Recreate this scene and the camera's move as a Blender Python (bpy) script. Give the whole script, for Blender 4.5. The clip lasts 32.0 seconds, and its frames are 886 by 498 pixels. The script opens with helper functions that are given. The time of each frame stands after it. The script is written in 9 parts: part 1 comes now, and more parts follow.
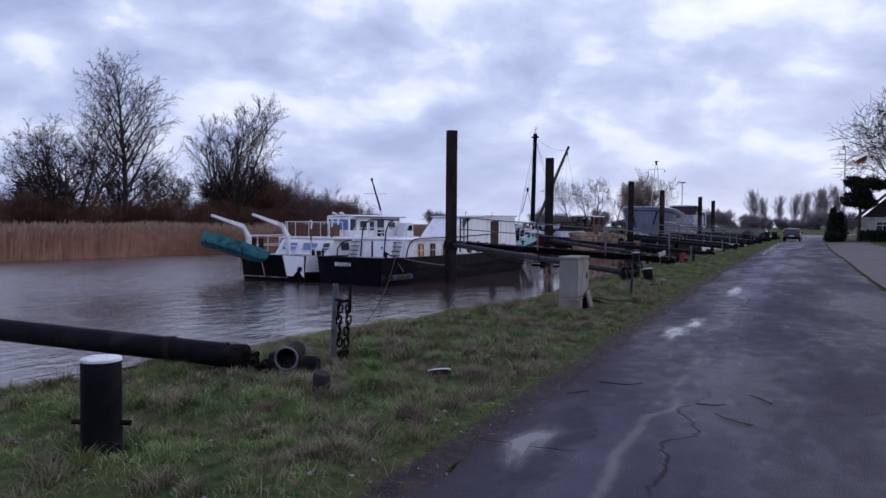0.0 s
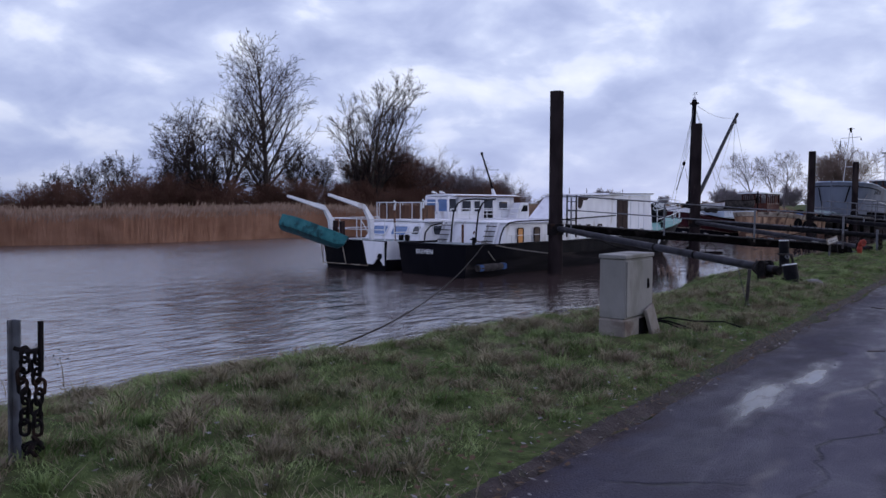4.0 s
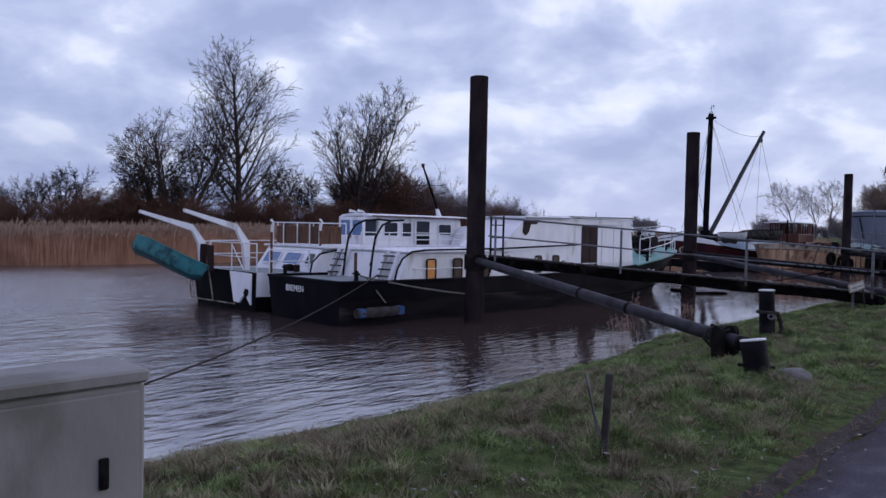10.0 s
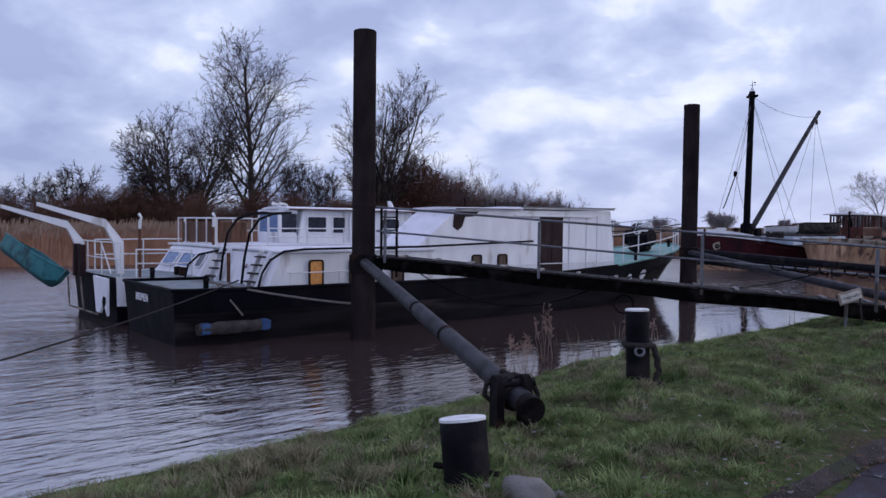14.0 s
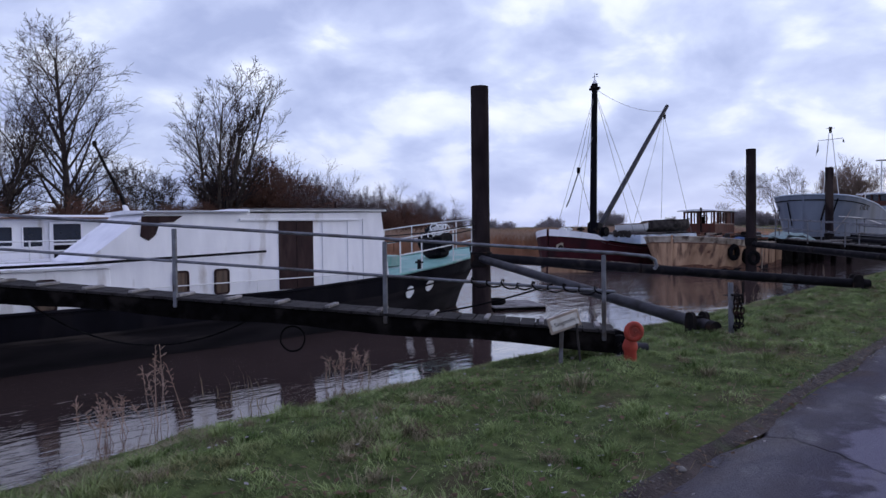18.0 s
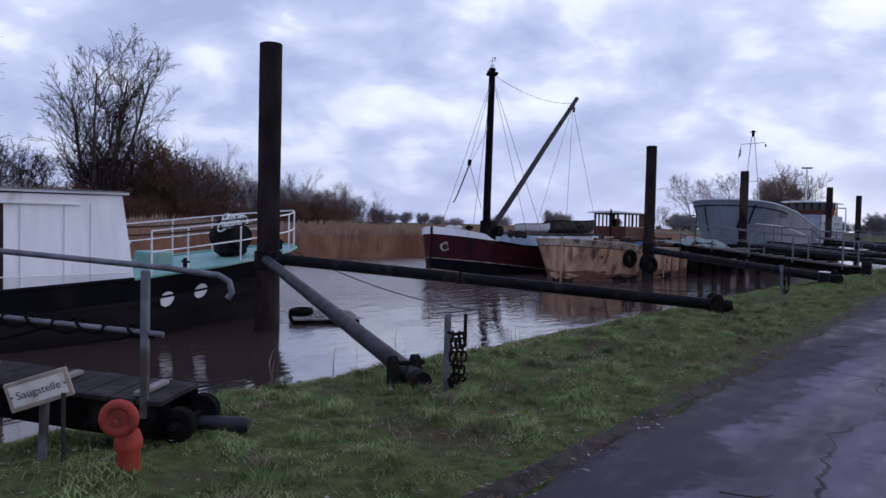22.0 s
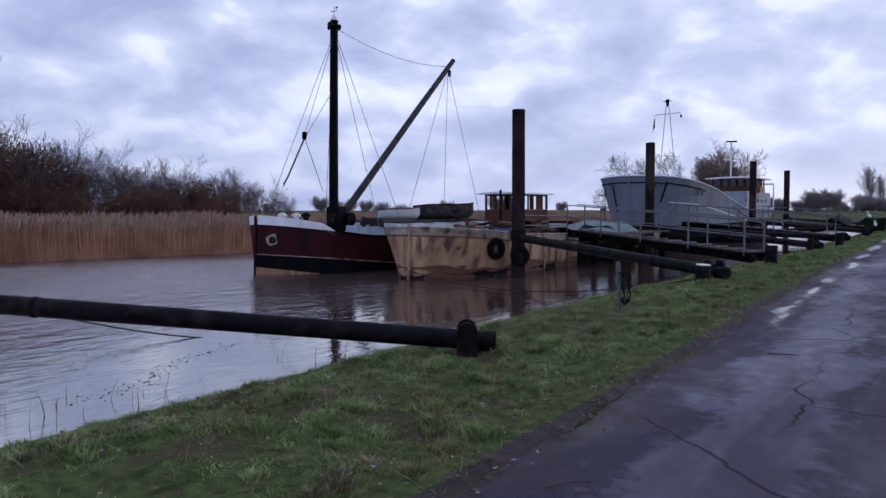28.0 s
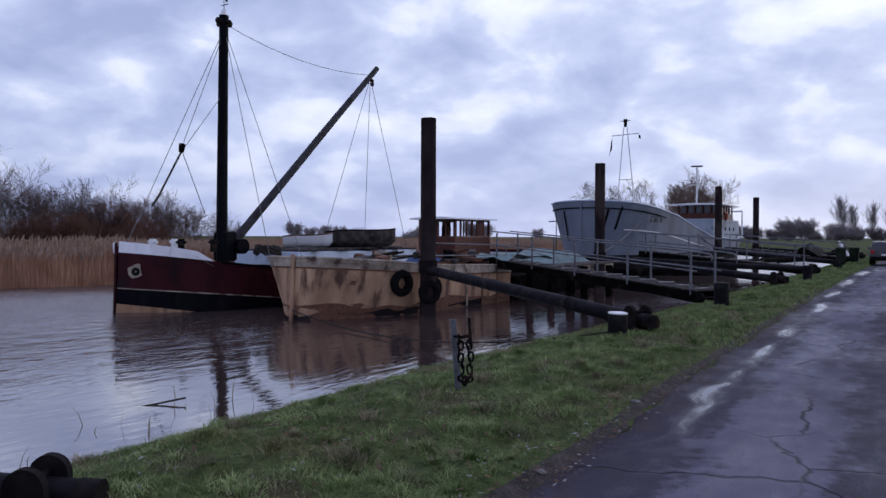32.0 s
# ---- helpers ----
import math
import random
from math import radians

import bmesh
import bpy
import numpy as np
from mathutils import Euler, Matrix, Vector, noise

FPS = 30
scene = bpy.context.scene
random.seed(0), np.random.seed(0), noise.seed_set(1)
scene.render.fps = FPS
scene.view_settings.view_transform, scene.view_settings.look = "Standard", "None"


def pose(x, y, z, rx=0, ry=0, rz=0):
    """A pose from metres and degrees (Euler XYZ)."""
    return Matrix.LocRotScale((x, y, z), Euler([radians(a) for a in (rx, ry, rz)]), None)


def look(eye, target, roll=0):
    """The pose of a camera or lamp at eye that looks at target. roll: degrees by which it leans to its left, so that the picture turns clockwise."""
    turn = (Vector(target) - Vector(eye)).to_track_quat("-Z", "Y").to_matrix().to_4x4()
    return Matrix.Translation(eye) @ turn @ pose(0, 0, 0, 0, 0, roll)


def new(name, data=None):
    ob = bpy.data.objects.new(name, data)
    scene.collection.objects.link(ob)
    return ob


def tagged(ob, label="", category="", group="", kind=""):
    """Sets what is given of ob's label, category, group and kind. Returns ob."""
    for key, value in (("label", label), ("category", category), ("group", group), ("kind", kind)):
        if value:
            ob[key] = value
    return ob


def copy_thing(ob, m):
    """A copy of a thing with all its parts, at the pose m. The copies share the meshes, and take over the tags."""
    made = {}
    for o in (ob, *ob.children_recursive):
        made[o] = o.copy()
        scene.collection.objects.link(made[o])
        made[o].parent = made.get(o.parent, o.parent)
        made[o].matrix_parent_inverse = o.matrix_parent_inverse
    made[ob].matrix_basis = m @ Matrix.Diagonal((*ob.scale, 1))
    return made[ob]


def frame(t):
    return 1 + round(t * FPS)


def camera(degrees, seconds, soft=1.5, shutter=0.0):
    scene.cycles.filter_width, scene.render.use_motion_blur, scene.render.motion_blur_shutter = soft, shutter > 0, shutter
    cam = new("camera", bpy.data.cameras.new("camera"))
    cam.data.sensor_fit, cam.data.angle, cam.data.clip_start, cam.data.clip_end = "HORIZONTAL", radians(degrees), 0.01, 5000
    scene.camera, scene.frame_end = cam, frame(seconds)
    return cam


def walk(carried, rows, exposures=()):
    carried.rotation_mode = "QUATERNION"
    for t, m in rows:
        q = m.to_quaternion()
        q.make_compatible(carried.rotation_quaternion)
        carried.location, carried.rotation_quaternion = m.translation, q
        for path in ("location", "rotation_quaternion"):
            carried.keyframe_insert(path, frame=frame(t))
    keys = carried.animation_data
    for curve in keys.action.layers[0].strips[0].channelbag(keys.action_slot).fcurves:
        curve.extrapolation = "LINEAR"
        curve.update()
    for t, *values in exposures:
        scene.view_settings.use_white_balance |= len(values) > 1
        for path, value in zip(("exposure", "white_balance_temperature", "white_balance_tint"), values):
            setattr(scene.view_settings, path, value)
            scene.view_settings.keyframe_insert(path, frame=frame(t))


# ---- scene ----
cam = camera(62.0, 32.0, soft=1.5)
PATH = [
    (0, (0.896, -0.568, 1.658), (-0.021, 1.208, 1.591), 0.5),
    (0.5, (0.887, 0.088, 1.626), (-0.001, 1.878, 1.551), 0.2),
    (1, (0.892, 0.72, 1.622), (0.0, 2.508, 1.528), 0.2),
    (1.5, (0.965, 1.324, 1.622), (0.058, 3.103, 1.51), -0.0),
    (2, (1.02, 1.944, 1.617), (0.034, 3.68, 1.494), 0.0),
    (2.5, (1.035, 2.573, 1.619), (-0.07, 4.236, 1.498), -0.3),
    (3, (1.021, 3.213, 1.646), (-0.131, 4.842, 1.51), 0.3),
    (3.5, (0.988, 3.834, 1.671), (-0.251, 5.397, 1.532), 0.3),
    (4, (0.878, 4.469, 1.684), (-0.424, 5.982, 1.56), 0.1),
    (4.5, (0.795, 5.073, 1.675), (-0.528, 6.569, 1.563), 0.6),
    (6.5, (0.234, 7.402, 1.651), (-1.144, 8.847, 1.533), 0.3),
    (7, (0.078, 7.952, 1.654), (-1.324, 9.371, 1.521), 0.8),
    (7.5, (-0.04, 8.517, 1.674), (-1.443, 9.937, 1.545), 1.0),
    (8, (-0.131, 9.09, 1.678), (-1.527, 10.518, 1.572), 1.1),
    (8.5, (-0.211, 9.754, 1.675), (-1.582, 11.208, 1.595), 1.1),
    (9, (-0.194, 10.326, 1.666), (-1.56, 11.786, 1.603), 1.0),
    (9.5, (-0.242, 10.968, 1.658), (-1.602, 12.433, 1.592), 1.1),
    (10, (-0.269, 11.599, 1.654), (-1.65, 13.044, 1.596), 1.2),
    (10.5, (-0.306, 12.286, 1.66), (-1.693, 13.727, 1.612), 1.0),
    (11, (-0.313, 12.913, 1.634), (-1.687, 14.366, 1.577), 1.1),
    (11.5, (-0.332, 13.582, 1.625), (-1.689, 15.05, 1.566), 0.6),
    (12, (-0.32, 14.224, 1.638), (-1.687, 15.683, 1.589), 0.3),
    (12.5, (-0.268, 14.913, 1.637), (-1.645, 16.362, 1.596), 0.3),
    (13, (-0.213, 15.585, 1.646), (-1.633, 16.992, 1.594), 0.7),
    (13.5, (-0.209, 16.261, 1.607), (-1.706, 17.587, 1.551), 0.4),
    (15.5, (-0.354, 18.765, 1.707), (-1.888, 20.047, 1.631), 0.8),
    (16, (-0.391, 19.433, 1.688), (-1.917, 20.723, 1.62), 0.5),
    (16.5, (-0.378, 20.054, 1.701), (-1.863, 21.392, 1.661), 0.7),
    (17, (-0.356, 20.721, 1.671), (-1.809, 22.096, 1.639), 0.6),
    (17.5, (-0.329, 21.377, 1.673), (-1.717, 22.816, 1.627), -0.5),
    (18, (-0.225, 22.005, 1.644), (-1.563, 23.49, 1.587), -0.7),
    (18.5, (-0.082, 22.677, 1.651), (-1.364, 24.212, 1.591), -0.7),
    (19, (0.031, 23.339, 1.651), (-1.211, 24.906, 1.594), 0.0),
    (19.5, (0.118, 23.977, 1.654), (-1.05, 25.599, 1.589), 0.4),
    (20, (0.16, 24.526, 1.633), (-1.004, 26.151, 1.571), 0.8),
    (20.5, (0.156, 25.159, 1.636), (-1.031, 26.766, 1.548), 0.7),
    (21, (0.106, 25.775, 1.642), (-1.146, 27.333, 1.567), 0.7),
    (21.5, (0.072, 26.399, 1.654), (-1.17, 27.965, 1.574), 1.1),
    (22, (0.045, 26.977, 1.669), (-1.194, 28.545, 1.599), 1.3),
    (22.5, (0.003, 27.576, 1.673), (-1.212, 29.164, 1.609), 1.0),
    (23, (0.009, 28.178, 1.677), (-1.203, 29.768, 1.623), 0.9),
    (23.5, (0.001, 28.78, 1.683), (-1.199, 30.38, 1.634), 0.6),
    (24, (0.008, 29.419, 1.695), (-1.183, 31.025, 1.658), 0.6),
    (24.5, (0.02, 30.001, 1.685), (-1.123, 31.642, 1.634), 0.4),
    (25, (0.038, 30.663, 1.688), (-1.065, 32.329, 1.618), 0.1),
    (25.5, (0.049, 31.332, 1.674), (-1.029, 33.014, 1.58), -0.4),
    (26, (0.064, 31.979, 1.679), (-1.027, 33.652, 1.571), -0.7),
    (26.5, (0.008, 32.559, 1.69), (-1.081, 34.233, 1.585), -0.4),
    (28.5, (-0.13, 34.982, 1.686), (-1.279, 36.616, 1.582), -0.3),
    (29, (-0.145, 35.583, 1.692), (-1.3, 37.213, 1.597), -0.5),
    (29.5, (-0.214, 36.156, 1.706), (-1.394, 37.769, 1.635), -0.3),
    (30, (-0.258, 36.798, 1.7), (-1.458, 38.397, 1.635), -0.6),
    (30.5, (-0.34, 37.377, 1.694), (-1.527, 38.985, 1.623), -0.7),
    (31, (-0.361, 37.954, 1.71), (-1.516, 39.586, 1.654), -0.5),
    (31.5, (-0.429, 38.51, 1.719), (-1.563, 40.157, 1.677), -0.1),
    (32, (-0.449, 39.083, 1.705), (-1.541, 40.758, 1.671), 0.2),
]
EXPOSURE = 0.0
walk(cam, [(t, look(eye, target, roll)) for t, eye, target, roll in PATH], [(0, EXPOSURE), (4, EXPOSURE), (7, EXPOSURE + 0.14), (8, EXPOSURE - 0.08), (10, EXPOSURE - 0.04), (13, EXPOSURE), (17, EXPOSURE + 0.14), (19, EXPOSURE + 0.14), (22, EXPOSURE + 0.05), (26, EXPOSURE + 0.12), (29, EXPOSURE), (32, EXPOSURE)])

# ---------------------------------------------------------------- world, sun
WATER = -0.59
world = bpy.data.worlds.new("sky")
scene.world = world
world.use_nodes = True
wn = world.node_tree.nodes
wl = world.node_tree.links
wn.clear()


def wmath(op, a, b=None, clamp=False):
    n = wn.new("ShaderNodeMath")
    n.operation, n.use_clamp = op, clamp
    for i, v in enumerate((a, b)):
        if v is None:
            continue
        if isinstance(v, (int, float)):
            n.inputs[i].default_value = v
        else:
            wl.new(v, n.inputs[i])
    return n.outputs[0]


def wramp(fac, stops):
    n = wn.new("ShaderNodeValToRGB")
    el = n.color_ramp.elements
    while len(el) < len(stops):
        el.new(0.5)
    for e, (pos, col) in zip(el, stops):
        e.position, e.color = pos, (*col, 1)
    wl.new(fac, n.inputs[0])
    return n.outputs[0]


def wmix(fac, a, b):
    n = wn.new("ShaderNodeMix")
    n.data_type = "RGBA"
    for sock, v in ((n.inputs[0], fac), (n.inputs[6], a), (n.inputs[7], b)):
        if isinstance(v, (int, float)):
            sock.default_value = v
        elif isinstance(v, tuple):
            sock.default_value = (*v, 1)
        else:
            wl.new(v, sock)
    return n.outputs[2]


coord = wn.new("ShaderNodeTexCoord")
sep = wn.new("ShaderNodeSeparateXYZ")
wl.new(coord.outputs["Generated"], sep.inputs[0])
up = wmath("MAXIMUM", sep.outputs[2], 0.0)


lift = wmath("DIVIDE", 1.0, wmath("ADD", up, 0.42))
sheet = wn.new("ShaderNodeVectorMath")
sheet.operation = "SCALE"
wl.new(coord.outputs["Generated"], sheet.inputs[0])
wl.new(lift, sheet.inputs["Scale"])


def wnoise(scale, detail, rough, distort, shift, stretch=(1.0, 1.0, 0.0)):
    """Cloud noise on a flat sheet of cloud overhead, so that it closes up towards the horizon."""
    m = wn.new("ShaderNodeMapping")
    wl.new(sheet.outputs[0], m.inputs[0])
    m.inputs[1].default_value = shift
    m.inputs[2].default_value = (0, 0, radians(-32))
    m.inputs[3].default_value = stretch
    n = wn.new("ShaderNodeTexNoise")
    wl.new(m.outputs[0], n.inputs["Vector"])
    n.inputs["Scale"].default_value, n.inputs["Detail"].default_value = scale, detail
    n.inputs["Roughness"].default_value, n.inputs["Distortion"].default_value = rough, distort
    return n.outputs[0]


big = wnoise(1.4, 2, 0.45, 0.0, (3.1, 7.2, 0.6))
fine = wnoise(4.6, 7, 0.50, 0.2, (1.7, 0.4, 2), (1.0, 1.0, 0.0))
body = wmath("ADD", wmath("MULTIPLY", big, 0.42), wmath("MULTIPLY", fine, 0.58))
# the light side of the sky lies ahead along the road, the dull blue side across the river
toward = wmath("ADD", wmath("MULTIPLY", sep.outputs[0], 0.50), wmath("MULTIPLY", sep.outputs[1], 0.87))
side = wmath("MULTIPLY", wmath("ADD", toward, 0.25), 0.8, True)
body = wmath("ADD", body, wmath("MULTIPLY", wmath("SUBTRACT", side, 0.42), 0.06))
clouds = wramp(body, [(0.38, (0.42, 0.49, 0.79)), (0.455, (0.545, 0.62, 0.93)), (0.51, (0.68, 0.76, 1.05)), (0.545, (0.86, 0.925, 1.17)), (0.61, (1.04, 1.09, 1.26))])
haze = wramp(side, [(0.0, (0.26, 0.33, 0.62)), (0.35, (0.38, 0.46, 0.80)), (0.6, (0.52, 0.59, 0.93)), (0.8, (0.66, 0.73, 1.03)), (1.0, (0.72, 0.79, 1.08))])
near_rim = wmath("SUBTRACT", 1.0, wmath("MULTIPLY", up, 4.4), True)
veil = wmath("MULTIPLY", wmath("POWER", near_rim, 1.4), 0.72)
aloft = wmath("MULTIPLY", wmath("SUBTRACT", up, 0.42, True), 2.4, True)
clouds = wmix(wmath("MULTIPLY", aloft, 0.80), clouds, (0.62, 0.66, 1.16))
covered = wmix(veil, clouds, haze)
nishita = wn.new("ShaderNodeTexSky")
nishita.sky_type = "NISHITA"
nishita.sun_disc = False
nishita.sun_elevation, nishita.sun_rotation = radians(8), radians(32)
soft_sky = wn.new("ShaderNodeVectorMath")
soft_sky.operation = "SCALE"
wl.new(nishita.outputs[0], soft_sky.inputs[0])
soft_sky.inputs["Scale"].default_value = 0.10
whole = wmix(0.90, soft_sky.outputs[0], covered)
back = wn.new("ShaderNodeBackground")
back.inputs[1].default_value = 1.0
wl.new(whole, back.inputs[0])
wout = wn.new("ShaderNodeOutputWorld")
wl.new(back.outputs[0], wout.inputs[0])

sun = new("sun", bpy.data.lights.new("sun", "SUN"))
sun.data.energy, sun.data.angle, sun.data.color = 0.5, radians(30), (0.97, 0.96, 1.0)
sun.matrix_world = look((20, 34, 14), (0, 0, 0))


# ---------------------------------------------------------------- materials
def material(name, a, b, scale=6.0, rough=0.6, metal=0.0, stain=None, stain_scale=1.2, stain_at=0.55, bump=0.2, bump_scale=30.0,
             stretch=(1, 1, 1), spec=0.5, vary=0.0, rough_to=None):
    """A surface with grain from a to b, stains of a third colour, relief and uneven gloss."""
    m = bpy.data.materials.new(name)
    m.use_nodes = True
    t = m.node_tree
    n, l = t.nodes, t.links
    bsdf = n["Principled BSDF"]
    tc = n.new("ShaderNodeTexCoord")
    mp = n.new("ShaderNodeMapping")
    mp.inputs[3].default_value = stretch
    l.new(tc.outputs["Object"], mp.inputs[0])

    def noise_at(s, detail=6.0):
        k = n.new("ShaderNodeTexNoise")
        k.inputs["Scale"].default_value, k.inputs["Detail"].default_value = s, detail
        l.new(mp.outputs[0], k.inputs["Vector"])
        return k.outputs[0]

    def mix(fac, p, q, blend="MIX"):
        k = n.new("ShaderNodeMix")
        k.data_type, k.blend_type = "RGBA", blend
        for sock, v in ((k.inputs[0], fac), (k.inputs[6], p), (k.inputs[7], q)):
            if isinstance(v, (int, float)):
                sock.default_value = v
            elif isinstance(v, tuple):
                sock.default_value = (*v, 1)
            else:
                l.new(v, sock)
        return k.outputs[2]

    def band(fac, lo, hi):
        k = n.new("ShaderNodeMapRange")
        k.inputs[1].default_value, k.inputs[2].default_value = lo, hi
        l.new(fac, k.inputs[0])
        return k.outputs[0]

    grain = band(noise_at(scale), 0.32, 0.68)
    col = mix(grain, a, b)
    if stain:
        col = mix(band(noise_at(stain_scale, 8.0), stain_at, stain_at + 0.12), col, stain)
    if vary:
        info = n.new("ShaderNodeObjectInfo")
        hsv = n.new("ShaderNodeHueSaturation")
        l.new(col, hsv.inputs["Color"])
        k = n.new("ShaderNodeMapRange")
        l.new(info.outputs["Random"], k.inputs[0])
        k.inputs[3].default_value, k.inputs[4].default_value = 1 - vary, 1 + vary
        l.new(k.outputs[0], hsv.inputs["Value"])
        col = hsv.outputs[0]
    l.new(col, bsdf.inputs["Base Color"])
    bsdf.inputs["Metallic"].default_value = metal
    bsdf.inputs["Specular IOR Level"].default_value = spec
    k = n.new("ShaderNodeMapRange")
    l.new(noise_at(stain_scale * 2.3), k.inputs[0])
    k.inputs[1].default_value, k.inputs[2].default_value = 0.3, 0.7
    k.inputs[3].default_value, k.inputs[4].default_value = rough, rough_to if rough_to is not None else min(1, rough + 0.15)
    l.new(k.outputs[0], bsdf.inputs["Roughness"])
    if bump:
        bp = n.new("ShaderNodeBump")
        bp.inputs["Strength"].default_value, bp.inputs["Distance"].default_value = bump, 0.02
        l.new(noise_at(bump_scale), bp.inputs["Height"])
        l.new(bp.outputs[0], bsdf.inputs["Normal"])
    return m


M = {}
M["soil"] = material("soil", (0.030, 0.040, 0.015), (0.080, 0.104, 0.036), 9, 0.95, stain=(0.060, 0.050, 0.030), stain_scale=1.1, stain_at=0.56, bump=0.9, bump_scale=26, spec=0.05)
M["grass"] = material("grass_blades", (0.052, 0.092, 0.024), (0.288, 0.352, 0.148), 3.0, 0.7, stain=(0.165, 0.160, 0.075), stain_scale=0.8, stain_at=0.57, bump=0, spec=0.08)
M["brown_grass"] = material("brown_grass", (0.085, 0.080, 0.046), (0.345, 0.300, 0.195), 6, 0.9, stain=(0.075, 0.105, 0.045), stain_scale=1.6, stain_at=0.55, bump=0, spec=0.06)
M["mud"] = material("wet_mud", (0.022, 0.017, 0.016), (0.055, 0.043, 0.040), 7, 0.75, stain=(0.034, 0.040, 0.020), stain_scale=3.0, bump=0.9, bump_scale=40, spec=0.15)
M["plinth"] = material("stained_plinth", (0.165, 0.145, 0.125), (0.245, 0.220, 0.192), 5, 0.8, stain=(0.12, 0.09, 0.075), stain_scale=3, bump=0.3, spec=0.15)
M["straw"] = material("dry_grass", (0.140, 0.112, 0.074), (0.290, 0.245, 0.175), 5, 0.9, bump=0, spec=0.06)
M["reed"] = material("reed_stems", (0.27, 0.138, 0.086), (0.40, 0.222, 0.145), 1.1, 0.8, stain=(0.23, 0.112, 0.070), stain_scale=0.13, stain_at=0.5, bump=0, spec=0.1)
M["plume"] = material("reed_plumes", (0.22, 0.145, 0.11), (0.34, 0.25, 0.20), 3, 0.9, bump=0, spec=0.05)
M["bark"] = material("bark", (0.035, 0.027, 0.023), (0.085, 0.068, 0.058), 3, 0.9, bump=0.4, bump_scale=12, spec=0.2)
M["twig"] = material("twigs", (0.022, 0.017, 0.018), (0.055, 0.042, 0.041), 0.5, 0.9, bump=0, spec=0.08)
M["bush"] = material("bush_twigs", (0.085, 0.043, 0.032), (0.155, 0.085, 0.064), 0.6, 0.9, bump=0, spec=0.08)
M["pale_twig"] = material("grey_brown_twigs", (0.085, 0.066, 0.068), (0.160, 0.126, 0.126), 0.5, 0.9, bump=0, spec=0.08)
M["needles"] = material("dark_needles", (0.008, 0.012, 0.009), (0.025, 0.034, 0.022), 2, 0.8, bump=0, spec=0.1)
M["leaf_litter"] = material("fallen_leaves", (0.045, 0.028, 0.018), (0.130, 0.085, 0.055), 14, 0.8, bump=0, spec=0.1)
M["pile"] = material("weathered_steel_pile", (0.014, 0.0105, 0.0112), (0.030, 0.0225, 0.0235), 3.5, 0.85, stain=(0.046, 0.034, 0.032), stain_scale=1.6, bump=0.5, bump_scale=25, stretch=(1, 1, 0.35), spec=0.03)
M["pipe"] = material("black_painted_pipe", (0.0045, 0.0044, 0.0058), (0.011, 0.0105, 0.013), 5, 0.55, stain=(0.022, 0.019, 0.019), stain_scale=2.5, bump=0.25, bump_scale=40, spec=0.06)
M["pipe_grey"] = material("grey_worn_pipe", (0.013, 0.013, 0.017), (0.034, 0.033, 0.040), 5, 0.5, stain=(0.008, 0.007, 0.008), stain_scale=2.2, bump=0.25, bump_scale=40, spec=0.2)
M["galv"] = material("galvanised_steel", (0.085, 0.088, 0.100), (0.170, 0.174, 0.195), 9, 0.5, metal=0.4, stain=(0.060, 0.050, 0.045), stain_scale=3, bump=0.1)
M["dark_steel"] = material("dark_steel", (0.004, 0.0035, 0.004), (0.014, 0.012, 0.012), 8, 0.7, stain=(0.032, 0.018, 0.013), stain_scale=4, bump=0.3, spec=0.06)
M["rubber"] = material("rubber", (0.003, 0.003, 0.0035), (0.010, 0.0095, 0.010), 12, 0.9, bump=0.3, spec=0.05)
M["old_wood"] = material("weathered_wood", (0.032, 0.028, 0.027), (0.085, 0.074, 0.070), 5, 0.85, stain=(0.020, 0.018, 0.016), stain_scale=2.2, bump=0.5, bump_scale=20, vary=0.25, spec=0.12)
M["dark_plank"] = material("wet_dark_planks", (0.010, 0.009, 0.009), (0.032, 0.028, 0.028), 5, 0.75, stain=(0.05, 0.045, 0.043), stain_scale=2.6, stain_at=0.60, bump=0.5, bump_scale=20, vary=0.25, spec=0.12)
M["pale_plank"] = material("bleached_planks", (0.150, 0.142, 0.140), (0.260, 0.248, 0.245), 5, 0.8, stain=(0.08, 0.07, 0.065), stain_scale=2.4, bump=0.4, vary=0.15, spec=0.2)
M["brown_board"] = material("brown_stained_board", (0.075, 0.036, 0.022), (0.135, 0.068, 0.042), 4, 0.6, stain=(0.05, 0.03, 0.022), stain_scale=3, bump=0.2, stretch=(3, 3, 0.3), spec=0.2)
M["dark_wood"] = material("tarred_timber", (0.0014, 0.0013, 0.0013), (0.0056, 0.0050, 0.0050), 6, 0.9, stain=(0.014, 0.012, 0.011), stain_scale=3, bump=0.6, bump_scale=16, vary=0.1, spec=0.02)
M["white_cap"] = material("white_cap_paint", (0.62, 0.62, 0.62), (0.75, 0.75, 0.75), 9, 0.6, stain=(0.4, 0.38, 0.35), stain_scale=6, bump=0.2)
M["white"] = material("white_boat_paint", (0.64, 0.64, 0.67), (0.76, 0.76, 0.78), 3, 0.45, stain=(0.40, 0.37, 0.35), stain_scale=2.4, stain_at=0.60, bump=0.10, stretch=(1, 1, 0.3))
M["white_rail"] = material("white_rail_paint", (0.58, 0.58, 0.58), (0.72, 0.72, 0.72), 8, 0.5, stain=(0.30, 0.22, 0.17), stain_scale=5, stain_at=0.66, bump=0.1)
M["hull_black"] = material("black_hull_paint", (0.0016, 0.0016, 0.0034), (0.0042, 0.0041, 0.0068), 2.5, 0.5, stain=(0.008, 0.007, 0.009), stain_scale=1.3, bump=0.15, stretch=(1, 1, 0.4), spec=0.05)
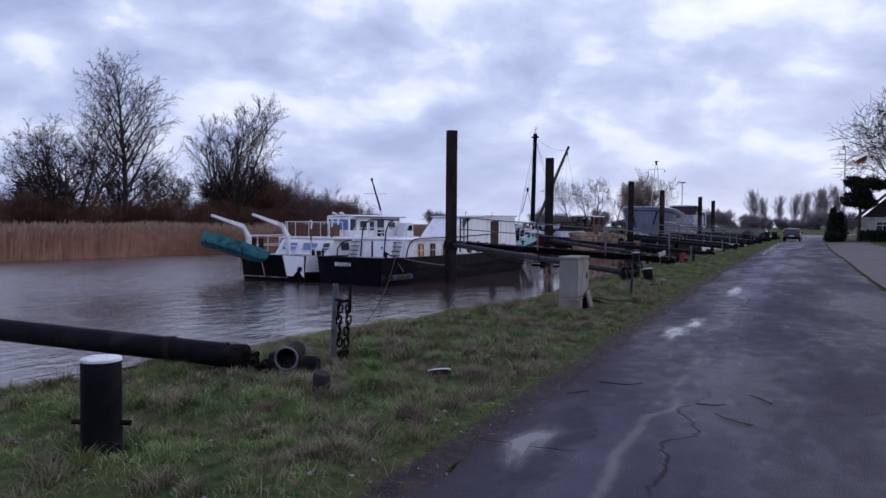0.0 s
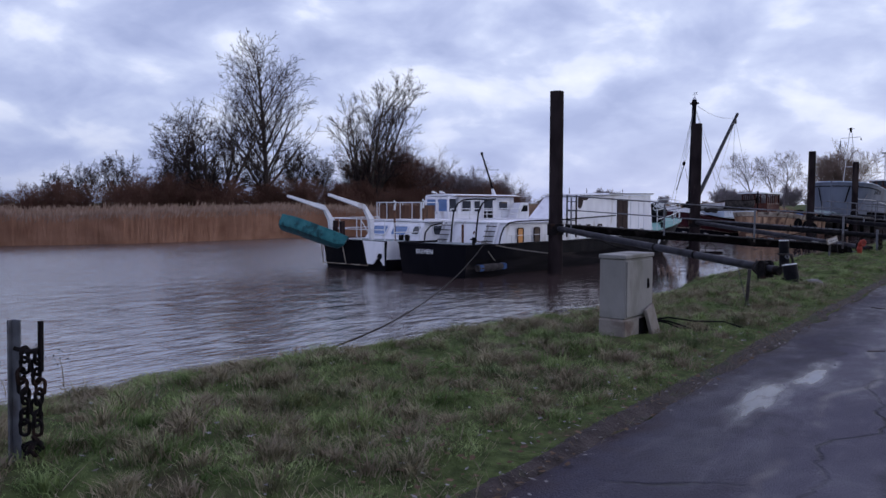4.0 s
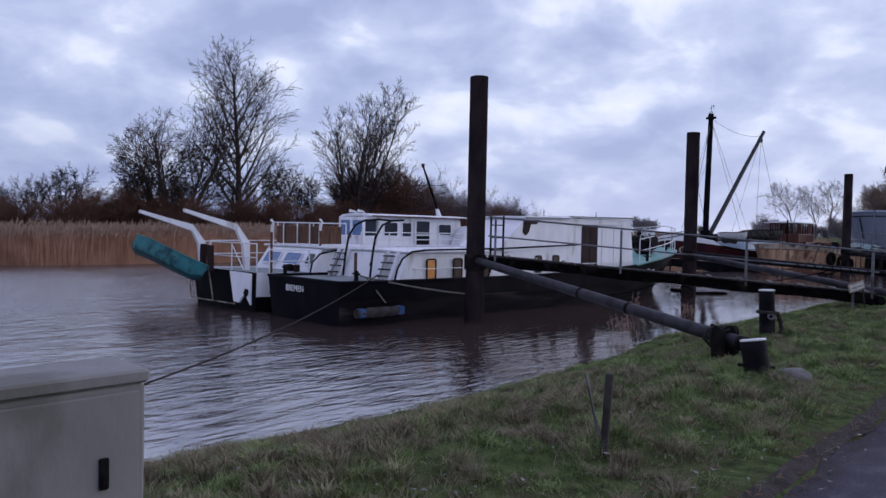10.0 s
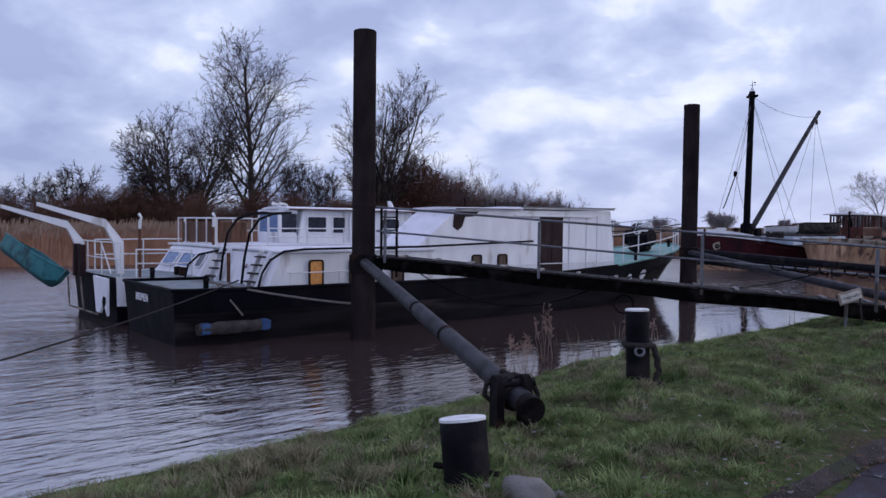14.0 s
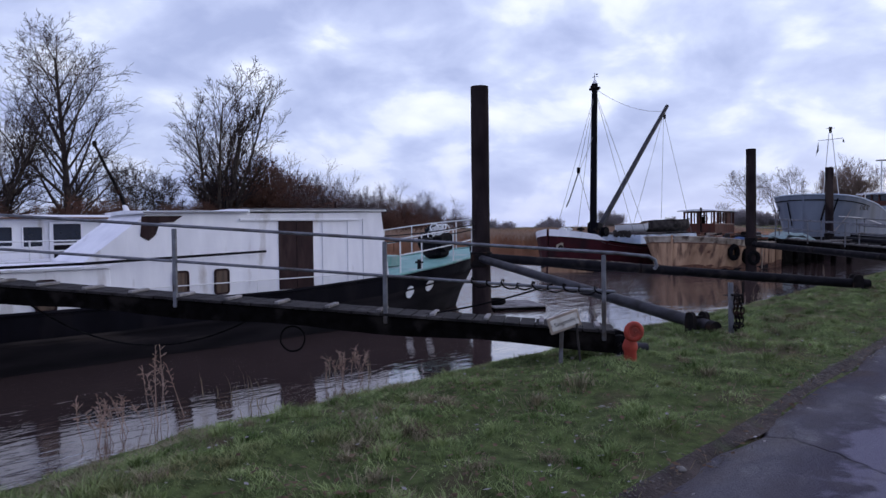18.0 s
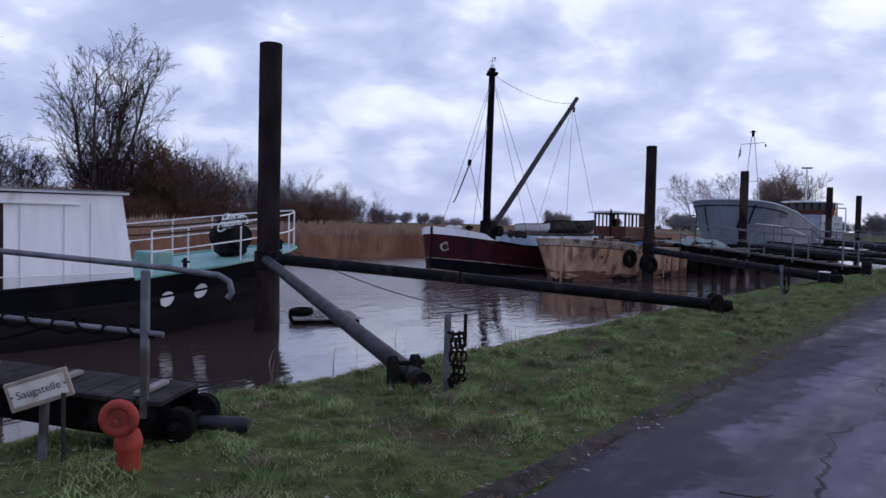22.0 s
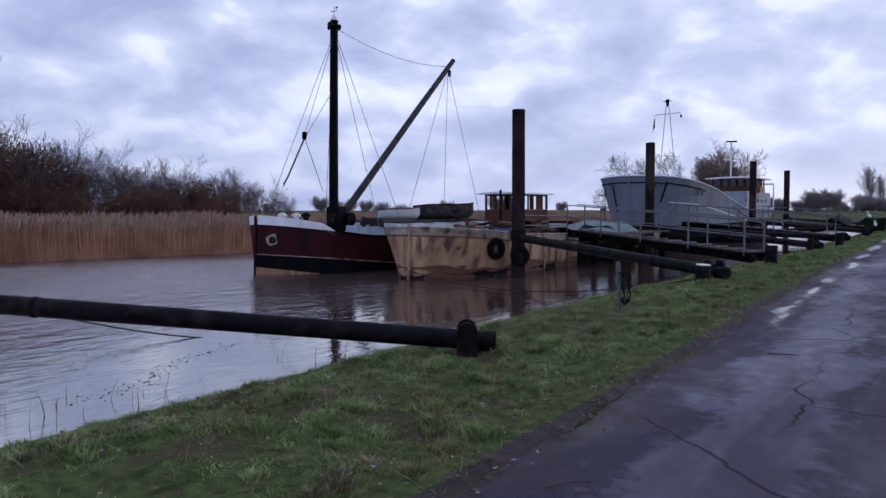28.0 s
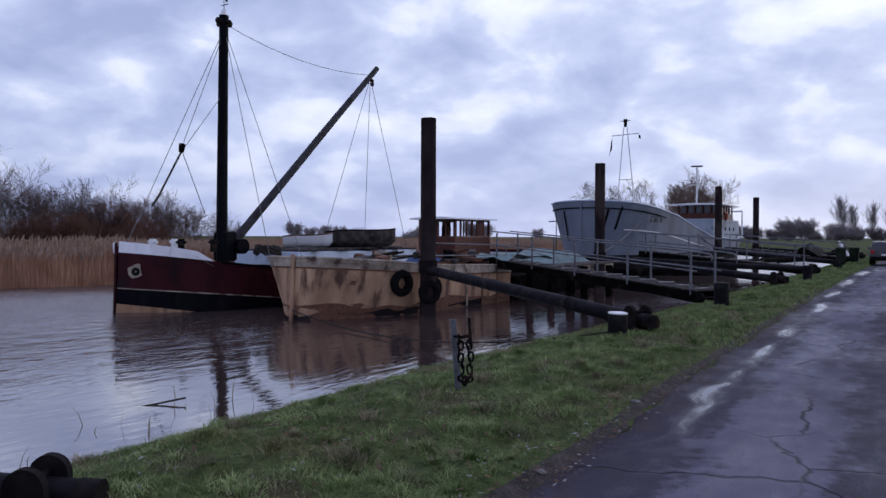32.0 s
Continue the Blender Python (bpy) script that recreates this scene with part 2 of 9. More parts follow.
M["hull_grey"] = material("worn_dark_hull", (0.0056, 0.0055, 0.0066), (0.017, 0.0148, 0.0165), 1.8, 0.8, stain=(0.042, 0.035, 0.032), stain_scale=0.9, stain_at=0.60, bump=0.3, stretch=(0.35, 0.35, 2.6), spec=0.04)
M["teal"] = material("teal_paint", (0.010, 0.095, 0.105), (0.026, 0.145, 0.150), 4, 0.55, stain=(0.006, 0.040, 0.045), stain_scale=3, bump=0.15, spec=0.25)
# darker copy of the teal, for the shade under the hanging dinghy
M["teal_shaded"] = material("shaded_teal_paint", (0.004, 0.034, 0.040), (0.009, 0.058, 0.064), 4, 0.6, stain=(0.006, 0.020, 0.024), stain_scale=3, bump=0.15, spec=0.2)
M["green_deck"] = material("green_deck_paint", (0.11, 0.27, 0.24), (0.17, 0.34, 0.30), 4, 0.55, stain=(0.25, 0.32, 0.30), stain_scale=2, bump=0.15)
M["deck_grey"] = material("grey_deck_paint", (0.14, 0.17, 0.17), (0.22, 0.25, 0.25), 4, 0.65, stain=(0.10, 0.09, 0.08), stain_scale=2, bump=0.2)
M["brown_door"] = material("dark_brown_paint", (0.017, 0.0085, 0.0095), (0.030, 0.016, 0.016), 5, 0.6, stain=(0.042, 0.026, 0.024), stain_scale=3, bump=0.15, stretch=(1, 1, 0.3), spec=0.12)
M["varnish"] = material("varnished_mahogany", (0.044, 0.0105, 0.006), (0.088, 0.022, 0.012), 3, 0.4, stain=(0.04, 0.012, 0.008), stain_scale=2, bump=0.15, stretch=(2, 2, 0.3), spec=0.3)
M["red_hull"] = material("dark_red_hull_paint", (0.020, 0.0024, 0.0045), (0.038, 0.005, 0.0078), 2.5, 0.5, stain=(0.014, 0.004, 0.006), stain_scale=1.1, bump=0.12, stretch=(1, 1, 0.6), spec=0.12)
M["tan_hull"] = material("pale_primer_hull", (0.190, 0.108, 0.066), (0.430, 0.275, 0.170), 1.9, 0.8, stain=(0.085, 0.047, 0.034), stain_scale=2.3, stain_at=0.55, bump=0.3, stretch=(1, 1, 0.3), spec=0.2)
M["tan_light"] = material("pale_bulwark_paint", (0.190, 0.152, 0.116), (0.360, 0.310, 0.252), 2.8, 0.75, stain=(0.070, 0.048, 0.038), stain_scale=3.0, stain_at=0.53, bump=0.3, spec=0.2)
M["rust"] = material("rust", (0.070, 0.030, 0.018), (0.14, 0.060, 0.033), 8, 0.85, bump=0.5)
M["ship_grey"] = material("blue_grey_ship_paint", (0.104, 0.122, 0.160), (0.145, 0.166, 0.208), 1.2, 0.55, stain=(0.100, 0.108, 0.128), stain_scale=0.6, stain_at=0.58, bump=0.08, stretch=(1, 1, 0.35), spec=0.25)
M["ship_dark"] = material("dark_antifouling", (0.0035, 0.0035, 0.0045), (0.010, 0.0095, 0.011), 2, 0.8, stain=(0.022, 0.017, 0.015), stain_scale=1, bump=0.2, spec=0.04)
M["house_blue"] = material("weathered_blue_grey_paint", (0.170, 0.205, 0.250), (0.250, 0.285, 0.330), 2, 0.6, stain=(0.13, 0.13, 0.14), stain_scale=1.2, bump=0.1)
M["tarp"] = material("faded_tarpaulin", (0.060, 0.115, 0.120), (0.130, 0.200, 0.205), 3, 0.6, stain=(0.06, 0.06, 0.058), stain_scale=2.2, bump=0.4, bump_scale=9)
M["pale_blue"] = material("pale_blue_paint", (0.33, 0.40, 0.50), (0.44, 0.50, 0.58), 3, 0.5, stain=(0.28, 0.3, 0.33), stain_scale=2, bump=0.1)
M["cabinet"] = material("beige_grey_grp", (0.185, 0.178, 0.165), (0.235, 0.226, 0.212), 4, 0.65, stain=(0.135, 0.130, 0.112), stain_scale=2.3, stain_at=0.56, bump=0.2, stretch=(1, 1, 0.5), spec=0.25)
M["concrete"] = material("concrete", (0.13, 0.12, 0.11), (0.21, 0.20, 0.185), 7, 0.85, stain=(0.09, 0.09, 0.075), stain_scale=3, bump=0.5, spec=0.2)
M["red_paint"] = material("faded_red_paint", (0.230, 0.026, 0.018), (0.340, 0.052, 0.032), 7, 0.6, stain=(0.14, 0.03, 0.02), stain_scale=5, bump=0.25, bump_scale=50, spec=0.25)
M["sign_board"] = material("sign_board_wood", (0.24, 0.19, 0.15), (0.34, 0.28, 0.22), 8, 0.7, stain=(0.14, 0.11, 0.09), stain_scale=5, bump=0.3)
M["sign_face"] = material("sign_face_paint", (0.52, 0.49, 0.44), (0.62, 0.59, 0.54), 8, 0.6, stain=(0.38, 0.33, 0.28), stain_scale=7, bump=0.1)
M["ink"] = material("dark_lettering", (0.02, 0.02, 0.022), (0.04, 0.04, 0.042), 8, 0.6, bump=0)
M["letter_white"] = material("white_lettering", (0.68, 0.68, 0.70), (0.78, 0.78, 0.78), 8, 0.5, bump=0)
M["rope"] = material("grey_rope", (0.105, 0.090, 0.078), (0.190, 0.168, 0.148), 40, 0.9, bump=0.5, bump_scale=80)
M["rope_dark"] = material("dark_rope", (0.02, 0.018, 0.017), (0.045, 0.04, 0.038), 40, 0.9, bump=0.4, bump_scale=80, spec=0.1)
M["wire"] = material("steel_wire", (0.10, 0.10, 0.11), (0.17, 0.17, 0.18), 20, 0.5, metal=0.5, bump=0)
M["blue"] = material("faded_blue_plastic", (0.028, 0.062, 0.150), (0.050, 0.095, 0.200), 8, 0.7, stain=(0.03, 0.035, 0.05), stain_scale=6, bump=0.2, spec=0.2)
M["car_paint"] = material("dark_car_paint", (0.008, 0.009, 0.012), (0.014, 0.015, 0.019), 3, 0.22, bump=0)
M["brick"] = material("pale_render", (0.36, 0.34, 0.31), (0.46, 0.44, 0.40), 3, 0.8, stain=(0.27, 0.25, 0.22), stain_scale=1.3, bump=0.2)
M["roof_tile"] = material("dark_roof_tiles", (0.018, 0.015, 0.015), (0.040, 0.032, 0.030), 4, 0.8, stain=(0.03, 0.033, 0.024), stain_scale=1.5, bump=0.5, bump_scale=8)
M["gravel"] = material("gravel", (0.062, 0.054, 0.052), (0.130, 0.116, 0.112), 30, 0.9, stain=(0.05, 0.042, 0.034), stain_scale=0.8, bump=0.7, bump_scale=60)
M["flag_black"] = material("black_cloth", (0.015, 0.015, 0.017), (0.03, 0.03, 0.032), 6, 0.9, bump=0.2)
M["flag_red"] = material("red_cloth", (0.33, 0.03, 0.025), (0.42, 0.045, 0.035), 6, 0.9, bump=0.2)
M["flag_gold"] = material("gold_cloth", (0.52, 0.30, 0.03), (0.60, 0.36, 0.05), 6, 0.9, bump=0.2)
M["lamp_red"] = material("red_lens", (0.25, 0.01, 0.01), (0.30, 0.015, 0.012), 6, 0.2, bump=0)
# far twigs are coloured paler to carry the haze over the fields
M["far_wood_hazed"] = material("hazed_distant_twigs", (0.105, 0.090, 0.092), (0.180, 0.155, 0.154), 0.1, 0.9, bump=0, spec=0.05)
M["hedge_twig_hazed"] = material("hazed_hedgerow_twigs", (0.190, 0.168, 0.178), (0.290, 0.258, 0.268), 0.1, 0.9, bump=0, spec=0.05)
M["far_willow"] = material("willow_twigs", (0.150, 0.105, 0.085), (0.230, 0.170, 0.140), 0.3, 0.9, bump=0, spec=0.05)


def glass_material(name, tint, rough=0.06):
    m = bpy.data.materials.new(name)
    m.use_nodes = True
    b = m.node_tree.nodes["Principled BSDF"]
    n = m.node_tree.nodes.new("ShaderNodeTexNoise")
    n.inputs["Scale"].default_value = 3.0
    r = m.node_tree.nodes.new("ShaderNodeValToRGB")
    r.color_ramp.elements[0].color = (*[c * 0.7 for c in tint], 1)
    r.color_ramp.elements[1].color = (*[c * 1.3 for c in tint], 1)
    m.node_tree.links.new(n.outputs[0], r.inputs[0])
    m.node_tree.links.new(r.outputs[0], b.inputs["Base Color"])
    b.inputs["Roughness"].default_value, b.inputs["Specular IOR Level"].default_value = rough, 0.6
    return m


M["glass_dark"] = glass_material("dark_window_glass", (0.012, 0.016, 0.026))
# the sky's reflection is put into this pane's blue base colour
M["glass_sky_painted"] = glass_material("sky_painted_glass", (0.10, 0.17, 0.32), 0.12)
lit = bpy.data.materials.new("lit_curtain")
lit.use_nodes = True
lb = lit.node_tree.nodes["Principled BSDF"]
ln = lit.node_tree.nodes.new("ShaderNodeTexNoise")
ln.inputs["Scale"].default_value = 4.0
lr = lit.node_tree.nodes.new("ShaderNodeValToRGB")
lr.color_ramp.elements[0].color, lr.color_ramp.elements[1].color = (0.22, 0.085, 0.025, 1), (0.55, 0.26, 0.08, 1)
lit.node_tree.links.new(ln.outputs[0], lr.inputs[0])
lit.node_tree.links.new(lr.outputs[0], lb.inputs["Base Color"])
lit.node_tree.links.new(lr.outputs[0], lb.inputs["Emission Color"])
lb.inputs["Emission Strength"].default_value = 0.24
M["lit"] = lit
M["curtain"] = material("brown_curtain", (0.055, 0.036, 0.026), (0.115, 0.075, 0.052), 6, 0.8, bump=0.3, bump_scale=12, stretch=(3, 3, 0.3))


def water_material():
    m = bpy.data.materials.new("muddy_water")
    m.use_nodes = True
    n, l = m.node_tree.nodes, m.node_tree.links
    b = n["Principled BSDF"]
    tc = n.new("ShaderNodeTexCoord")

    def layer(scale, stretch, turn, detail, distort=0.0):
        mp = n.new("ShaderNodeMapping")
        mp.inputs[2].default_value, mp.inputs[3].default_value = (0, 0, radians(turn)), stretch
        l.new(tc.outputs["Object"], mp.inputs[0])
        k = n.new("ShaderNodeTexNoise")
        k.inputs["Scale"].default_value, k.inputs["Detail"].default_value, k.inputs["Distortion"].default_value = scale, detail, distort
        l.new(mp.outputs[0], k.inputs["Vector"])
        return k.outputs[0]

    ripple = layer(7.5, (1.0, 0.28, 1), 32, 3, 0.5)
    swell = layer(1.8, (1.0, 0.5, 1), 15, 2, 0.3)
    calm = layer(0.10, (1, 1, 1), 0, 3)
    mr = n.new("ShaderNodeMapRange")
    mr.inputs[1].default_value, mr.inputs[2].default_value = 0.38, 0.62
    mr.inputs[3].default_value, mr.inputs[4].default_value = 0.35, 1.0
    l.new(calm, mr.inputs[0])
    mul = n.new("ShaderNodeMath")
    mul.operation = "MULTIPLY"
    l.new(ripple, mul.inputs[0])
    l.new(mr.outputs[0], mul.inputs[1])
    add = n.new("ShaderNodeMath")
    add.operation = "MULTIPLY_ADD"
    l.new(swell, add.inputs[0])
    add.inputs[1].default_value = 0.9
    l.new(mul.outputs[0], add.inputs[2])
    off_bank = n.new("ShaderNodeSeparateXYZ")
    l.new(tc.outputs["Object"], off_bank.inputs[0])
    wind = n.new("ShaderNodeMapRange")
    wind.inputs[1].default_value, wind.inputs[2].default_value = -10.0, -20.0
    wind.inputs[3].default_value, wind.inputs[4].default_value = 0.0, 1.0
    l.new(off_bank.outputs[0], wind.inputs[0])
    reach = n.new("ShaderNodeMapRange")
    reach.inputs[1].default_value, reach.inputs[2].default_value = 25.0, 18.0
    reach.inputs[3].default_value, reach.inputs[4].default_value = 0.0, 0.62
    l.new(off_bank.outputs[1], reach.inputs[0])
    open_water = n.new("ShaderNodeMath")
    open_water.operation = "MAXIMUM"
    l.new(wind.outputs[0], open_water.inputs[0])
    l.new(reach.outputs[0], open_water.inputs[1])
    chop = n.new("ShaderNodeMapRange")
    chop.inputs[3].default_value, chop.inputs[4].default_value = 0.60, 6
    l.new(open_water.outputs[0], chop.inputs[0])
    gloss = n.new("ShaderNodeMapRange")
    gloss.inputs[3].default_value, gloss.inputs[4].default_value = 0.03, 0.20
    l.new(open_water.outputs[0], gloss.inputs[0])
    l.new(gloss.outputs[0], b.inputs["Roughness"])
    tall = n.new("ShaderNodeMath")
    tall.operation = "MULTIPLY"
    l.new(add.outputs[0], tall.inputs[0])
    l.new(chop.outputs[0], tall.inputs[1])
    bp = n.new("ShaderNodeBump")
    bp.inputs["Strength"].default_value, bp.inputs["Distance"].default_value = 1.0, 0.0125
    l.new(tall.outputs[0], bp.inputs["Height"])
    l.new(bp.outputs[0], b.inputs["Normal"])
    r = n.new("ShaderNodeValToRGB")
    r.color_ramp.elements[0].color, r.color_ramp.elements[1].color = (0.044, 0.0292, 0.0268, 1), (0.059, 0.0402, 0.0364, 1)
    l.new(calm, r.inputs[0])
    l.new(r.outputs[0], b.inputs["Base Color"])
    b.inputs["IOR"].default_value = 5.6
    return m


M["water"] = water_material()


def road_material():
    """Patched, damp asphalt: u runs across the road and v along it, in metres."""
    m = bpy.data.materials.new("damp_asphalt")
    m.use_nodes = True
    n, l = m.node_tree.nodes, m.node_tree.links
    b = n["Principled BSDF"]
    uv = n.new("ShaderNodeTexCoord").outputs["UV"]
    sp = n.new("ShaderNodeSeparateXYZ")
    l.new(uv, sp.inputs[0])

    def noise_at(scale, stretch=(1, 1, 1), detail=5.0):
        mp = n.new("ShaderNodeMapping")
        mp.inputs[3].default_value = stretch
        l.new(uv, mp.inputs[0])
        k = n.new("ShaderNodeTexNoise")
        k.inputs["Scale"].default_value, k.inputs["Detail"].default_value = scale, detail
        l.new(mp.outputs[0], k.inputs["Vector"])
        return k.outputs[0]

    def math(op, a, c, clamp=False):
        k = n.new("ShaderNodeMath")
        k.operation, k.use_clamp = op, clamp
        for i, v in enumerate((a, c)):
            if isinstance(v, (int, float)):
                k.inputs[i].default_value = v
            else:
                l.new(v, k.inputs[i])
        return k.outputs[0]

    def span(v, lo, hi, to_lo=0.0, to_hi=1.0):
        k = n.new("ShaderNodeMapRange")
        k.inputs[1].default_value, k.inputs[2].default_value, k.inputs[3].default_value, k.inputs[4].default_value = lo, hi, to_lo, to_hi
        l.new(v, k.inputs[0])
        return k.outputs[0]

    def mix(fac, p, q):
        k = n.new("ShaderNodeMix")
        k.data_type = "RGBA"
        for sock, v in ((k.inputs[0], fac), (k.inputs[6], p), (k.inputs[7], q)):
            if isinstance(v, tuple):
                sock.default_value = (*v, 1)
            else:
                l.new(v, sock)
        return k.outputs[2]

    def soft_spot(u0, v0, wu, wv):
        """1 in the middle of an oval, 0 outside it."""
        du = math("DIVIDE", math("SUBTRACT", sp.outputs[0], u0), wu)
        dv = math("DIVIDE", math("SUBTRACT", sp.outputs[1], v0), wv)
        r2 = math("ADD", math("MULTIPLY", du, du), math("MULTIPLY", dv, dv))
        return math("SUBTRACT", 1.0, r2, True)

    grit = noise_at(70, detail=3)
    worn = noise_at(0.9, (1.3, 0.22, 1), 8)
    mottle = noise_at(4.5, (1, 0.6, 1), 7)
    ragged = math("ADD", noise_at(1.4, (1, 0.55, 1), 7), math("MULTIPLY", noise_at(7, detail=5), 0.35))
    # a worn pale repair runs along the lane, ragged at its edges
    u_in = math("ADD", sp.outputs[0], math("MULTIPLY", math("SUBTRACT", ragged, 0.68), 1.5))
    repair = math("MULTIPLY", span(u_in, 0.66, 0.80), span(u_in, 1.62, 1.78, 1, 0))
    repair = math("MULTIPLY", repair, math("MULTIPLY", span(sp.outputs[1], 14, 24, 0.35, 1), span(worn, 0.36, 0.50, 0.25, 1)))
    second = math("MULTIPLY", span(u_in, 2.6, 2.75), span(u_in, 3.3, 3.5, 1, 0))
    col = mix(span(grit, 0.3, 0.7), (0.0195, 0.0175, 0.0275), (0.046, 0.0415, 0.064))
    col = mix(math("MULTIPLY", span(mottle, 0.42, 0.66), 0.55), col, (0.058, 0.052, 0.060))
    col = mix(math("MULTIPLY", repair, 0.85), col, (0.118, 0.112, 0.152))
    col = mix(math("MULTIPLY", math("MULTIPLY", second, span(worn, 0.45, 0.6)), 0.5), col, (0.055, 0.052, 0.058))
    # the pale seam of an older strip
    seam_u = math("ADD", math("SUBTRACT", sp.outputs[0], 1.12), math("MULTIPLY", math("SUBTRACT", noise_at(0.35, (0, 1, 1), 4), 0.5), 1.3))
    seam = math("MULTIPLY", span(math("ABSOLUTE", seam_u, 0.0), 0.015, 0.06, 1, 0), math("MULTIPLY", span(ragged, 0.52, 0.74), span(sp.outputs[1], 20, 30, 1, 0.5)))
    col = mix(math("MULTIPLY", seam, 0.8), col, (0.15, 0.138, 0.14))
    vor = n.new("ShaderNodeTexVoronoi")
    vor.feature = "DISTANCE_TO_EDGE"
    vor.inputs["Scale"].default_value = 0.5
    wob = n.new("ShaderNodeMix")
    wob.data_type = "VECTOR"
    wob.inputs[0].default_value = 0.22
    kn = n.new("ShaderNodeTexNoise")
    kn.inputs["Scale"].default_value, kn.inputs["Detail"].default_value = 2.6, 6
    l.new(uv, kn.inputs["Vector"])
    l.new(uv, wob.inputs[4])
    l.new(kn.outputs["Color"], wob.inputs[5])
    l.new(wob.outputs[1], vor.inputs["Vector"])
    web = math("MULTIPLY", span(vor.outputs["Distance"], 0.0, 0.010, 1, 0), span(noise_at(0.35), 0.53, 0.60))
    line_u = math("ADD", math("SUBTRACT", sp.outputs[0], 1.36), math("MULTIPLY", math("SUBTRACT", noise_at(0.8, (0, 1, 1), 7), 0.5), 1.1))
    split = math("MULTIPLY", span(math("ABSOLUTE", line_u, 0.0), 0.006, 0.024, 1, 0), span(noise_at(0.30, (0.3, 1, 1), 2), 0.47, 0.55))
    crack = math("MAXIMUM", web, split)
    col = mix(math("MULTIPLY", crack, 0.85), col, (0.010, 0.009, 0.010))
    edge_dirt = math("MULTIPLY", span(math("ADD", sp.outputs[0], math("MULTIPLY", math("SUBTRACT", ragged, 0.68), 1.0)), 0.03, 0.34, 1, 0), span(mottle, 0.30, 0.6))
    col = mix(math("MULTIPLY", edge_dirt, 0.7), col, (0.046, 0.031, 0.029))
    l.new(col, b.inputs["Base Color"])
    pools = None
    for spot in ((0.60, 10.7, 0.24, 1.1), (0.74, 12.0, 0.20, 0.9), (0.92, 18.7, 0.20, 1.9), (0.40, 4.4, 0.22, 0.7), (0.62, 29.5, 0.09, 0.25), (0.44, 46.9, 0.17, 2.4), (0.46, 50.2, 0.14, 1.8), (0.46, 52.9, 0.20, 1.1), (0.48, 58.2, 0.20, 2.4),
                 (0.40, 63.0, 0.20, 2.2), (0.34, 69.5, 0.22, 4.0), (0.4, 78.0, 0.3, 4.5), (1.75, 33.0, 0.12, 0.3), (0.8, 84, 0.4, 5), (2.2, 64, 0.3, 3)):
        one = soft_spot(*spot)
        pools = one if pools is None else math("MAXIMUM", pools, one)
    broken = math("ADD", math("MULTIPLY", pools, 0.55), math("MULTIPLY", noise_at(3.2, (2.2, 0.5, 1), 8), 0.9))
    pool = span(broken, 0.80, 1.00)
    sheen = span(broken, 0.52, 0.92)
    damp = span(math("ADD", noise_at(0.7, (1, 0.3, 1), 6), math("MULTIPLY", math("SUBTRACT", mottle, 0.5), 0.5)), 0.38, 0.62, 0.46, 0.85)
    damp = math("SUBTRACT", damp, math("MULTIPLY", sheen, 0.24))
    l.new(math("MAXIMUM", span(pool, 0.0, 1.0, 0.13, 0.38), span(sheen, 0.0, 1.0, 0.13, 0.34)), b.inputs["Specular IOR Level"])
    rough = n.new("ShaderNodeMix")
    l.new(pool, rough.inputs[0])
    l.new(damp, rough.inputs[2])
    rough.inputs[3].default_value = 0.13
    l.new(rough.outputs[0], b.inputs["Roughness"])
    bp = n.new("ShaderNodeBump")
    bp.inputs["Distance"].default_value = 0.012
    l.new(math("MULTIPLY", math("SUBTRACT", 1.0, pool), 0.9), bp.inputs["Strength"])
    l.new(math("SUBTRACT", math("ADD", grit, math("MULTIPLY", mottle, 0.8)), math("MULTIPLY", crack, 1.5)), bp.inputs["Height"])
    l.new(bp.outputs[0], b.inputs["Normal"])
    return m


M["road"] = road_material()


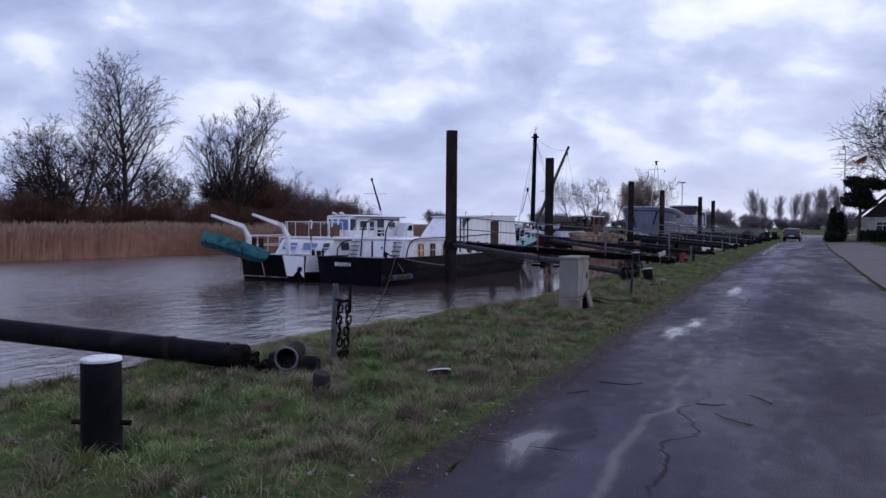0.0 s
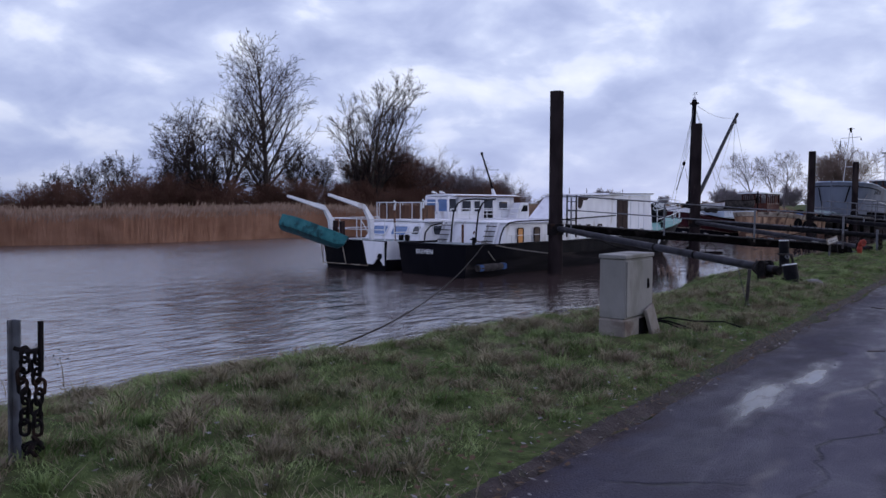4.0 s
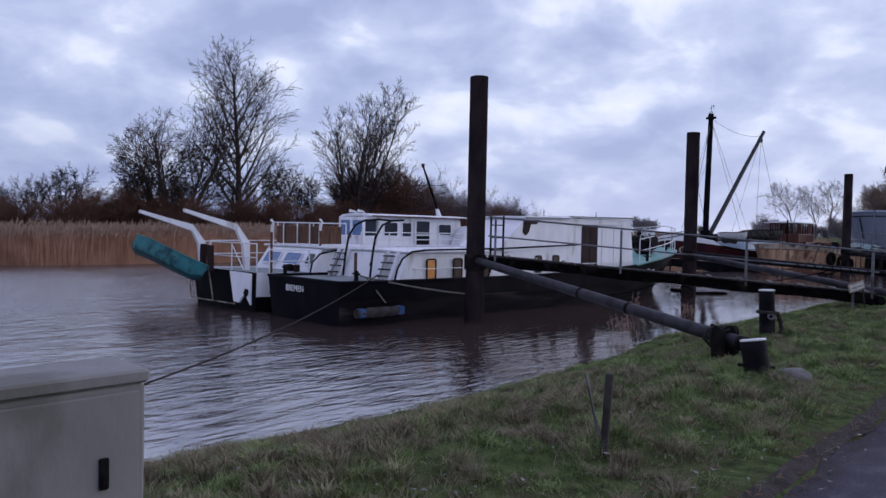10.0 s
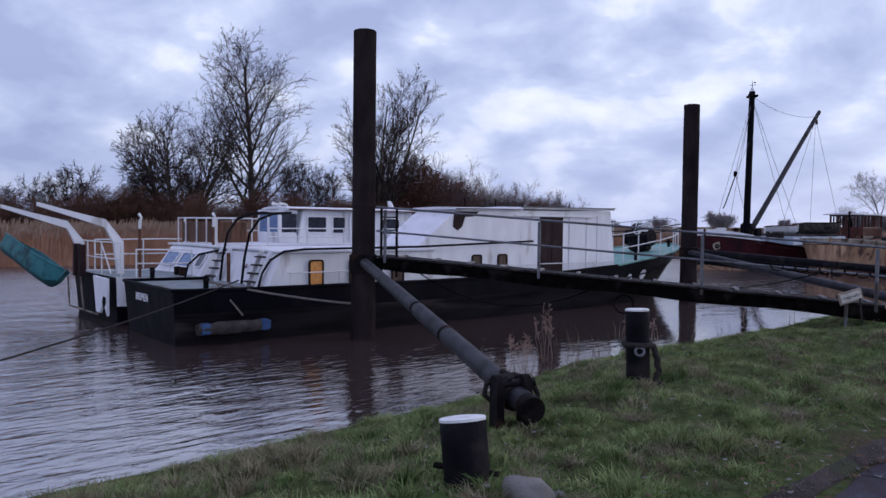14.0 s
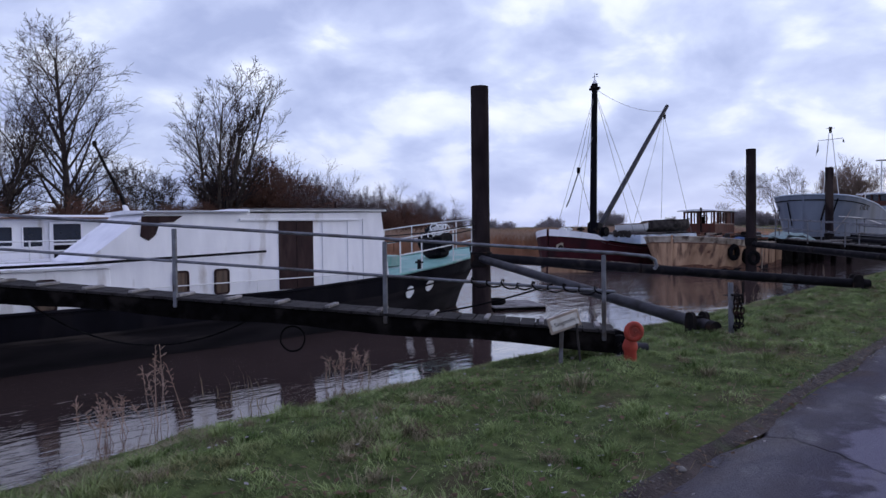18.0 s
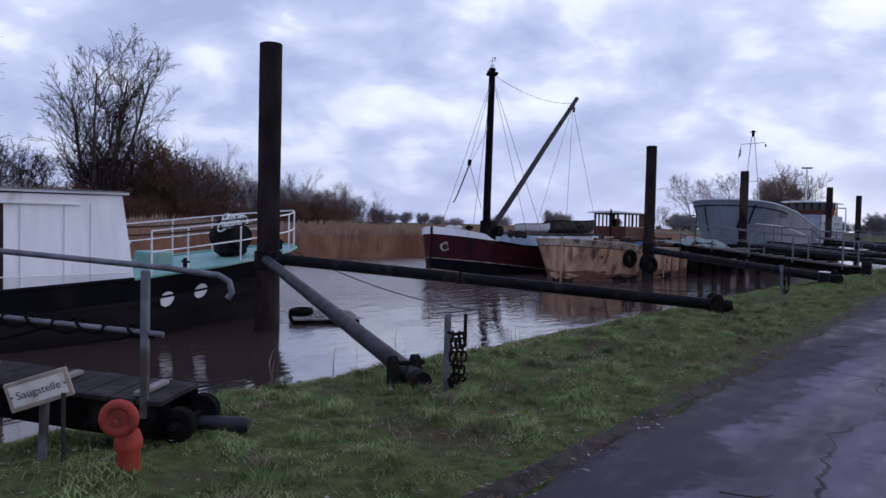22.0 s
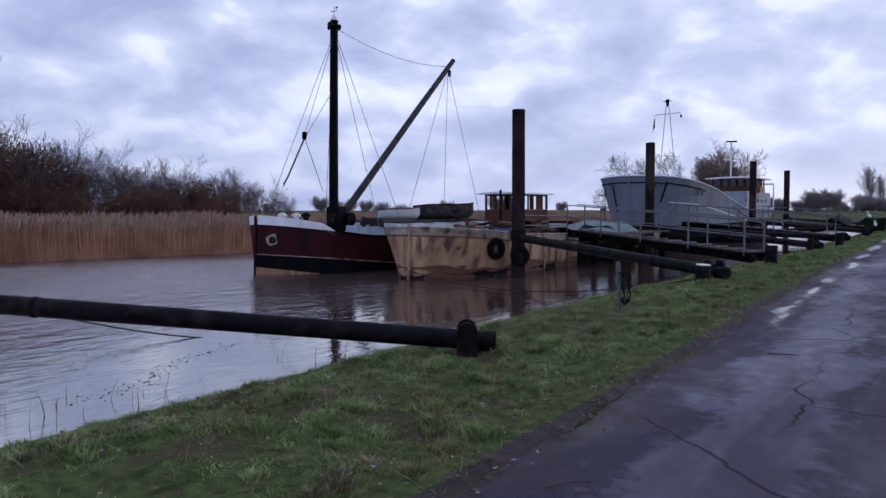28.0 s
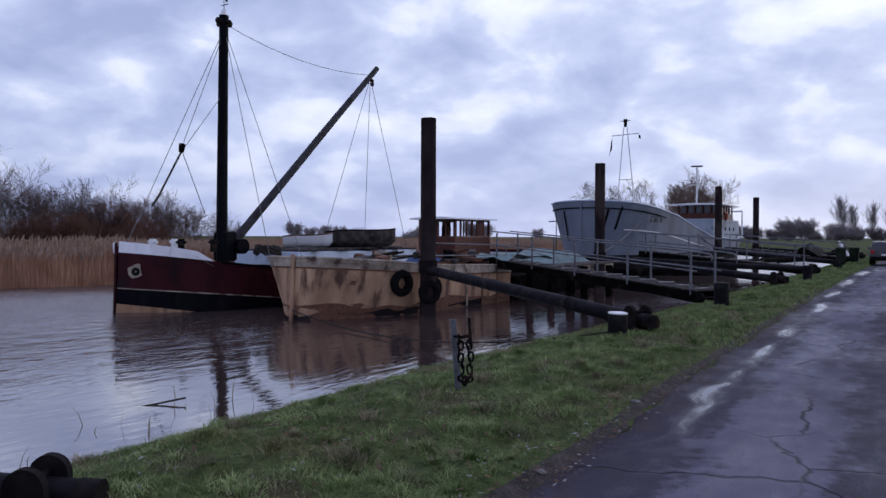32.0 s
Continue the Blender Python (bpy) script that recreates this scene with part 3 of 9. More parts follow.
# ---------------------------------------------------------------- building blocks
class Geo:
    """Collects the faces of one part."""

    def __init__(self):
        self.v, self.f = [], []

    def add(self, verts, faces):
        k = len(self.v)
        self.v += [tuple(p) for p in verts]
        self.f += [tuple(i + k for i in face) for face in faces]
        return self

    def box(self, c, s, turn=(0, 0, 0), bevel=0.0):
        m = Euler([radians(a) for a in turn]).to_matrix()
        x, y, z = s[0] / 2, s[1] / 2, s[2] / 2
        if bevel <= 0:
            pts = [(a * x, b * y, d * z) for d in (-1, 1) for a, b in ((-1, -1), (1, -1), (1, 1), (-1, 1))]
            fs = [(3, 2, 1, 0), (4, 5, 6, 7), (0, 1, 5, 4), (1, 2, 6, 5), (2, 3, 7, 6), (3, 0, 4, 7)]
        else:
            e, pts = bevel, []
            for zz, ins in ((-z, e), (-z + e, 0), (z - e, 0), (z, e)):
                X, Y = x - ins, y - ins
                pts += [(-X + e, -Y, zz), (X - e, -Y, zz), (X, -Y + e, zz), (X, Y - e, zz), (X - e, Y, zz), (-X + e, Y, zz), (-X, Y - e, zz), (-X, -Y + e, zz)]
            fs = [tuple(range(7, -1, -1)), tuple(range(24, 32))]
            fs += [(8 * r + i, 8 * r + (i + 1) % 8, 8 * r + 8 + (i + 1) % 8, 8 * r + 8 + i) for r in range(3) for i in range(8)]
        return self.add([m @ Vector(p) + Vector(c) for p in pts], fs)

    def tube(self, points, r, n=10, caps=True, radii=None, wobble=0.0):
        """A round bar along the points."""
        pts = [Vector(p) for p in points]
        ring, k = [], len(pts)
        up = None
        for i, p in enumerate(pts):
            d = (pts[min(i + 1, k - 1)] - pts[max(i - 1, 0)]).normalized()
            if up is None:
                up = Vector((0, 0, 1)) if abs(d.z) < 0.9 else Vector((1, 0, 0))
            u = d.cross(up).normalized()
            up = u.cross(d).normalized()
            rr = radii[i] if radii else r
            for j in range(n):
                a = 2 * math.pi * j / n
                w = 1 + (wobble * (random.random() - 0.5) if wobble else 0)
                ring.append(p + (u * math.cos(a) + up * math.sin(a)) * rr * w)
        fs = [(i * n + j, i * n + (j + 1) % n, (i + 1) * n + (j + 1) % n, (i + 1) * n + j) for i in range(k - 1) for j in range(n)]
        if caps:
            fs += [tuple(range(n - 1, -1, -1)), tuple((k - 1) * n + j for j in range(n))]
        return self.add(ring, fs)

    def torus(self, c, R, r, turn=(0, 0, 0), n=20, k=8, long=0.0):
        m = Euler([radians(a) for a in turn]).to_matrix()
        pts = []
        for i in range(n):
            a = 2 * math.pi * i / n
            off = long if math.sin(a) >= 0 else -long
            for j in range(k):
                b = 2 * math.pi * j / k
                q = R + r * math.cos(b)
                pts.append(m @ Vector((q * math.cos(a), q * math.sin(a) + off, r * math.sin(b))) + Vector(c))
        fs = [(i * k + j, ((i + 1) % n) * k + j, ((i + 1) % n) * k + (j + 1) % k, i * k + (j + 1) % k) for i in range(n) for j in range(k)]
        return self.add(pts, fs)

    def prism(self, outline, place, u, v, depth):
        """An outline in the plane u, v at a place, made depth thick along u x v."""
        u, v, o = Vector(u), Vector(v), Vector(place)
        w = u.cross(v).normalized() * depth
        n = len(outline)
        a = [o + u * p + v * q for p, q in outline]
        return self.add(a + [p + w for p in a], [tuple(range(n - 1, -1, -1)), tuple(range(n, 2 * n))] + [(i, (i + 1) % n, n + (i + 1) % n, n + i) for i in range(n)])

    def ring(self, outer, inner, place, u, v, depth):
        """A frame between two outlines with the same number of corners."""
        u, v, o = Vector(u), Vector(v), Vector(place)
        w = u.cross(v).normalized() * depth
        n = len(outer)
        a, b = [o + u * p + v * q for p, q in outer], [o + u * p + v * q for p, q in inner]
        fs = []
        for i in range(n):
            j = (i + 1) % n
            fs += [(i, n + i, n + j, j), (2 * n + i, 2 * n + j, 3 * n + j, 3 * n + i), (i, j, 2 * n + j, 2 * n + i), (n + i, 3 * n + i, 3 * n + j, n + j)]
        return self.add(a + b + [p + w for p in a] + [p + w for p in b], fs)

    def rings(self, rows, closed=True, caps=True):
        """Skin over rows of equally many points."""
        n = len(rows[0])
        fs = [(i * n + j, i * n + (j + 1) % n, (i + 1) * n + (j + 1) % n, (i + 1) * n + j) for i in range(len(rows) - 1) for j in range(n if closed else n - 1)]
        if caps and closed:
            fs += [tuple(range(n - 1, -1, -1)), tuple((len(rows) - 1) * n + j for j in range(n))]
        return self.add([p for row in rows for p in row], fs)


def rounded(w, h, r, k=4):
    pts = []
    for cx, cy, a0 in ((w / 2 - r, h / 2 - r, 0), (-w / 2 + r, h / 2 - r, 90), (-w / 2 + r, -h / 2 + r, 180), (w / 2 - r, -h / 2 + r, 270)):
        pts += [(cx + r * math.cos(radians(a0 + 90 * i / k)), cy + r * math.sin(radians(a0 + 90 * i / k))) for i in range(k + 1)]
    return pts


def circle(r, n=20):
    return [(r * math.cos(2 * math.pi * i / n), r * math.sin(2 * math.pi * i / n)) for i in range(n)]


def thing(name, at, label, category, group="", kind=""):
    e = new(name)
    e.empty_display_size = 0.2
    e.location = at
    return tagged(e, label, category, group, kind)


def home(ob):
    """World matrix of a thing or part that is being built."""
    return ob.matrix_basis if ob.parent is None else home(ob.parent) @ ob.matrix_parent_inverse @ ob.matrix_basis


def part(name, geo, mat, parent=None, label="", smooth=None):
    """Links what geo holds as one mesh object under a thing or part."""
    me = bpy.data.meshes.new(name)
    me.from_pydata(geo.v, [], geo.f)
    me.materials.append(mat)
    if smooth is not None:
        me.shade_smooth()
        me.set_sharp_from_angle(angle=radians(smooth))
    me.update()
    ob = new(name, me)
    if parent is not None:
        ob.parent = parent
        ob.matrix_parent_inverse = home(parent).inverted()
    if label:
        ob["label"] = label
    return ob


def big_mesh(name, verts, faces, mat):
    """A mesh of very many triangles or quads from arrays."""
    me = bpy.data.meshes.new(name)
    k = faces.shape[1]
    me.vertices.add(len(verts))
    me.vertices.foreach_set("co", np.ascontiguousarray(verts, dtype=np.float32).ravel())
    me.loops.add(faces.size)
    me.loops.foreach_set("vertex_index", np.ascontiguousarray(faces, dtype=np.int32).ravel())
    me.polygons.add(len(faces))
    me.polygons.foreach_set("loop_start", np.arange(0, faces.size, k, dtype=np.int32))
    me.update(calc_edges=True)
    me.materials.append(mat)
    return me


def sag(a, b, drop, n=14):
    a, b = Vector(a), Vector(b)
    return [a.lerp(b, i / n) - Vector((0, 0, drop * 4 * (i / n) * (1 - i / n))) for i in range(n + 1)]


def lettering(name, text, size, at, turn, mat, parent, depth=0.004, stretch=1.0):
    c = bpy.data.curves.new(name, "FONT")
    c.body, c.size, c.extrude, c.align_x, c.align_y = text, size, depth, "CENTER", "CENTER"
    c.materials.append(mat)
    ob = new(name, c)
    ob.parent = parent
    ob.matrix_parent_inverse = home(parent).inverted()
    ob.matrix_basis = pose(*at, *turn) @ Matrix.Diagonal((stretch, 1, 1, 1))
    return ob


def table_of(rows):
    xs, ys = [r[0] for r in rows], [r[1] for r in rows]
    return lambda t: np.interp(t, xs, ys)


shore = table_of([(-60, -8.4), (5, -8.1), (9, -7.7), (12, -7.45), (15, -6.95), (18, -6.75), (23, -7.05), (26, -7.8), (32, -7.75), (40, -7.6), (50, -7.75), (56, -7.3), (75, -7.0), (140, -7.0), (200, -45), (900, -700)])
far_shore = table_of([(-200, -46), (18, -42.0), (25, -38.6), (37, -37.6), (50, -34.6), (60, -31.6), (75, -31.0), (110, -32.0), (140, -36), (200, -90), (900, -900)])
kerb = table_of([(-60, -1.0), (3, -1.3), (10, -1.6), (21, -2.02), (30, -2.28), (38, -2.42), (44, -2.58), (48, -2.74), (62, -3.0), (76, -3.15), (100, -3.0), (130, -1.5), (200, 4.0), (400, 30)])
ROAD = 4.3


LATTICE = np.random.default_rng(5).uniform(-1, 1, (256, 256))


def lumps(x, y, size):
    """Smooth random relief with bumps of that size."""
    u, v = np.asarray(x, float) / size + 1000.3, np.asarray(y, float) / size + 1000.7
    i, j = np.floor(u).astype(int), np.floor(v).astype(int)
    p, q = u - i, v - j
    p, q = p * p * (3 - 2 * p), q * q * (3 - 2 * q)
    at = lambda a, b: LATTICE[(i + a) % 256, (j + b) % 256]
    return (at(0, 0) * (1 - p) + at(1, 0) * p) * (1 - q) + (at(0, 1) * (1 - p) + at(1, 1) * p) * q


def bumps(x, y):
    return 0.050 * lumps(x, y, 1.3) + 0.055 * lumps(x, y, 0.42) + 0.022 * lumps(x + 7, y, 0.19)


def land(x, y):
    """Height of the ground."""
    x, y = np.asarray(x, float), np.asarray(y, float)
    e, fe, k = shore(y), far_shore(y), kerb(y)
    d = x - e
    s = np.clip(d / 3.3, 0, 1)
    z = WATER + (0.12 - WATER) * (s * s * (3 - 2 * s)) ** 0.8
    z = z + bumps(x, y) * np.clip(d / 1.5, 0, 1) * np.clip((k - x) / 0.5, 0, 1)
    on_road = np.clip((x - k + 0.05) / 0.12, 0, 1) * np.clip((k + ROAD + 0.05 - x) / 0.12, 0, 1)
    z = np.where(d > 0, z * (1 - on_road) + 0.045 * on_road, z)
    right = np.clip((x - k - ROAD) / 3.0, 0, 1)
    z = z + 0.10 * right
    z = np.where(d <= 0, WATER - np.minimum(-d * 0.45, 1.6), z)
    b = fe - x
    t = np.clip((b + 0.5) / 5.0, 0, 1)
    z = np.where(x < fe + 0.5, np.maximum(WATER - 1.6 * (1 - t), WATER - 0.25 + 1.15 * t), z)
    return z
# ---------------------------------------------------------------- ground, water, road
gx = np.unique(np.r_[[-3000, -1500, -800, -400, -250, -160, -120, -100, -80, -65, -55, -50], np.arange(-48, -30, 0.5), np.arange(-30, -9, 1.5), np.arange(-9, 5, 0.14), np.arange(5, 12, 0.5), [14, 18, 25, 40, 70, 120, 250, 500, 1200, 3000]])
gy = np.unique(np.r_[[-3000, -900, -300, -120, -60, -30, -15], np.arange(-8, 50, 0.14), np.arange(50, 78, 0.25), np.arange(78, 145, 1.5), [150, 160, 175, 190, 200, 230, 270, 330, 400, 550, 750, 1000, 1500, 2200, 3000]])
X, Y = np.meshgrid(gx, gy, indexing="ij")
Z = land(X, Y)
idx = np.arange(X.size).reshape(X.shape)
quads = np.stack([idx[:-1, :-1], idx[1:, :-1], idx[1:, 1:], idx[:-1, 1:]], -1).reshape(-1, 4)
ground = new("ground", big_mesh("ground", np.stack([X, Y, Z], -1).reshape(-1, 3), quads, M["soil"]))
ground.data.shade_smooth()
tagged(ground, "grassy river bank and flat fields of damp winter soil", "ground", kind="structure")

def waves(x, y):
    """Short wind waves, lower in the lee of the bank and between the moored boats."""
    r = np.random.default_rng(19)
    z = x * 0
    for k in range(20):
        length = 0.36 * 1.075 ** k
        a = radians(28) + r.normal(0, 0.42)
        w = 2 * np.pi / length
        z = z + 0.0062 * length ** 0.35 * np.sin(w * (x * np.cos(a) + y * np.sin(a)) + r.uniform(0, 6.28) + 1.3 * lumps(x + 9 * k, y, 3.5 * length))
    lee = np.clip((shore(y) - x - 7) / 30.0, 0.02, 0.55)
    lee = np.maximum(lee, 0.20 * np.clip((25 - y) / 7, 0, 1) * np.clip((shore(y) - x - 0.5) / 6, 0, 1))
    rim = np.clip((x + 48) / 4, 0, 1) * np.clip((y + 12) / 6, 0, 1) * np.clip((118 - y) / 20, 0, 1)
    return z * lee * (0.60 + 0.40 * lumps(x, y, 7.0)) * rim


wx = np.r_[-600, -200, -90, np.arange(-50, -30, 0.30), np.arange(-30, -3.2, 0.135), -1, 0]
wy = np.r_[-400, -100, -40, np.arange(-12, 62, 0.16), np.arange(62, 120, 0.4), 125, 135, 150, 200, 400, 700]
X, Y = np.meshgrid(wx, wy, indexing="ij")
idx = np.arange(X.size).reshape(X.shape)
quads = np.stack([idx[:-1, :-1], idx[1:, :-1], idx[1:, 1:], idx[:-1, 1:]], -1).reshape(-1, 4)
water = new("water", big_mesh("water", np.stack([X, Y, WATER + waves(X, Y)], -1).reshape(-1, 3), quads, M["water"]))
water.data.shade_smooth()
tagged(water, "muddy brown river water with wind ripples reflecting the sky", "water", kind="structure")

ry = np.unique(np.r_[-60, -30, np.arange(-12, 80, 0.4), np.arange(80, 160, 3), np.arange(160, 400, 15)])
across = np.r_[0, 0.05, 0.3, 0.8, 1.4, 2.15, 2.9, 3.5, 4.0, 4.25, 4.3]
wig = 0.05 * np.sin(2.1 * ry) + 0.04 * np.sin(5.3 * ry + 1) + 0.03 * np.sin(11.0 * ry)
rows = []
for i, a in enumerate(across):
    side = wig if i < 3 else (-wig if i > 7 else wig * 0)
    crown = 0.095 - 0.012 * (a - 2.15) ** 2 / 4 - (0.045 if i in (0, len(across) - 1) else 0)
    rows.append(np.stack([kerb(ry) + a + side, ry, ry * 0 + crown], -1))
P = np.stack(rows, 0)
idx = np.arange(P.shape[0] * P.shape[1]).reshape(P.shape[:2])
quads = np.stack([idx[:-1, :-1], idx[1:, :-1], idx[1:, 1:], idx[:-1, 1:]], -1).reshape(-1, 4)
road = new("road", big_mesh("road", P.reshape(-1, 3), quads, M["road"]))
uvl = road.data.uv_layers.new(name="metres")
flat_uv = np.stack([np.repeat(across[:, None], len(ry), 1), np.repeat(ry[None, :], len(across), 0)], -1).reshape(-1, 2)
uvl.data.foreach_set("uv", flat_uv[quads.ravel()].astype(np.float32).ravel())
road.data.shade_smooth()
tagged(road, "narrow damp asphalt lane with pale patches, cracks and puddles", "road", kind="structure")

# gravelled lay-by along the far side of the lane
X, Y = np.meshgrid(np.r_[0, 0.6, 1.5, 2.6, 3.6], np.arange(20, 86, 1.5), indexing="ij")
PX = kerb(Y) + ROAD + 0.03 + X
idx = np.arange(X.size).reshape(X.shape)
quads = np.stack([idx[:-1, :-1], idx[1:, :-1], idx[1:, 1:], idx[:-1, 1:]], -1).reshape(-1, 4)
layby = new("pavement", big_mesh("pavement", np.stack([PX, Y, land(PX, Y) + 0.022 + 0.01 * np.sin(3 * Y + 5 * X)], -1).reshape(-1, 3), quads, M["gravel"]))
tagged(layby, "strip of muddy gravel beside the lane", "pavement", kind="structure")

# ---------------------------------------------------------------- grass, reeds, leaves
rng = np.random.default_rng(7)


def clumps(x, y):
    return np.clip(0.45 + 0.35 * lumps(x, y, 0.42) + 0.35 * lumps(x + 7, y, 0.19) + 0.30 * lumps(x + 31, y, 0.9), 0, 1)


def blades(name, x, y, height, width, lean, mat, label, base=None, bend=0.5, turned=None):
    n = len(x)
    z = land(x, y) - 0.01 if base is None else base
    a = rng.uniform(0, 2 * np.pi, n)
    w = np.stack([np.cos(a), np.sin(a), 0 * a], -1) * (width * rng.uniform(0.6, 1.3, n))[:, None] / 2
    b = rng.uniform(0, 2 * np.pi, n) if turned is None else turned + rng.normal(0, 0.95, n)
    out = lean * rng.uniform(0.2, 1.2, n) * height
    d = np.stack([np.cos(b) * out, np.sin(b) * out, height], -1)
    p = np.stack([x, y, z], -1)
    mid = p + d * np.array([bend * 0.7, bend * 0.7, 0.6])
    tip = p + d
    v = np.stack([p - w, p + w, mid + w * 0.7, mid - w * 0.7, tip], 1).reshape(-1, 3)
    k = np.arange(n)[:, None] * 5
    f = np.concatenate([k + [0, 1, 2], k + [0, 2, 3], k + [3, 2, 4]])
    ob = new(name, big_mesh(name, v, f, mat))
    return tagged(ob, label, "grass", kind="stuff")


def strew(n, y0, y1, lo=-0.25, hi=0.06):
    y = rng.uniform(y0, y1, n)
    e, k = shore(y), kerb(y)
    u = rng.uniform(0, 1, n)
    return e + lo + u * (k + hi - e - lo), y


x, y = strew(780000, -2.5, 50, hi=0.12)
keep = (rng.uniform(0, 1, len(x)) < 0.10 + 0.90 * clumps(x, y)) & ((np.hypot((x + 2.92) / 0.45, (y - 12.4) / 0.65) > 1) | (rng.uniform(0, 1, len(x)) < 0.15))
x, y = x[keep], y[keep]
h = (0.014 + 0.046 * clumps(x, y) ** 1.5 * rng.uniform(0.4, 1.3, len(x))) * np.clip((kerb(y) - x) / 0.7 + 0.45, 0.4, 1)
blades("bank_grass", x, y, h, 0.0066, 1.8, M["grass"], "short damp green winter grass on the river bank")
x, y = strew(80000, 50, 112, hi=0.12)
h = 0.03 + 0.06 * clumps(x, y) * rng.uniform(0.5, 1.3, len(x))
blades("bank_grass", x, y, h, 0.020, 0.9, M["grass"], "short green grass on the farther river bank")
x, y = strew(210000, -2.5, 60)
dead = 0.5 + 0.5 * lumps(x, y, 0.7) + 0.3 * lumps(x, y, 2.2)
keep = rng.uniform(0, 1, len(x)) < (0.06 + 0.80 * np.clip(dead - 0.45, 0, 1) * 1.7 * np.clip((17 - y) / 14 + 0.38, 0.2, 1))
x, y = x[keep], y[keep]
blades("dry_grass", x, y, 0.03 + 0.075 * rng.uniform(0.2, 1, len(x)), 0.0055, 1.5, M["straw"], "withered straw-coloured grass lying over the bank", bend=0.8)
# coarse tufts, withered ones among the green
for count, y0, y1, mat_key, words, size in ((160, -2, 20, "grass", "coarse green grass tufts", 0.8), (360, -2, 26, "straw", "withered tussocks of pale drooping grass", 1.0), (260, -2, 19, "grass", "thick green tussocks hanging over one another", 0.85)):
    cx, cy = strew(count, y0, y1, 0.7, -0.45)
    big_one = size * np.repeat(rng.uniform(0.5, 1.25, count), 120)
    x = np.repeat(cx, 120) + rng.normal(0, 0.075, count * 120) * big_one
    y = np.repeat(cy, 120) + rng.normal(0, 0.075, count * 120) * big_one
    blades("grass_tufts", x, y, (0.04 + 0.075 * rng.uniform(0, 1, len(x))) * big_one, 0.0048, 1.9, M[mat_key], words, bend=0.4)
# hummocks: old tussocks whose long blades hang over their own edges
for count, mat_key, words, y1 in ((420, "grass", "hummocks of long green grass combed outwards", 24), (800, "grass", "low green hummocks of matted grass", 62), (260, "brown_grass", "flattened brownish patches of matted grass", 62), (760, "brown_grass", "brownish hummocks of half-withered drooping grass", 20), (260, "straw", "bleached hummocks of dead drooping grass", 18)):
    cx, cy = strew(count, -2 if y1 < 60 else 20, y1, 0.1 if y1 > 60 else 0.35, -0.3)
    free = np.hypot((cx + 3.0) / 0.62, (cy - 12.5) / 0.85) > 1
    free &= np.hypot(cx + 2.65, cy - 6.05) > 0.42
    free &= np.hypot(cx + 4.3, cy - 28.9) > 0.9
    cx, cy = cx[free], cy[free]
    count = len(cx)
    wide = np.repeat(rng.uniform(0.12, 0.30, count), 150)
    a, rad = rng.uniform(0, 2 * np.pi, count * 150), np.abs(rng.normal(0, 0.5, count * 150))
    x, y = np.repeat(cx, 150) + np.cos(a) * rad * wide, np.repeat(cy, 150) + np.sin(a) * rad * wide
    tall = (0.030 + (0.42 if y1 < 60 else 0.31) * wide * np.exp(-rad * rad * 1.6)) * rng.uniform(0.45, 1.2, len(x))
    blades("grass_hummocks", x, y, tall, 0.0085, 1.15, M[mat_key], words, bend=0.35, turned=a)
# mud washed over the edge of the asphalt
ey = np.arange(-6, 64, 0.12)
inner = np.where(ey < 16, 0.7, 0.25) * 0.13 + 0.07 * lumps(ey, ey * 0, 0.9) + 0.06 * lumps(ey, ey * 0 + 3, 0.25)
cols = []
for f, lift in ((-0.14, -0.006), (-0.05, 0.004), (0.0, 0.009), (0.5, 0.009), (1.0, -0.003)):
    u_ = f * np.ones_like(ey) if f <= 0 else f * np.clip(inner, 0.02, 0.4)
    px = kerb(ey) + u_
    cols.append(np.stack([px, ey, np.maximum(land(px, ey), 0.078) + lift + 0.003 * lumps(ey, ey * 0 + 9 * f, 0.2)], -1))
P = np.stack(cols, 0)
idx = np.arange(P.shape[0] * P.shape[1]).reshape(P.shape[:2])
quads = np.stack([idx[:-1, :-1], idx[1:, :-1], idx[1:, 1:], idx[:-1, 1:]], -1).reshape(-1, 4)
mud = new("verge", big_mesh("verge", P.reshape(-1, 3), quads, M["mud"]))
mud.data.shade_smooth()
tagged(mud, "dark wet mud washed over the ragged asphalt edge", "verge", kind="structure")
# bleached leaves and broken stalks caught in the grass by the lane
n = 2200
y = rng.uniform(-1, 48, n)
x = kerb(y) - rng.exponential(0.45, n) + 0.2
a = rng.uniform(0, 6.28, n)
x = np.where(np.arange(n) % 3 > 0, kerb(y) - rng.uniform(0.1, 4.2, n), x)
s = rng.uniform(0.008, 0.032, n)
p = np.stack([x, y, np.where(x > kerb(y), 0.108, land(x, y) + 0.045)], -1)
d = np.stack([np.cos(a), np.sin(a), rng.uniform(-0.2, 0.2, n)], -1) * s[:, None]
e2 = np.stack([-np.sin(a), np.cos(a), rng.uniform(-0.3, 0.3, n)], -1) * rng.uniform(0.004, 0.016, n)[:, None]
pale = new("fallen_leaves", big_mesh("fallen_leaves", np.stack([p - d, p - e2, p + d, p + e2], 1).reshape(-1, 3), np.arange(4 * n).reshape(-1, 4), M["pale_plank"]))
tagged(pale, "bleached pale leaves and broken stalks in the grass edge", "leaves", kind="stuff")
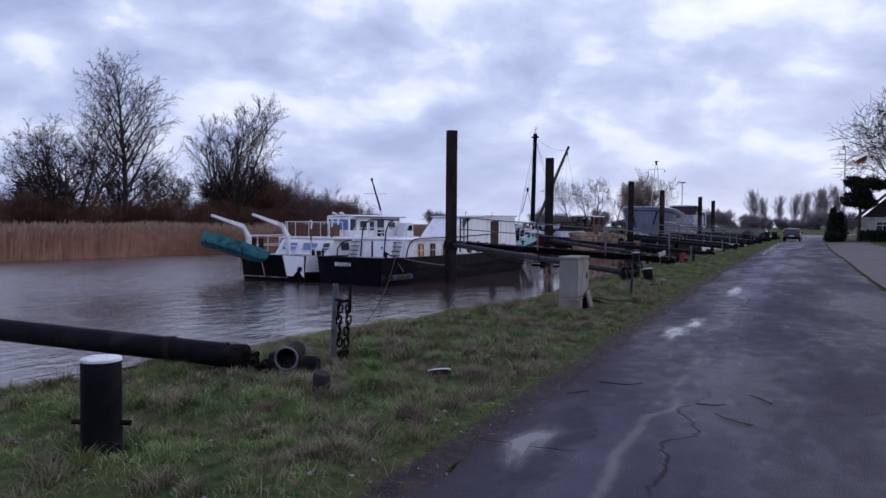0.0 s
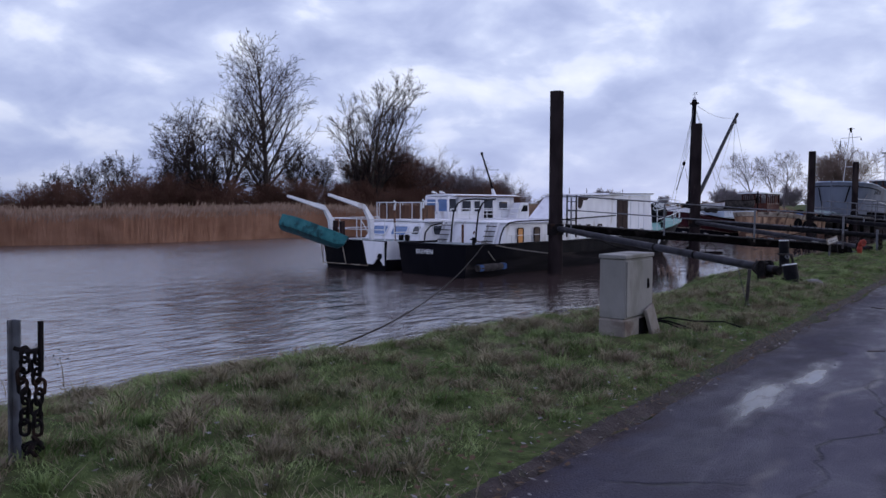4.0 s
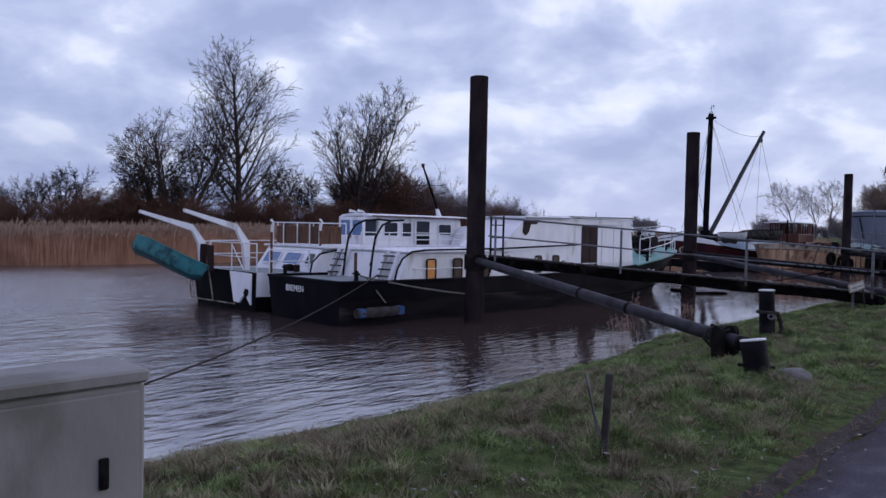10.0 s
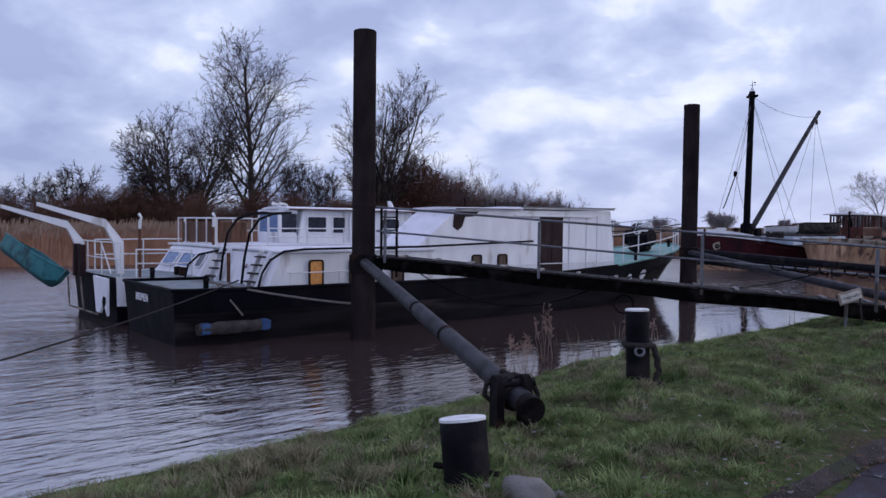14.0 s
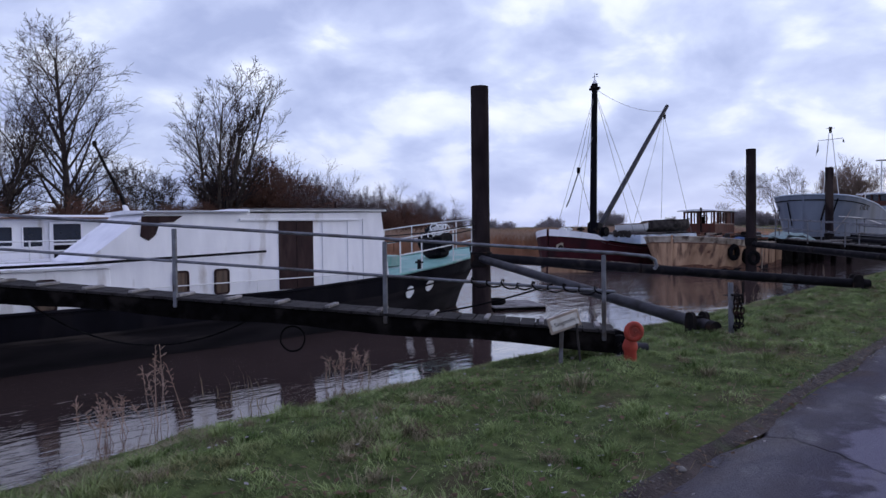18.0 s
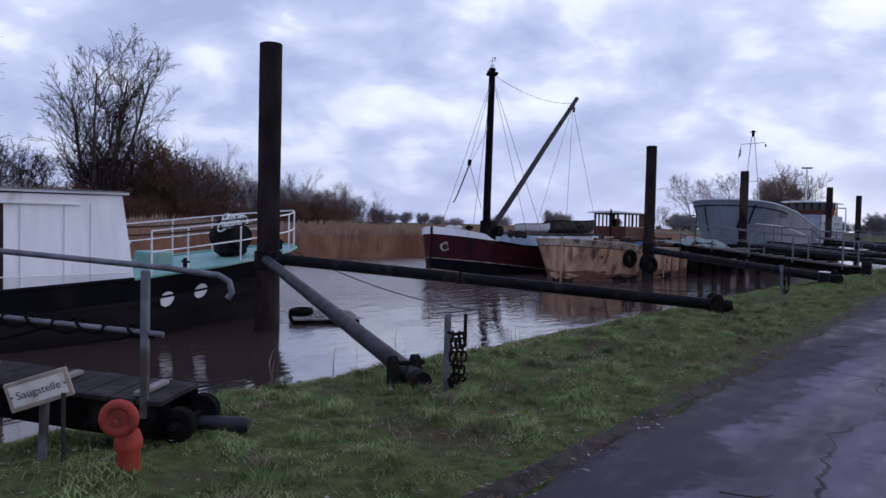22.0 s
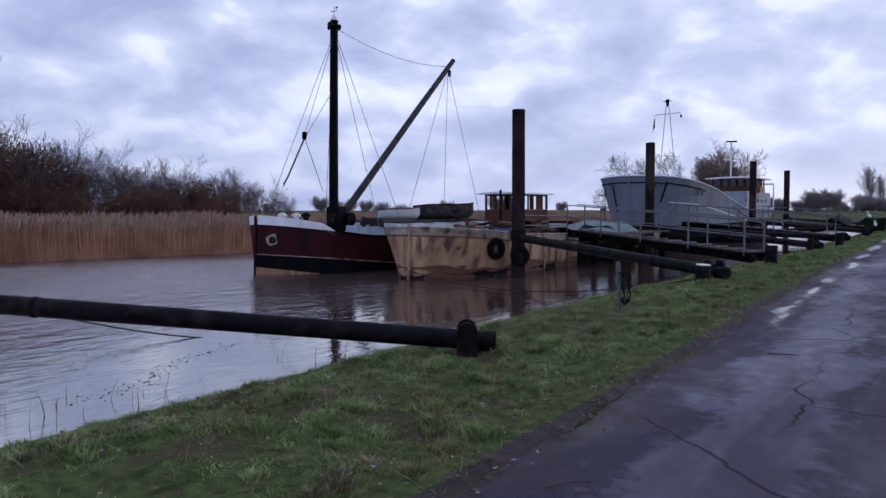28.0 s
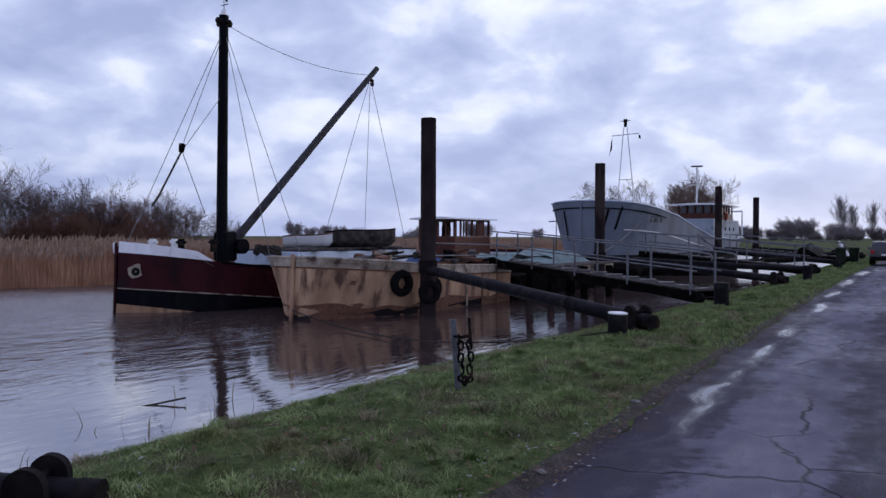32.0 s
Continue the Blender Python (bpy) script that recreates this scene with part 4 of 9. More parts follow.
# withered weeds with pale seed heads at the water's edge
for k, (wx_, wy_, tall) in enumerate(((-8.15, 25.45, 0.55), (-8.35, 26.15, 0.95), (-8.45, 25.75, 0.5), (-8.62, 29.0, 0.55), (-8.6, 29.35, 0.5), (-6.6, 9.2, 0.4), (-7.0, 10.6, 0.35))):
    rr = random.Random(100 + k)
    g = Geo()
    for i in range(7):
        p = Vector((wx_ + rr.gauss(0, 0.10), wy_ + rr.gauss(0, 0.16), WATER - 0.05))
        h = tall * rr.uniform(0.6, 1.05)
        q = p + Vector((rr.gauss(0, 0.08), rr.gauss(0, 0.10), h))
        g.tube([p, p.lerp(q, 0.5) + Vector((rr.gauss(0, 0.02), rr.gauss(0, 0.02), 0)), q], 0.004, 4, False)
        for j in range(12):
            f = rr.uniform(0.55, 1.0)
            o = p.lerp(q, f)
            e_ = o + Vector((rr.gauss(0, 0.035), rr.gauss(0, 0.035), rr.uniform(0.01, 0.06)))
            g.tube([o, e_], 0.005, 3, False)
    weed = part("dry_weed", g, M["plume"])
    tagged(weed, "withered pale weed stalks standing at the water's edge", "weed", "dry weeds")
# thin stems standing in the shallows
y = np.concatenate([rng.normal(c, s, n) for c, s, n in ((27.2, 0.35, 26), (29.2, 0.3, 16), (7, 1.2, 22), (33, 1.5, 8), (39.5, 2.5, 30), (44, 2, 20))])
x = shore(y) - rng.uniform(0.05, 1.6, len(y))
blades("waterside_stems", x, y, rng.uniform(0.12, 0.42, len(y)), 0.012, 0.5, M["straw"], "dry weed stems standing in the shallow water", base=x * 0 + WATER - 0.03)

# dark bits of weed and twigs adrift in a line off the bank
drift = [(-8.7, 39.0), (-8.8, 40.0), (-9.5, 40.7), (-9.9, 41.6), (-10.2, 42.7)]
n = 260
k = rng.uniform(0, len(drift) - 1, n)
x = np.interp(k, np.arange(len(drift)), [q[0] for q in drift]) + rng.normal(0, 0.10, n)
y = np.interp(k, np.arange(len(drift)), [q[1] for q in drift]) + rng.normal(0, 0.10, n)
x[200:], y[200:] = rng.normal(-10.6, 0.7, 60), rng.normal(8.6, 0.6, 60)
blades("floating_weed", x, y, rng.uniform(0.004, 0.018, n), 0.035, 2.2, M["dark_wood"], "dark weed and twigs adrift on the water", base=x * 0 + WATER - 0.005)
n = 5200
y = rng.uniform(-1, 60, n)
x = kerb(y) - rng.exponential(0.5, n) + 0.12
# drifts of leaves lie further up the bank
x[3000:], y[3000:] = [np.concatenate(q) for q in zip(*[(rng.normal(a, 0.5, 220), rng.normal(b, 0.55, 220)) for a, b in ((-3.1, 34.9), (-3.0, 35.8), (-3.6, 31.6), (-4.4, 27.2), (-3.3, 24.4), (-4.9, 38.2), (-3.4, 39.8), (-4.4, 43.6), (-3.2, 9.6), (-3.9, 16.8))])]
a = rng.uniform(0, 6.28, n)
s = rng.uniform(0.015, 0.035, n)
z = np.where(x > kerb(y) + 0.04, 0.105, land(x, y) + 0.045)
d, e2 = np.stack([np.cos(a), np.sin(a), rng.uniform(-0.25, 0.25, n)], -1) * s[:, None], np.stack([-np.sin(a), np.cos(a), rng.uniform(-0.3, 0.3, n)], -1) * s[:, None] * 0.6
p = np.stack([x, y, z], -1)
v = np.stack([p - d, p - e2, p + d, p + e2], 1).reshape(-1, 3)
litter = new("fallen_leaves", big_mesh("fallen_leaves", v, np.arange(4 * n).reshape(-1, 4), M["leaf_litter"]))
tagged(litter, "scattered brown fallen leaves along the road edge", "leaves", kind="stuff")


# crumbs of gravel and mud along the ragged edge of the asphalt
n = 4200
y = rng.uniform(-1.5, 62, n)
x = kerb(y) + rng.normal(0.05, 0.07, n) + 0.08 * lumps(y, y * 0, 0.8)
s = rng.uniform(0.003, 0.009, n) * (1 + 0.8 * (rng.uniform(0, 1, n) > 0.94))
z = np.where(x > kerb(y) + 0.05, 0.088, land(x, y) + 0.012)
corner = np.array([(-1, -1, -0.4), (1, -0.8, -0.4), (0.9, 1, -0.4), (-0.8, 0.9, -0.4), (0.1, 0, 0.8)])
turn_a = rng.uniform(0, 6.28, n)
ca, sa = np.cos(turn_a)[:, None], np.sin(turn_a)[:, None]
cx, cy, cz = corner[None, :, 0], corner[None, :, 1], corner[None, :, 2]
v = np.stack([x[:, None] + (cx * ca - cy * sa) * s[:, None], y[:, None] + (cx * sa + cy * ca) * s[:, None] * 0.8, z[:, None] + cz * s[:, None] * 0.8], -1).reshape(-1, 3)
k = np.arange(n)[:, None] * 5
crumbs = new("gravel_crumbs", big_mesh("gravel_crumbs", v, np.concatenate([k + [0, 1, 4], k + [1, 2, 4], k + [2, 3, 4], k + [3, 0, 4]]), M["gravel"]))
tagged(crumbs, "loose gravel crumbs along the ragged asphalt edge", "gravel", kind="stuff")


def reeds(name, y0, y1, n, deep, tall, crowd):
    y = rng.uniform(y0, y1, n)
    back_off = rng.uniform(0, 1, n) ** crowd * deep
    x = far_shore(y) - back_off + 0.35 * lumps(y, y * 0, 6.0) + 0.15 * lumps(y, y * 0 + 5, 1.5)
    grow = tall(y) * (1 + 0.09 * lumps(x, y, 5.0) + 0.06 * lumps(x, y, 1.6)) * rng.uniform(0.80, 1.08, n)
    a = rng.uniform(-0.7, 0.7, n)
    w = np.stack([np.sin(a) * 0.4, np.cos(a), 0 * a], -1) * rng.uniform(0.008, 0.019, n)[:, None]
    base = np.stack([x, y, x * 0 + WATER - 0.1 + 0.06 * np.minimum(back_off, 5)], -1)
    top = base + np.stack([rng.normal(0.05, 0.10, n), rng.normal(0, 0.13, n), grow], -1)
    mid = base * 0.45 + top * 0.55 + np.stack([rng.normal(0, 0.04, n), rng.normal(0, 0.05, n), 0 * x], -1)
    v = np.stack([base - w * 0.6, base + w * 0.6, mid + w, mid - w, top + w * 0.25, top - w * 0.25], 1).reshape(-1, 3)
    k = np.arange(n)[:, None] * 6
    stems = new(name, big_mesh(name, v, np.concatenate([k + [0, 1, 2, 3], k + [3, 2, 4, 5]]), M["reed"]))
    tagged(stems, "tall golden-brown dead reeds along the far bank", "reeds", kind="stuff")
    pick = np.arange(n)[rng.uniform(0, 1, n) < 0.22]
    t, ww = top[pick], w[pick] * 2.2
    u = np.stack([rng.normal(0.05, 0.05, len(pick)), rng.normal(0.03, 0.07, len(pick)), rng.uniform(0.22, 0.36, len(pick))], -1)
    v = np.stack([t - u * 0.25, t + ww + u * 0.3, t + u, t - ww + u * 0.3], 1).reshape(-1, 3)
    heads = new("reed_plumes", big_mesh("reed_plumes", v, np.arange(len(v)).reshape(-1, 4), M["plume"]))
    tagged(heads, "pale feathery seed heads of the reeds", "reeds", kind="stuff")


tall_of = table_of([(0, 1.74), (22, 1.74), (35, 1.78), (50, 1.74), (70, 1.62), (150, 1.6)])
reeds("reeds", 8, 118, 185000, 5.0, tall_of, 2.1)
reeds("reeds", 55, 165, 45000, 45.0, tall_of, 1.1)


# ---------------------------------------------------------------- trees
def skeleton_of(seed, height, spread, levels, kids, trunk_r, lean=0.0, stems=1, first=0.25, droop=0.0, fine=0.012, up=0.25, sway=0.09, angles=(28, 62), reach=((0.36, 0.60), (0.42, 0.66), (0.42, 0.7)), zig=0.02, taper=0.6, oval=0.0):
    """Segments (a, b, ra, rb, level) of a bare tree."""
    r = random.Random(seed)
    segs = []

    def limb(p, d, length, rad, level):
        steps = 5 if level < 2 else 3
        pts, rads = [p], [rad]
        for i in range(steps):
            wob = Vector((r.gauss(0, 1), r.gauss(0, 1), r.gauss(0, 1))) * (sway + zig * level)
            d = (d + wob + Vector((0, 0, up * 0.35 if level else 0.05)) - Vector((0, 0, droop * level * 0.06))).normalized()
            p = p + d * length / steps
            nr = max(fine * 0.7, rad * (1 - 0.75 * (i + 1) / steps)) if level else rad * (1 - 0.72 * (i + 1) / steps)
            segs.append((pts[-1], p, rads[-1], nr, level))
            pts.append(p)
            rads.append(nr)
        if level >= levels:
            return
        for c in range(kids[level]):
            f = first + (1 - first) * (c + r.random()) / kids[level] if level == 0 else 0.15 + 0.85 * (c + r.random()) / kids[level]
            i = min(steps - 1, int(f * steps))
            q = pts[i].lerp(pts[i + 1], f * steps - i)
            along = (pts[i + 1] - pts[i]).normalized()
            az = 2.4 * c + r.uniform(-0.6, 0.6)
            side = along.orthogonal().normalized()
            side.rotate(Matrix.Rotation(az, 3, along))
            out = radians(r.uniform(*angles)) * spread
            nd = along * math.cos(out) + side * math.sin(out)
            ln = length * r.uniform(*reach[min(level, len(reach) - 1)]) * ((1 + taper / 3 - taper * f) * (1 - oval * (1 - min(1.0, f / 0.5)) ** 1.3) if level == 0 else 1.15 - 0.3 * f)
            limb(q, nd, ln, max(fine, rads[i] * r.uniform(0.38, 0.6)), level + 1)

    for s in range(stems):
        a = 2 * math.pi * s / stems + r.random()
        tilt = lean if stems == 1 else lean * r.uniform(0.5, 1.3)
        limb(Vector((0.25 * math.cos(a) if stems > 1 else 0, 0.25 * math.sin(a) if stems > 1 else 0, -0.1)), Vector((math.cos(a) * tilt, math.sin(a) * tilt, 1)).normalized(),
             height * (0.86 if stems == 1 else r.uniform(0.6, 0.85)), trunk_r, 0)
    return segs


def branch_mesh(name, segs, sides, mat):
    a = np.array([s[0] for s in segs])
    b = np.array([s[1] for s in segs])
    ra, rb = np.array([s[2] for s in segs]), np.array([s[3] for s in segs])
    d = b - a
    d /= np.linalg.norm(d, axis=1)[:, None] + 1e-9
    h = np.where(np.abs(d[:, 2:3]) < 0.9, np.array([[0, 0, 1.0]]), np.array([[1.0, 0, 0]]))
    u = np.cross(d, h)
    u /= np.linalg.norm(u, axis=1)[:, None]
    w = np.cross(u, d)
    ang = 2 * np.pi * np.arange(sides) / sides
    off = u[:, None] * np.cos(ang)[None, :, None] + w[:, None] * np.sin(ang)[None, :, None]
    v = np.concatenate([a[:, None] + off * ra[:, None, None], b[:, None] + off * rb[:, None, None]], 1).reshape(-1, 3)
    k = np.arange(len(segs))[:, None] * 2 * sides
    j = np.arange(sides)
    f = np.stack([k + j, k + (j + 1) % sides, k + sides + (j + 1) % sides, k + sides + j], -1).reshape(-1, 4)
    return big_mesh(name, v, f, mat)


def tree(name, segs, at, label, category, bark, twig, cut=1, group="", turn=0, scale=1.0):
    e = thing(name, (0, 0, 0), label, category, group)
    trunk = [s for s in segs if s[4] <= cut]
    crown = [s for s in segs if s[4] > cut]
    for nm, ss, sides, mt in (("trunk", trunk, 6, bark), ("crown", crown, 3, twig)):
        ob = new(nm, branch_mesh(nm, ss, sides, mt))
        ob.parent = e
    e.matrix_basis = pose(*at, 0, 0, turn) @ Matrix.Diagonal((scale, scale, scale, 1))
    return e


def sown(ob, spots):
    for px, py, turn, s in spots:
        c = copy_thing(ob, pose(px, py, float(land(px, py)) - 0.05, 0, 0, turn))
        c.scale = (s, s, s)


far_z = 0.25
tree("tree", skeleton_of(5, 14.7, 0.95, 4, (26, 9, 5, 3), 0.26, first=0.14, up=0.12, sway=0.018, fine=0.0145, angles=(32, 52), reach=((0.40, 0.50), (0.36, 0.52), (0.34, 0.52), (0.34, 0.55)), zig=0.012, taper=0.92, oval=0.50), (-49.9, 41.2, far_z), "tall bare-branched tree with an open upright crown", "tree", M["bark"], M["twig"], turn=40)
tree("tree", skeleton_of(11, 8.9, 0.95, 4, (11, 7, 6, 3), 0.20, first=0.26, stems=6, lean=0.70, up=0.08, sway=0.04, fine=0.0140, angles=(26, 52), reach=((0.36, 0.52), (0.38, 0.54), (0.36, 0.52), (0.36, 0.55)), zig=0.012, taper=0.3, oval=0.3), (-49.8, 35.9, far_z), "low broad bare tree with a domed dark crown", "tree", M["bark"], M["twig"], turn=10)
tree("tree", skeleton_of(23, 13.4, 0.98, 4, (12, 6, 5, 3), 0.15, first=0.18, stems=7, lean=0.36, up=0.10, sway=0.03, fine=0.0140, angles=(22, 44), reach=((0.26, 0.38), (0.36, 0.52), (0.36, 0.52), (0.36, 0.56)), zig=0.012, taper=0.4, oval=0.3), (-48.3, 51.0, far_z), "bare tree with several upright stems", "tree", M["bark"], M["twig"], turn=280)
thicket = tree("bush", skeleton_of(31, 3.9, 1.0, 3, (10, 8, 6), 0.045, first=0.05, stems=12, lean=0.75, fine=0.010, zig=0.05), (-50.2, 55.6, far_z), "dense reddish-brown leafless bush", "bush", M["bush"], M["bush"], cut=0, group="bushes on the far bank", scale=2.15)
pale_bush = tree("bush", skeleton_of(37, 4.6, 0.8, 3, (9, 7, 5), 0.035, first=0.12, stems=8, lean=0.55, up=0.28, fine=0.0062, zig=0.04), (-50.0, 65.0, far_z), "open greyish-brown leafless bush", "bush", M["pale_twig"], M["pale_twig"], cut=0, group="bushes on the far bank", scale=1.15)
small_tree = tree("tree", skeleton_of(43, 6.0, 0.9, 4, (10, 6, 5, 3), 0.09, first=0.18, stems=2, lean=0.35, up=0.2, fine=0.012, angles=(26, 52), zig=0.03), (-53.0, 30.2, far_z), "small bare tree with a spreading crown", "tree", M["bark"], M["twig"], group="bare trees on the far bank")
sown(small_tree, [(-55, 26.4, 130, 0.72), (-54.5, 28.4, 200, 0.85), (-57, 18, 10, 0.9), (-57, 13, 70, 0.75), (-52.5, 46.2, 30, 1.25), (-51.5, 48.2, 190, 1.15), (-51, 58.8, 90, 1.15), (-50, 61.5, 150, 0.85), (-54, 38.5, 240, 1.0), (-52.5, 34.0, 75, 0.95), (-53.5, 43.5, 310, 1.05), (-52.0, 52.8, 15, 1.1)])
# low dark scrub behind the reeds, one dense clump beside the next
sown(thicket, [(-46.6 + 1.5 * math.sin(2.3 * i) - 0.02 * (i - 18) ** 2 * (i < 18), 15.5 + 2.15 * i, 67 * i, 0.74 + 0.14 * math.sin(1.7 * i) + (0.16 if 6 <= i <= 17 else 0.0)) for i in range(27)])
sown(thicket, [(-50.3, 31.6, 40, 1.05), (-49.5, 33.2, 210, 0.85), (-51.5, 72.0, 80, 1.20), (-50.6, 70.4, 300, 0.85), (-48.5, 58.0, 160, 0.95), (-49, 48.5, 20, 0.9)])
sown(pale_bush, [(-51, 61.5, 100, 1.5), (-52, 67.5, 40, 1.35), (-50, 63.2, 200, 1.25), (-53, 75.5, 20, 1.25), (-54, 79.5, 250, 1.1), (-55, 83.0, 160, 1.0), (-53.5, 77.5, 0, 0.95), (-50.5, 59.5, 300, 1.45), (-52, 70.5, 120, 1.15), (-56, 86.5, 40, 0.7), (-51, 69.0, 330, 1.0), (-49.5, 57.5, 70, 1.5), (-57, 22, 110, 0.8), (-58, 16, 190, 0.75)])

# woods at the horizon, and the clumps behind the ships, haze in their colour
clump_a = tree("tree", skeleton_of(51, 15.5, 0.85, 4, (9, 6, 4, 4), 0.24, first=0.25, stems=1, up=0.34, fine=0.026), (-73, 231, 0.4), "bare tree with spreading limbs far off across the fields", "tree", M["far_wood_hazed"], M["far_wood_hazed"], group="distant trees behind the ships")
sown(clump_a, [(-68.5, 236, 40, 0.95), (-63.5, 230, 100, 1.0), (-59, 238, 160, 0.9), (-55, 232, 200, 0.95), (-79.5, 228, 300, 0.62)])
willow = tree("tree", skeleton_of(57, 16.0, 0.80, 4, (10, 7, 5, 4), 0.32, first=0.08, stems=7, lean=0.42, up=0.32, fine=0.028), (-49, 226, 0.4), "dense round bare willow far off", "tree", M["far_willow"], M["far_willow"], cut=0)
poplar = tree("tree", skeleton_of(61, 23, 0.50, 3, (26, 7, 5), 0.3, first=0.10, up=0.5, fine=0.055), (-42, 560, 0.4), "slender bare poplar in a far row", "tree", M["hedge_twig_hazed"], M["hedge_twig_hazed"], group="row of poplars at the horizon")
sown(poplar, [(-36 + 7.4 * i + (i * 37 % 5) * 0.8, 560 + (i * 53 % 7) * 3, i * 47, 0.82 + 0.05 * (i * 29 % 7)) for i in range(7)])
hedge_tree = tree("tree", skeleton_of(67, 9, 0.9, 3, (10, 8, 6), 0.15, first=0.03, stems=9, lean=0.75, up=0.3, fine=0.035), (-95, 480, 0.4), "bare scrub of a far hedgerow, greyed by haze", "tree", M["hedge_twig_hazed"], M["hedge_twig_hazed"], group="far hedgerow")
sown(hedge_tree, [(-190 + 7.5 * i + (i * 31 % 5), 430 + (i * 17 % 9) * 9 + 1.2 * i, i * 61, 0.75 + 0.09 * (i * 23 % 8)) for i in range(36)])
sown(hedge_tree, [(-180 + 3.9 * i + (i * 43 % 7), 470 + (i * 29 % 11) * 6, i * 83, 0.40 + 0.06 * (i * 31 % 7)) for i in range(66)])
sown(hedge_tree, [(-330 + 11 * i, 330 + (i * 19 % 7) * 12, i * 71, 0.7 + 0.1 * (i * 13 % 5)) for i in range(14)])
# ---------------------------------------------------------------- mooring piles and booms
def pile(x, y, top, r, seed):
    rr = random.Random(seed)
    e = thing("mooring_pile", (x, y, WATER - 1.5), "tall dark weathered steel mooring pile standing in the river", "pile", "row of mooring piles")
    g = Geo()
    zs = [WATER - 1.5, WATER + 0.25, 0.5, 1.6, 2.4, 3.3, 4.2, top - 0.25, top - 0.012, top]
    rad = [r * 1.12, r * 1.10, r * 1.04, r] + [r * (1 + rr.uniform(-0.012, 0.012)) for _ in range(4)] + [r, r * 0.95]
    g.tube([(x, y, z) for z in zs], r, 24, True, rad)
    part("shaft", g, M["pile"], e, smooth=40)
    g = Geo()
    g.tube([(x, y, z) for z in (0.66, 0.67, 1.02, 1.03)], r, 24, True, [r * 1.05, r * 1.22, r * 1.22, r * 1.05])
    part("guide_collar", g, M["dark_steel"], e, smooth=40)
    g = Geo()
    g.tube([(x, y, z) for z in (1.93, 1.935, 1.985, 1.99)], r, 24, True, [r * 1.0, r * 1.035, r * 1.035, r * 1.0])
    part("weld_band", g, M["pile"], e, smooth=40)
    return e


PILES = [(-11.92, 24.92, 5.26, 0.218), (-11.97, 36.48, 5.18, 0.225), (-12.35, 56.56, 5.08, 0.22), (-12.77, 71.0, 5.04, 0.23), (-12.4, 92.4, 5.23, 0.24), (-13.25, 110.8, 5.35, 0.26), (-12.1, 3.0, 5.2, 0.21)]
for i, (x, y, top, r) in enumerate(PILES):
    pile(x, y, top, r, i)


def boom(a, b, r, label, mat, end=True, bands=()):
    """A floating-berth strut: pipe from pile to bank with flange, end ring and shackles."""
    e = thing("mooring_boom", b, label, "boom", "mooring booms")
    a, b = Vector(a), Vector(b)
    d = (b - a).normalized()
    k = 14
    g = Geo()
    g.tube([a.lerp(b, i / k) for i in range(k + 1)], r, 18, True, [r] * (k + 1))
    part("pipe", g, mat, e, smooth=40)
    g = Geo()
    g.tube([b - d * 0.02, b - d * 0.018, b + d * 0.10, b + d * 0.102], r, 18, True, [r, r * 1.06, r * 1.06, r * 0.8])
    part("end_cap", g, M["dark_steel"], e, smooth=40)
    if end:
        q = b - d * 0.22
        flat = Vector((d.x, d.y, 0)).normalized()
        side = flat.cross(Vector((0, 0, 1)))
        foot = -q.z + 0.03
        cheek = [(-r * 1.02, foot), (r * 1.02, foot)] + [(r * 1.02 * math.cos(a), r * 0.95 + r * 1.02 * math.sin(a)) for a in [math.pi * k / 10 for k in range(11)]]
        for k in (-1, 1):
            g = Geo().prism(cheek, q + side * (k * r * 1.22) + side * 0.03, flat, (0, 0, 1), 0.06)
            part("saddle_cheek", g, M["dark_steel"], e, "black round-topped saddle plate", smooth=35)
        part("saddle_pin", Geo().tube([q + Vector((0, 0, r * 1.12)) - side * r * 1.5, q + Vector((0, 0, r * 1.12)) + side * r * 1.5], 0.022, 8), M["dark_steel"], e)
    for f in bands:
        g = Geo()
        q = a.lerp(b, f)
        g.tube([q - d * 0.035, q - d * 0.03, q + d * 0.03, q + d * 0.035], r, 18, True, [r, r * 1.09, r * 1.09, r])
        part("clamp_band", g, M["dark_steel"], e, smooth=40)
    return e


boom((-11.8, 24.85, 0.88), (-3.95, 20.95, 0.27), 0.092, "grey worn steel pipe strut from pile to grass bank", M["pipe_grey"], bands=(0.55, 0.72))
boom((-11.8, 36.30, 0.86), (-4.36, 32.22, 0.20), 0.094, "grey worn steel pipe strut ending on the grass bank", M["pipe_grey"])
boom((-11.75, 36.5, 0.88), (-4.44, 41.46, 0.205), 0.112, "long black pipe boom resting on the grass bank", M["pipe"], bands=(0.42,))
boom((-12.2, 56.45, 0.74), (-4.30, 51.35, 0.27), 0.135, "long grey-brown pipe boom from pile to bank", M["pipe"], bands=(0.4, 0.75))
boom((-12.0, 3.6, 0.62), (-4.50, 5.22, 0.27), 0.125, "thick black pipe boom lying on the bank", M["pipe"], end=False, bands=(0.9,))
stub = thing("boom_shackle", (-4.0, 5.4, 0.1), "black pipe stub with a shackle drum chained to a boom", "shackle")
part("stub_pipe", Geo().tube([(-4.20, 5.42, 0.22), (-3.72, 5.52, 0.20), (-3.68, 5.53, 0.20)], 0.095, 16, True, [0.095, 0.095, 0.075]), M["pipe"], stub, smooth=40)
rows = []
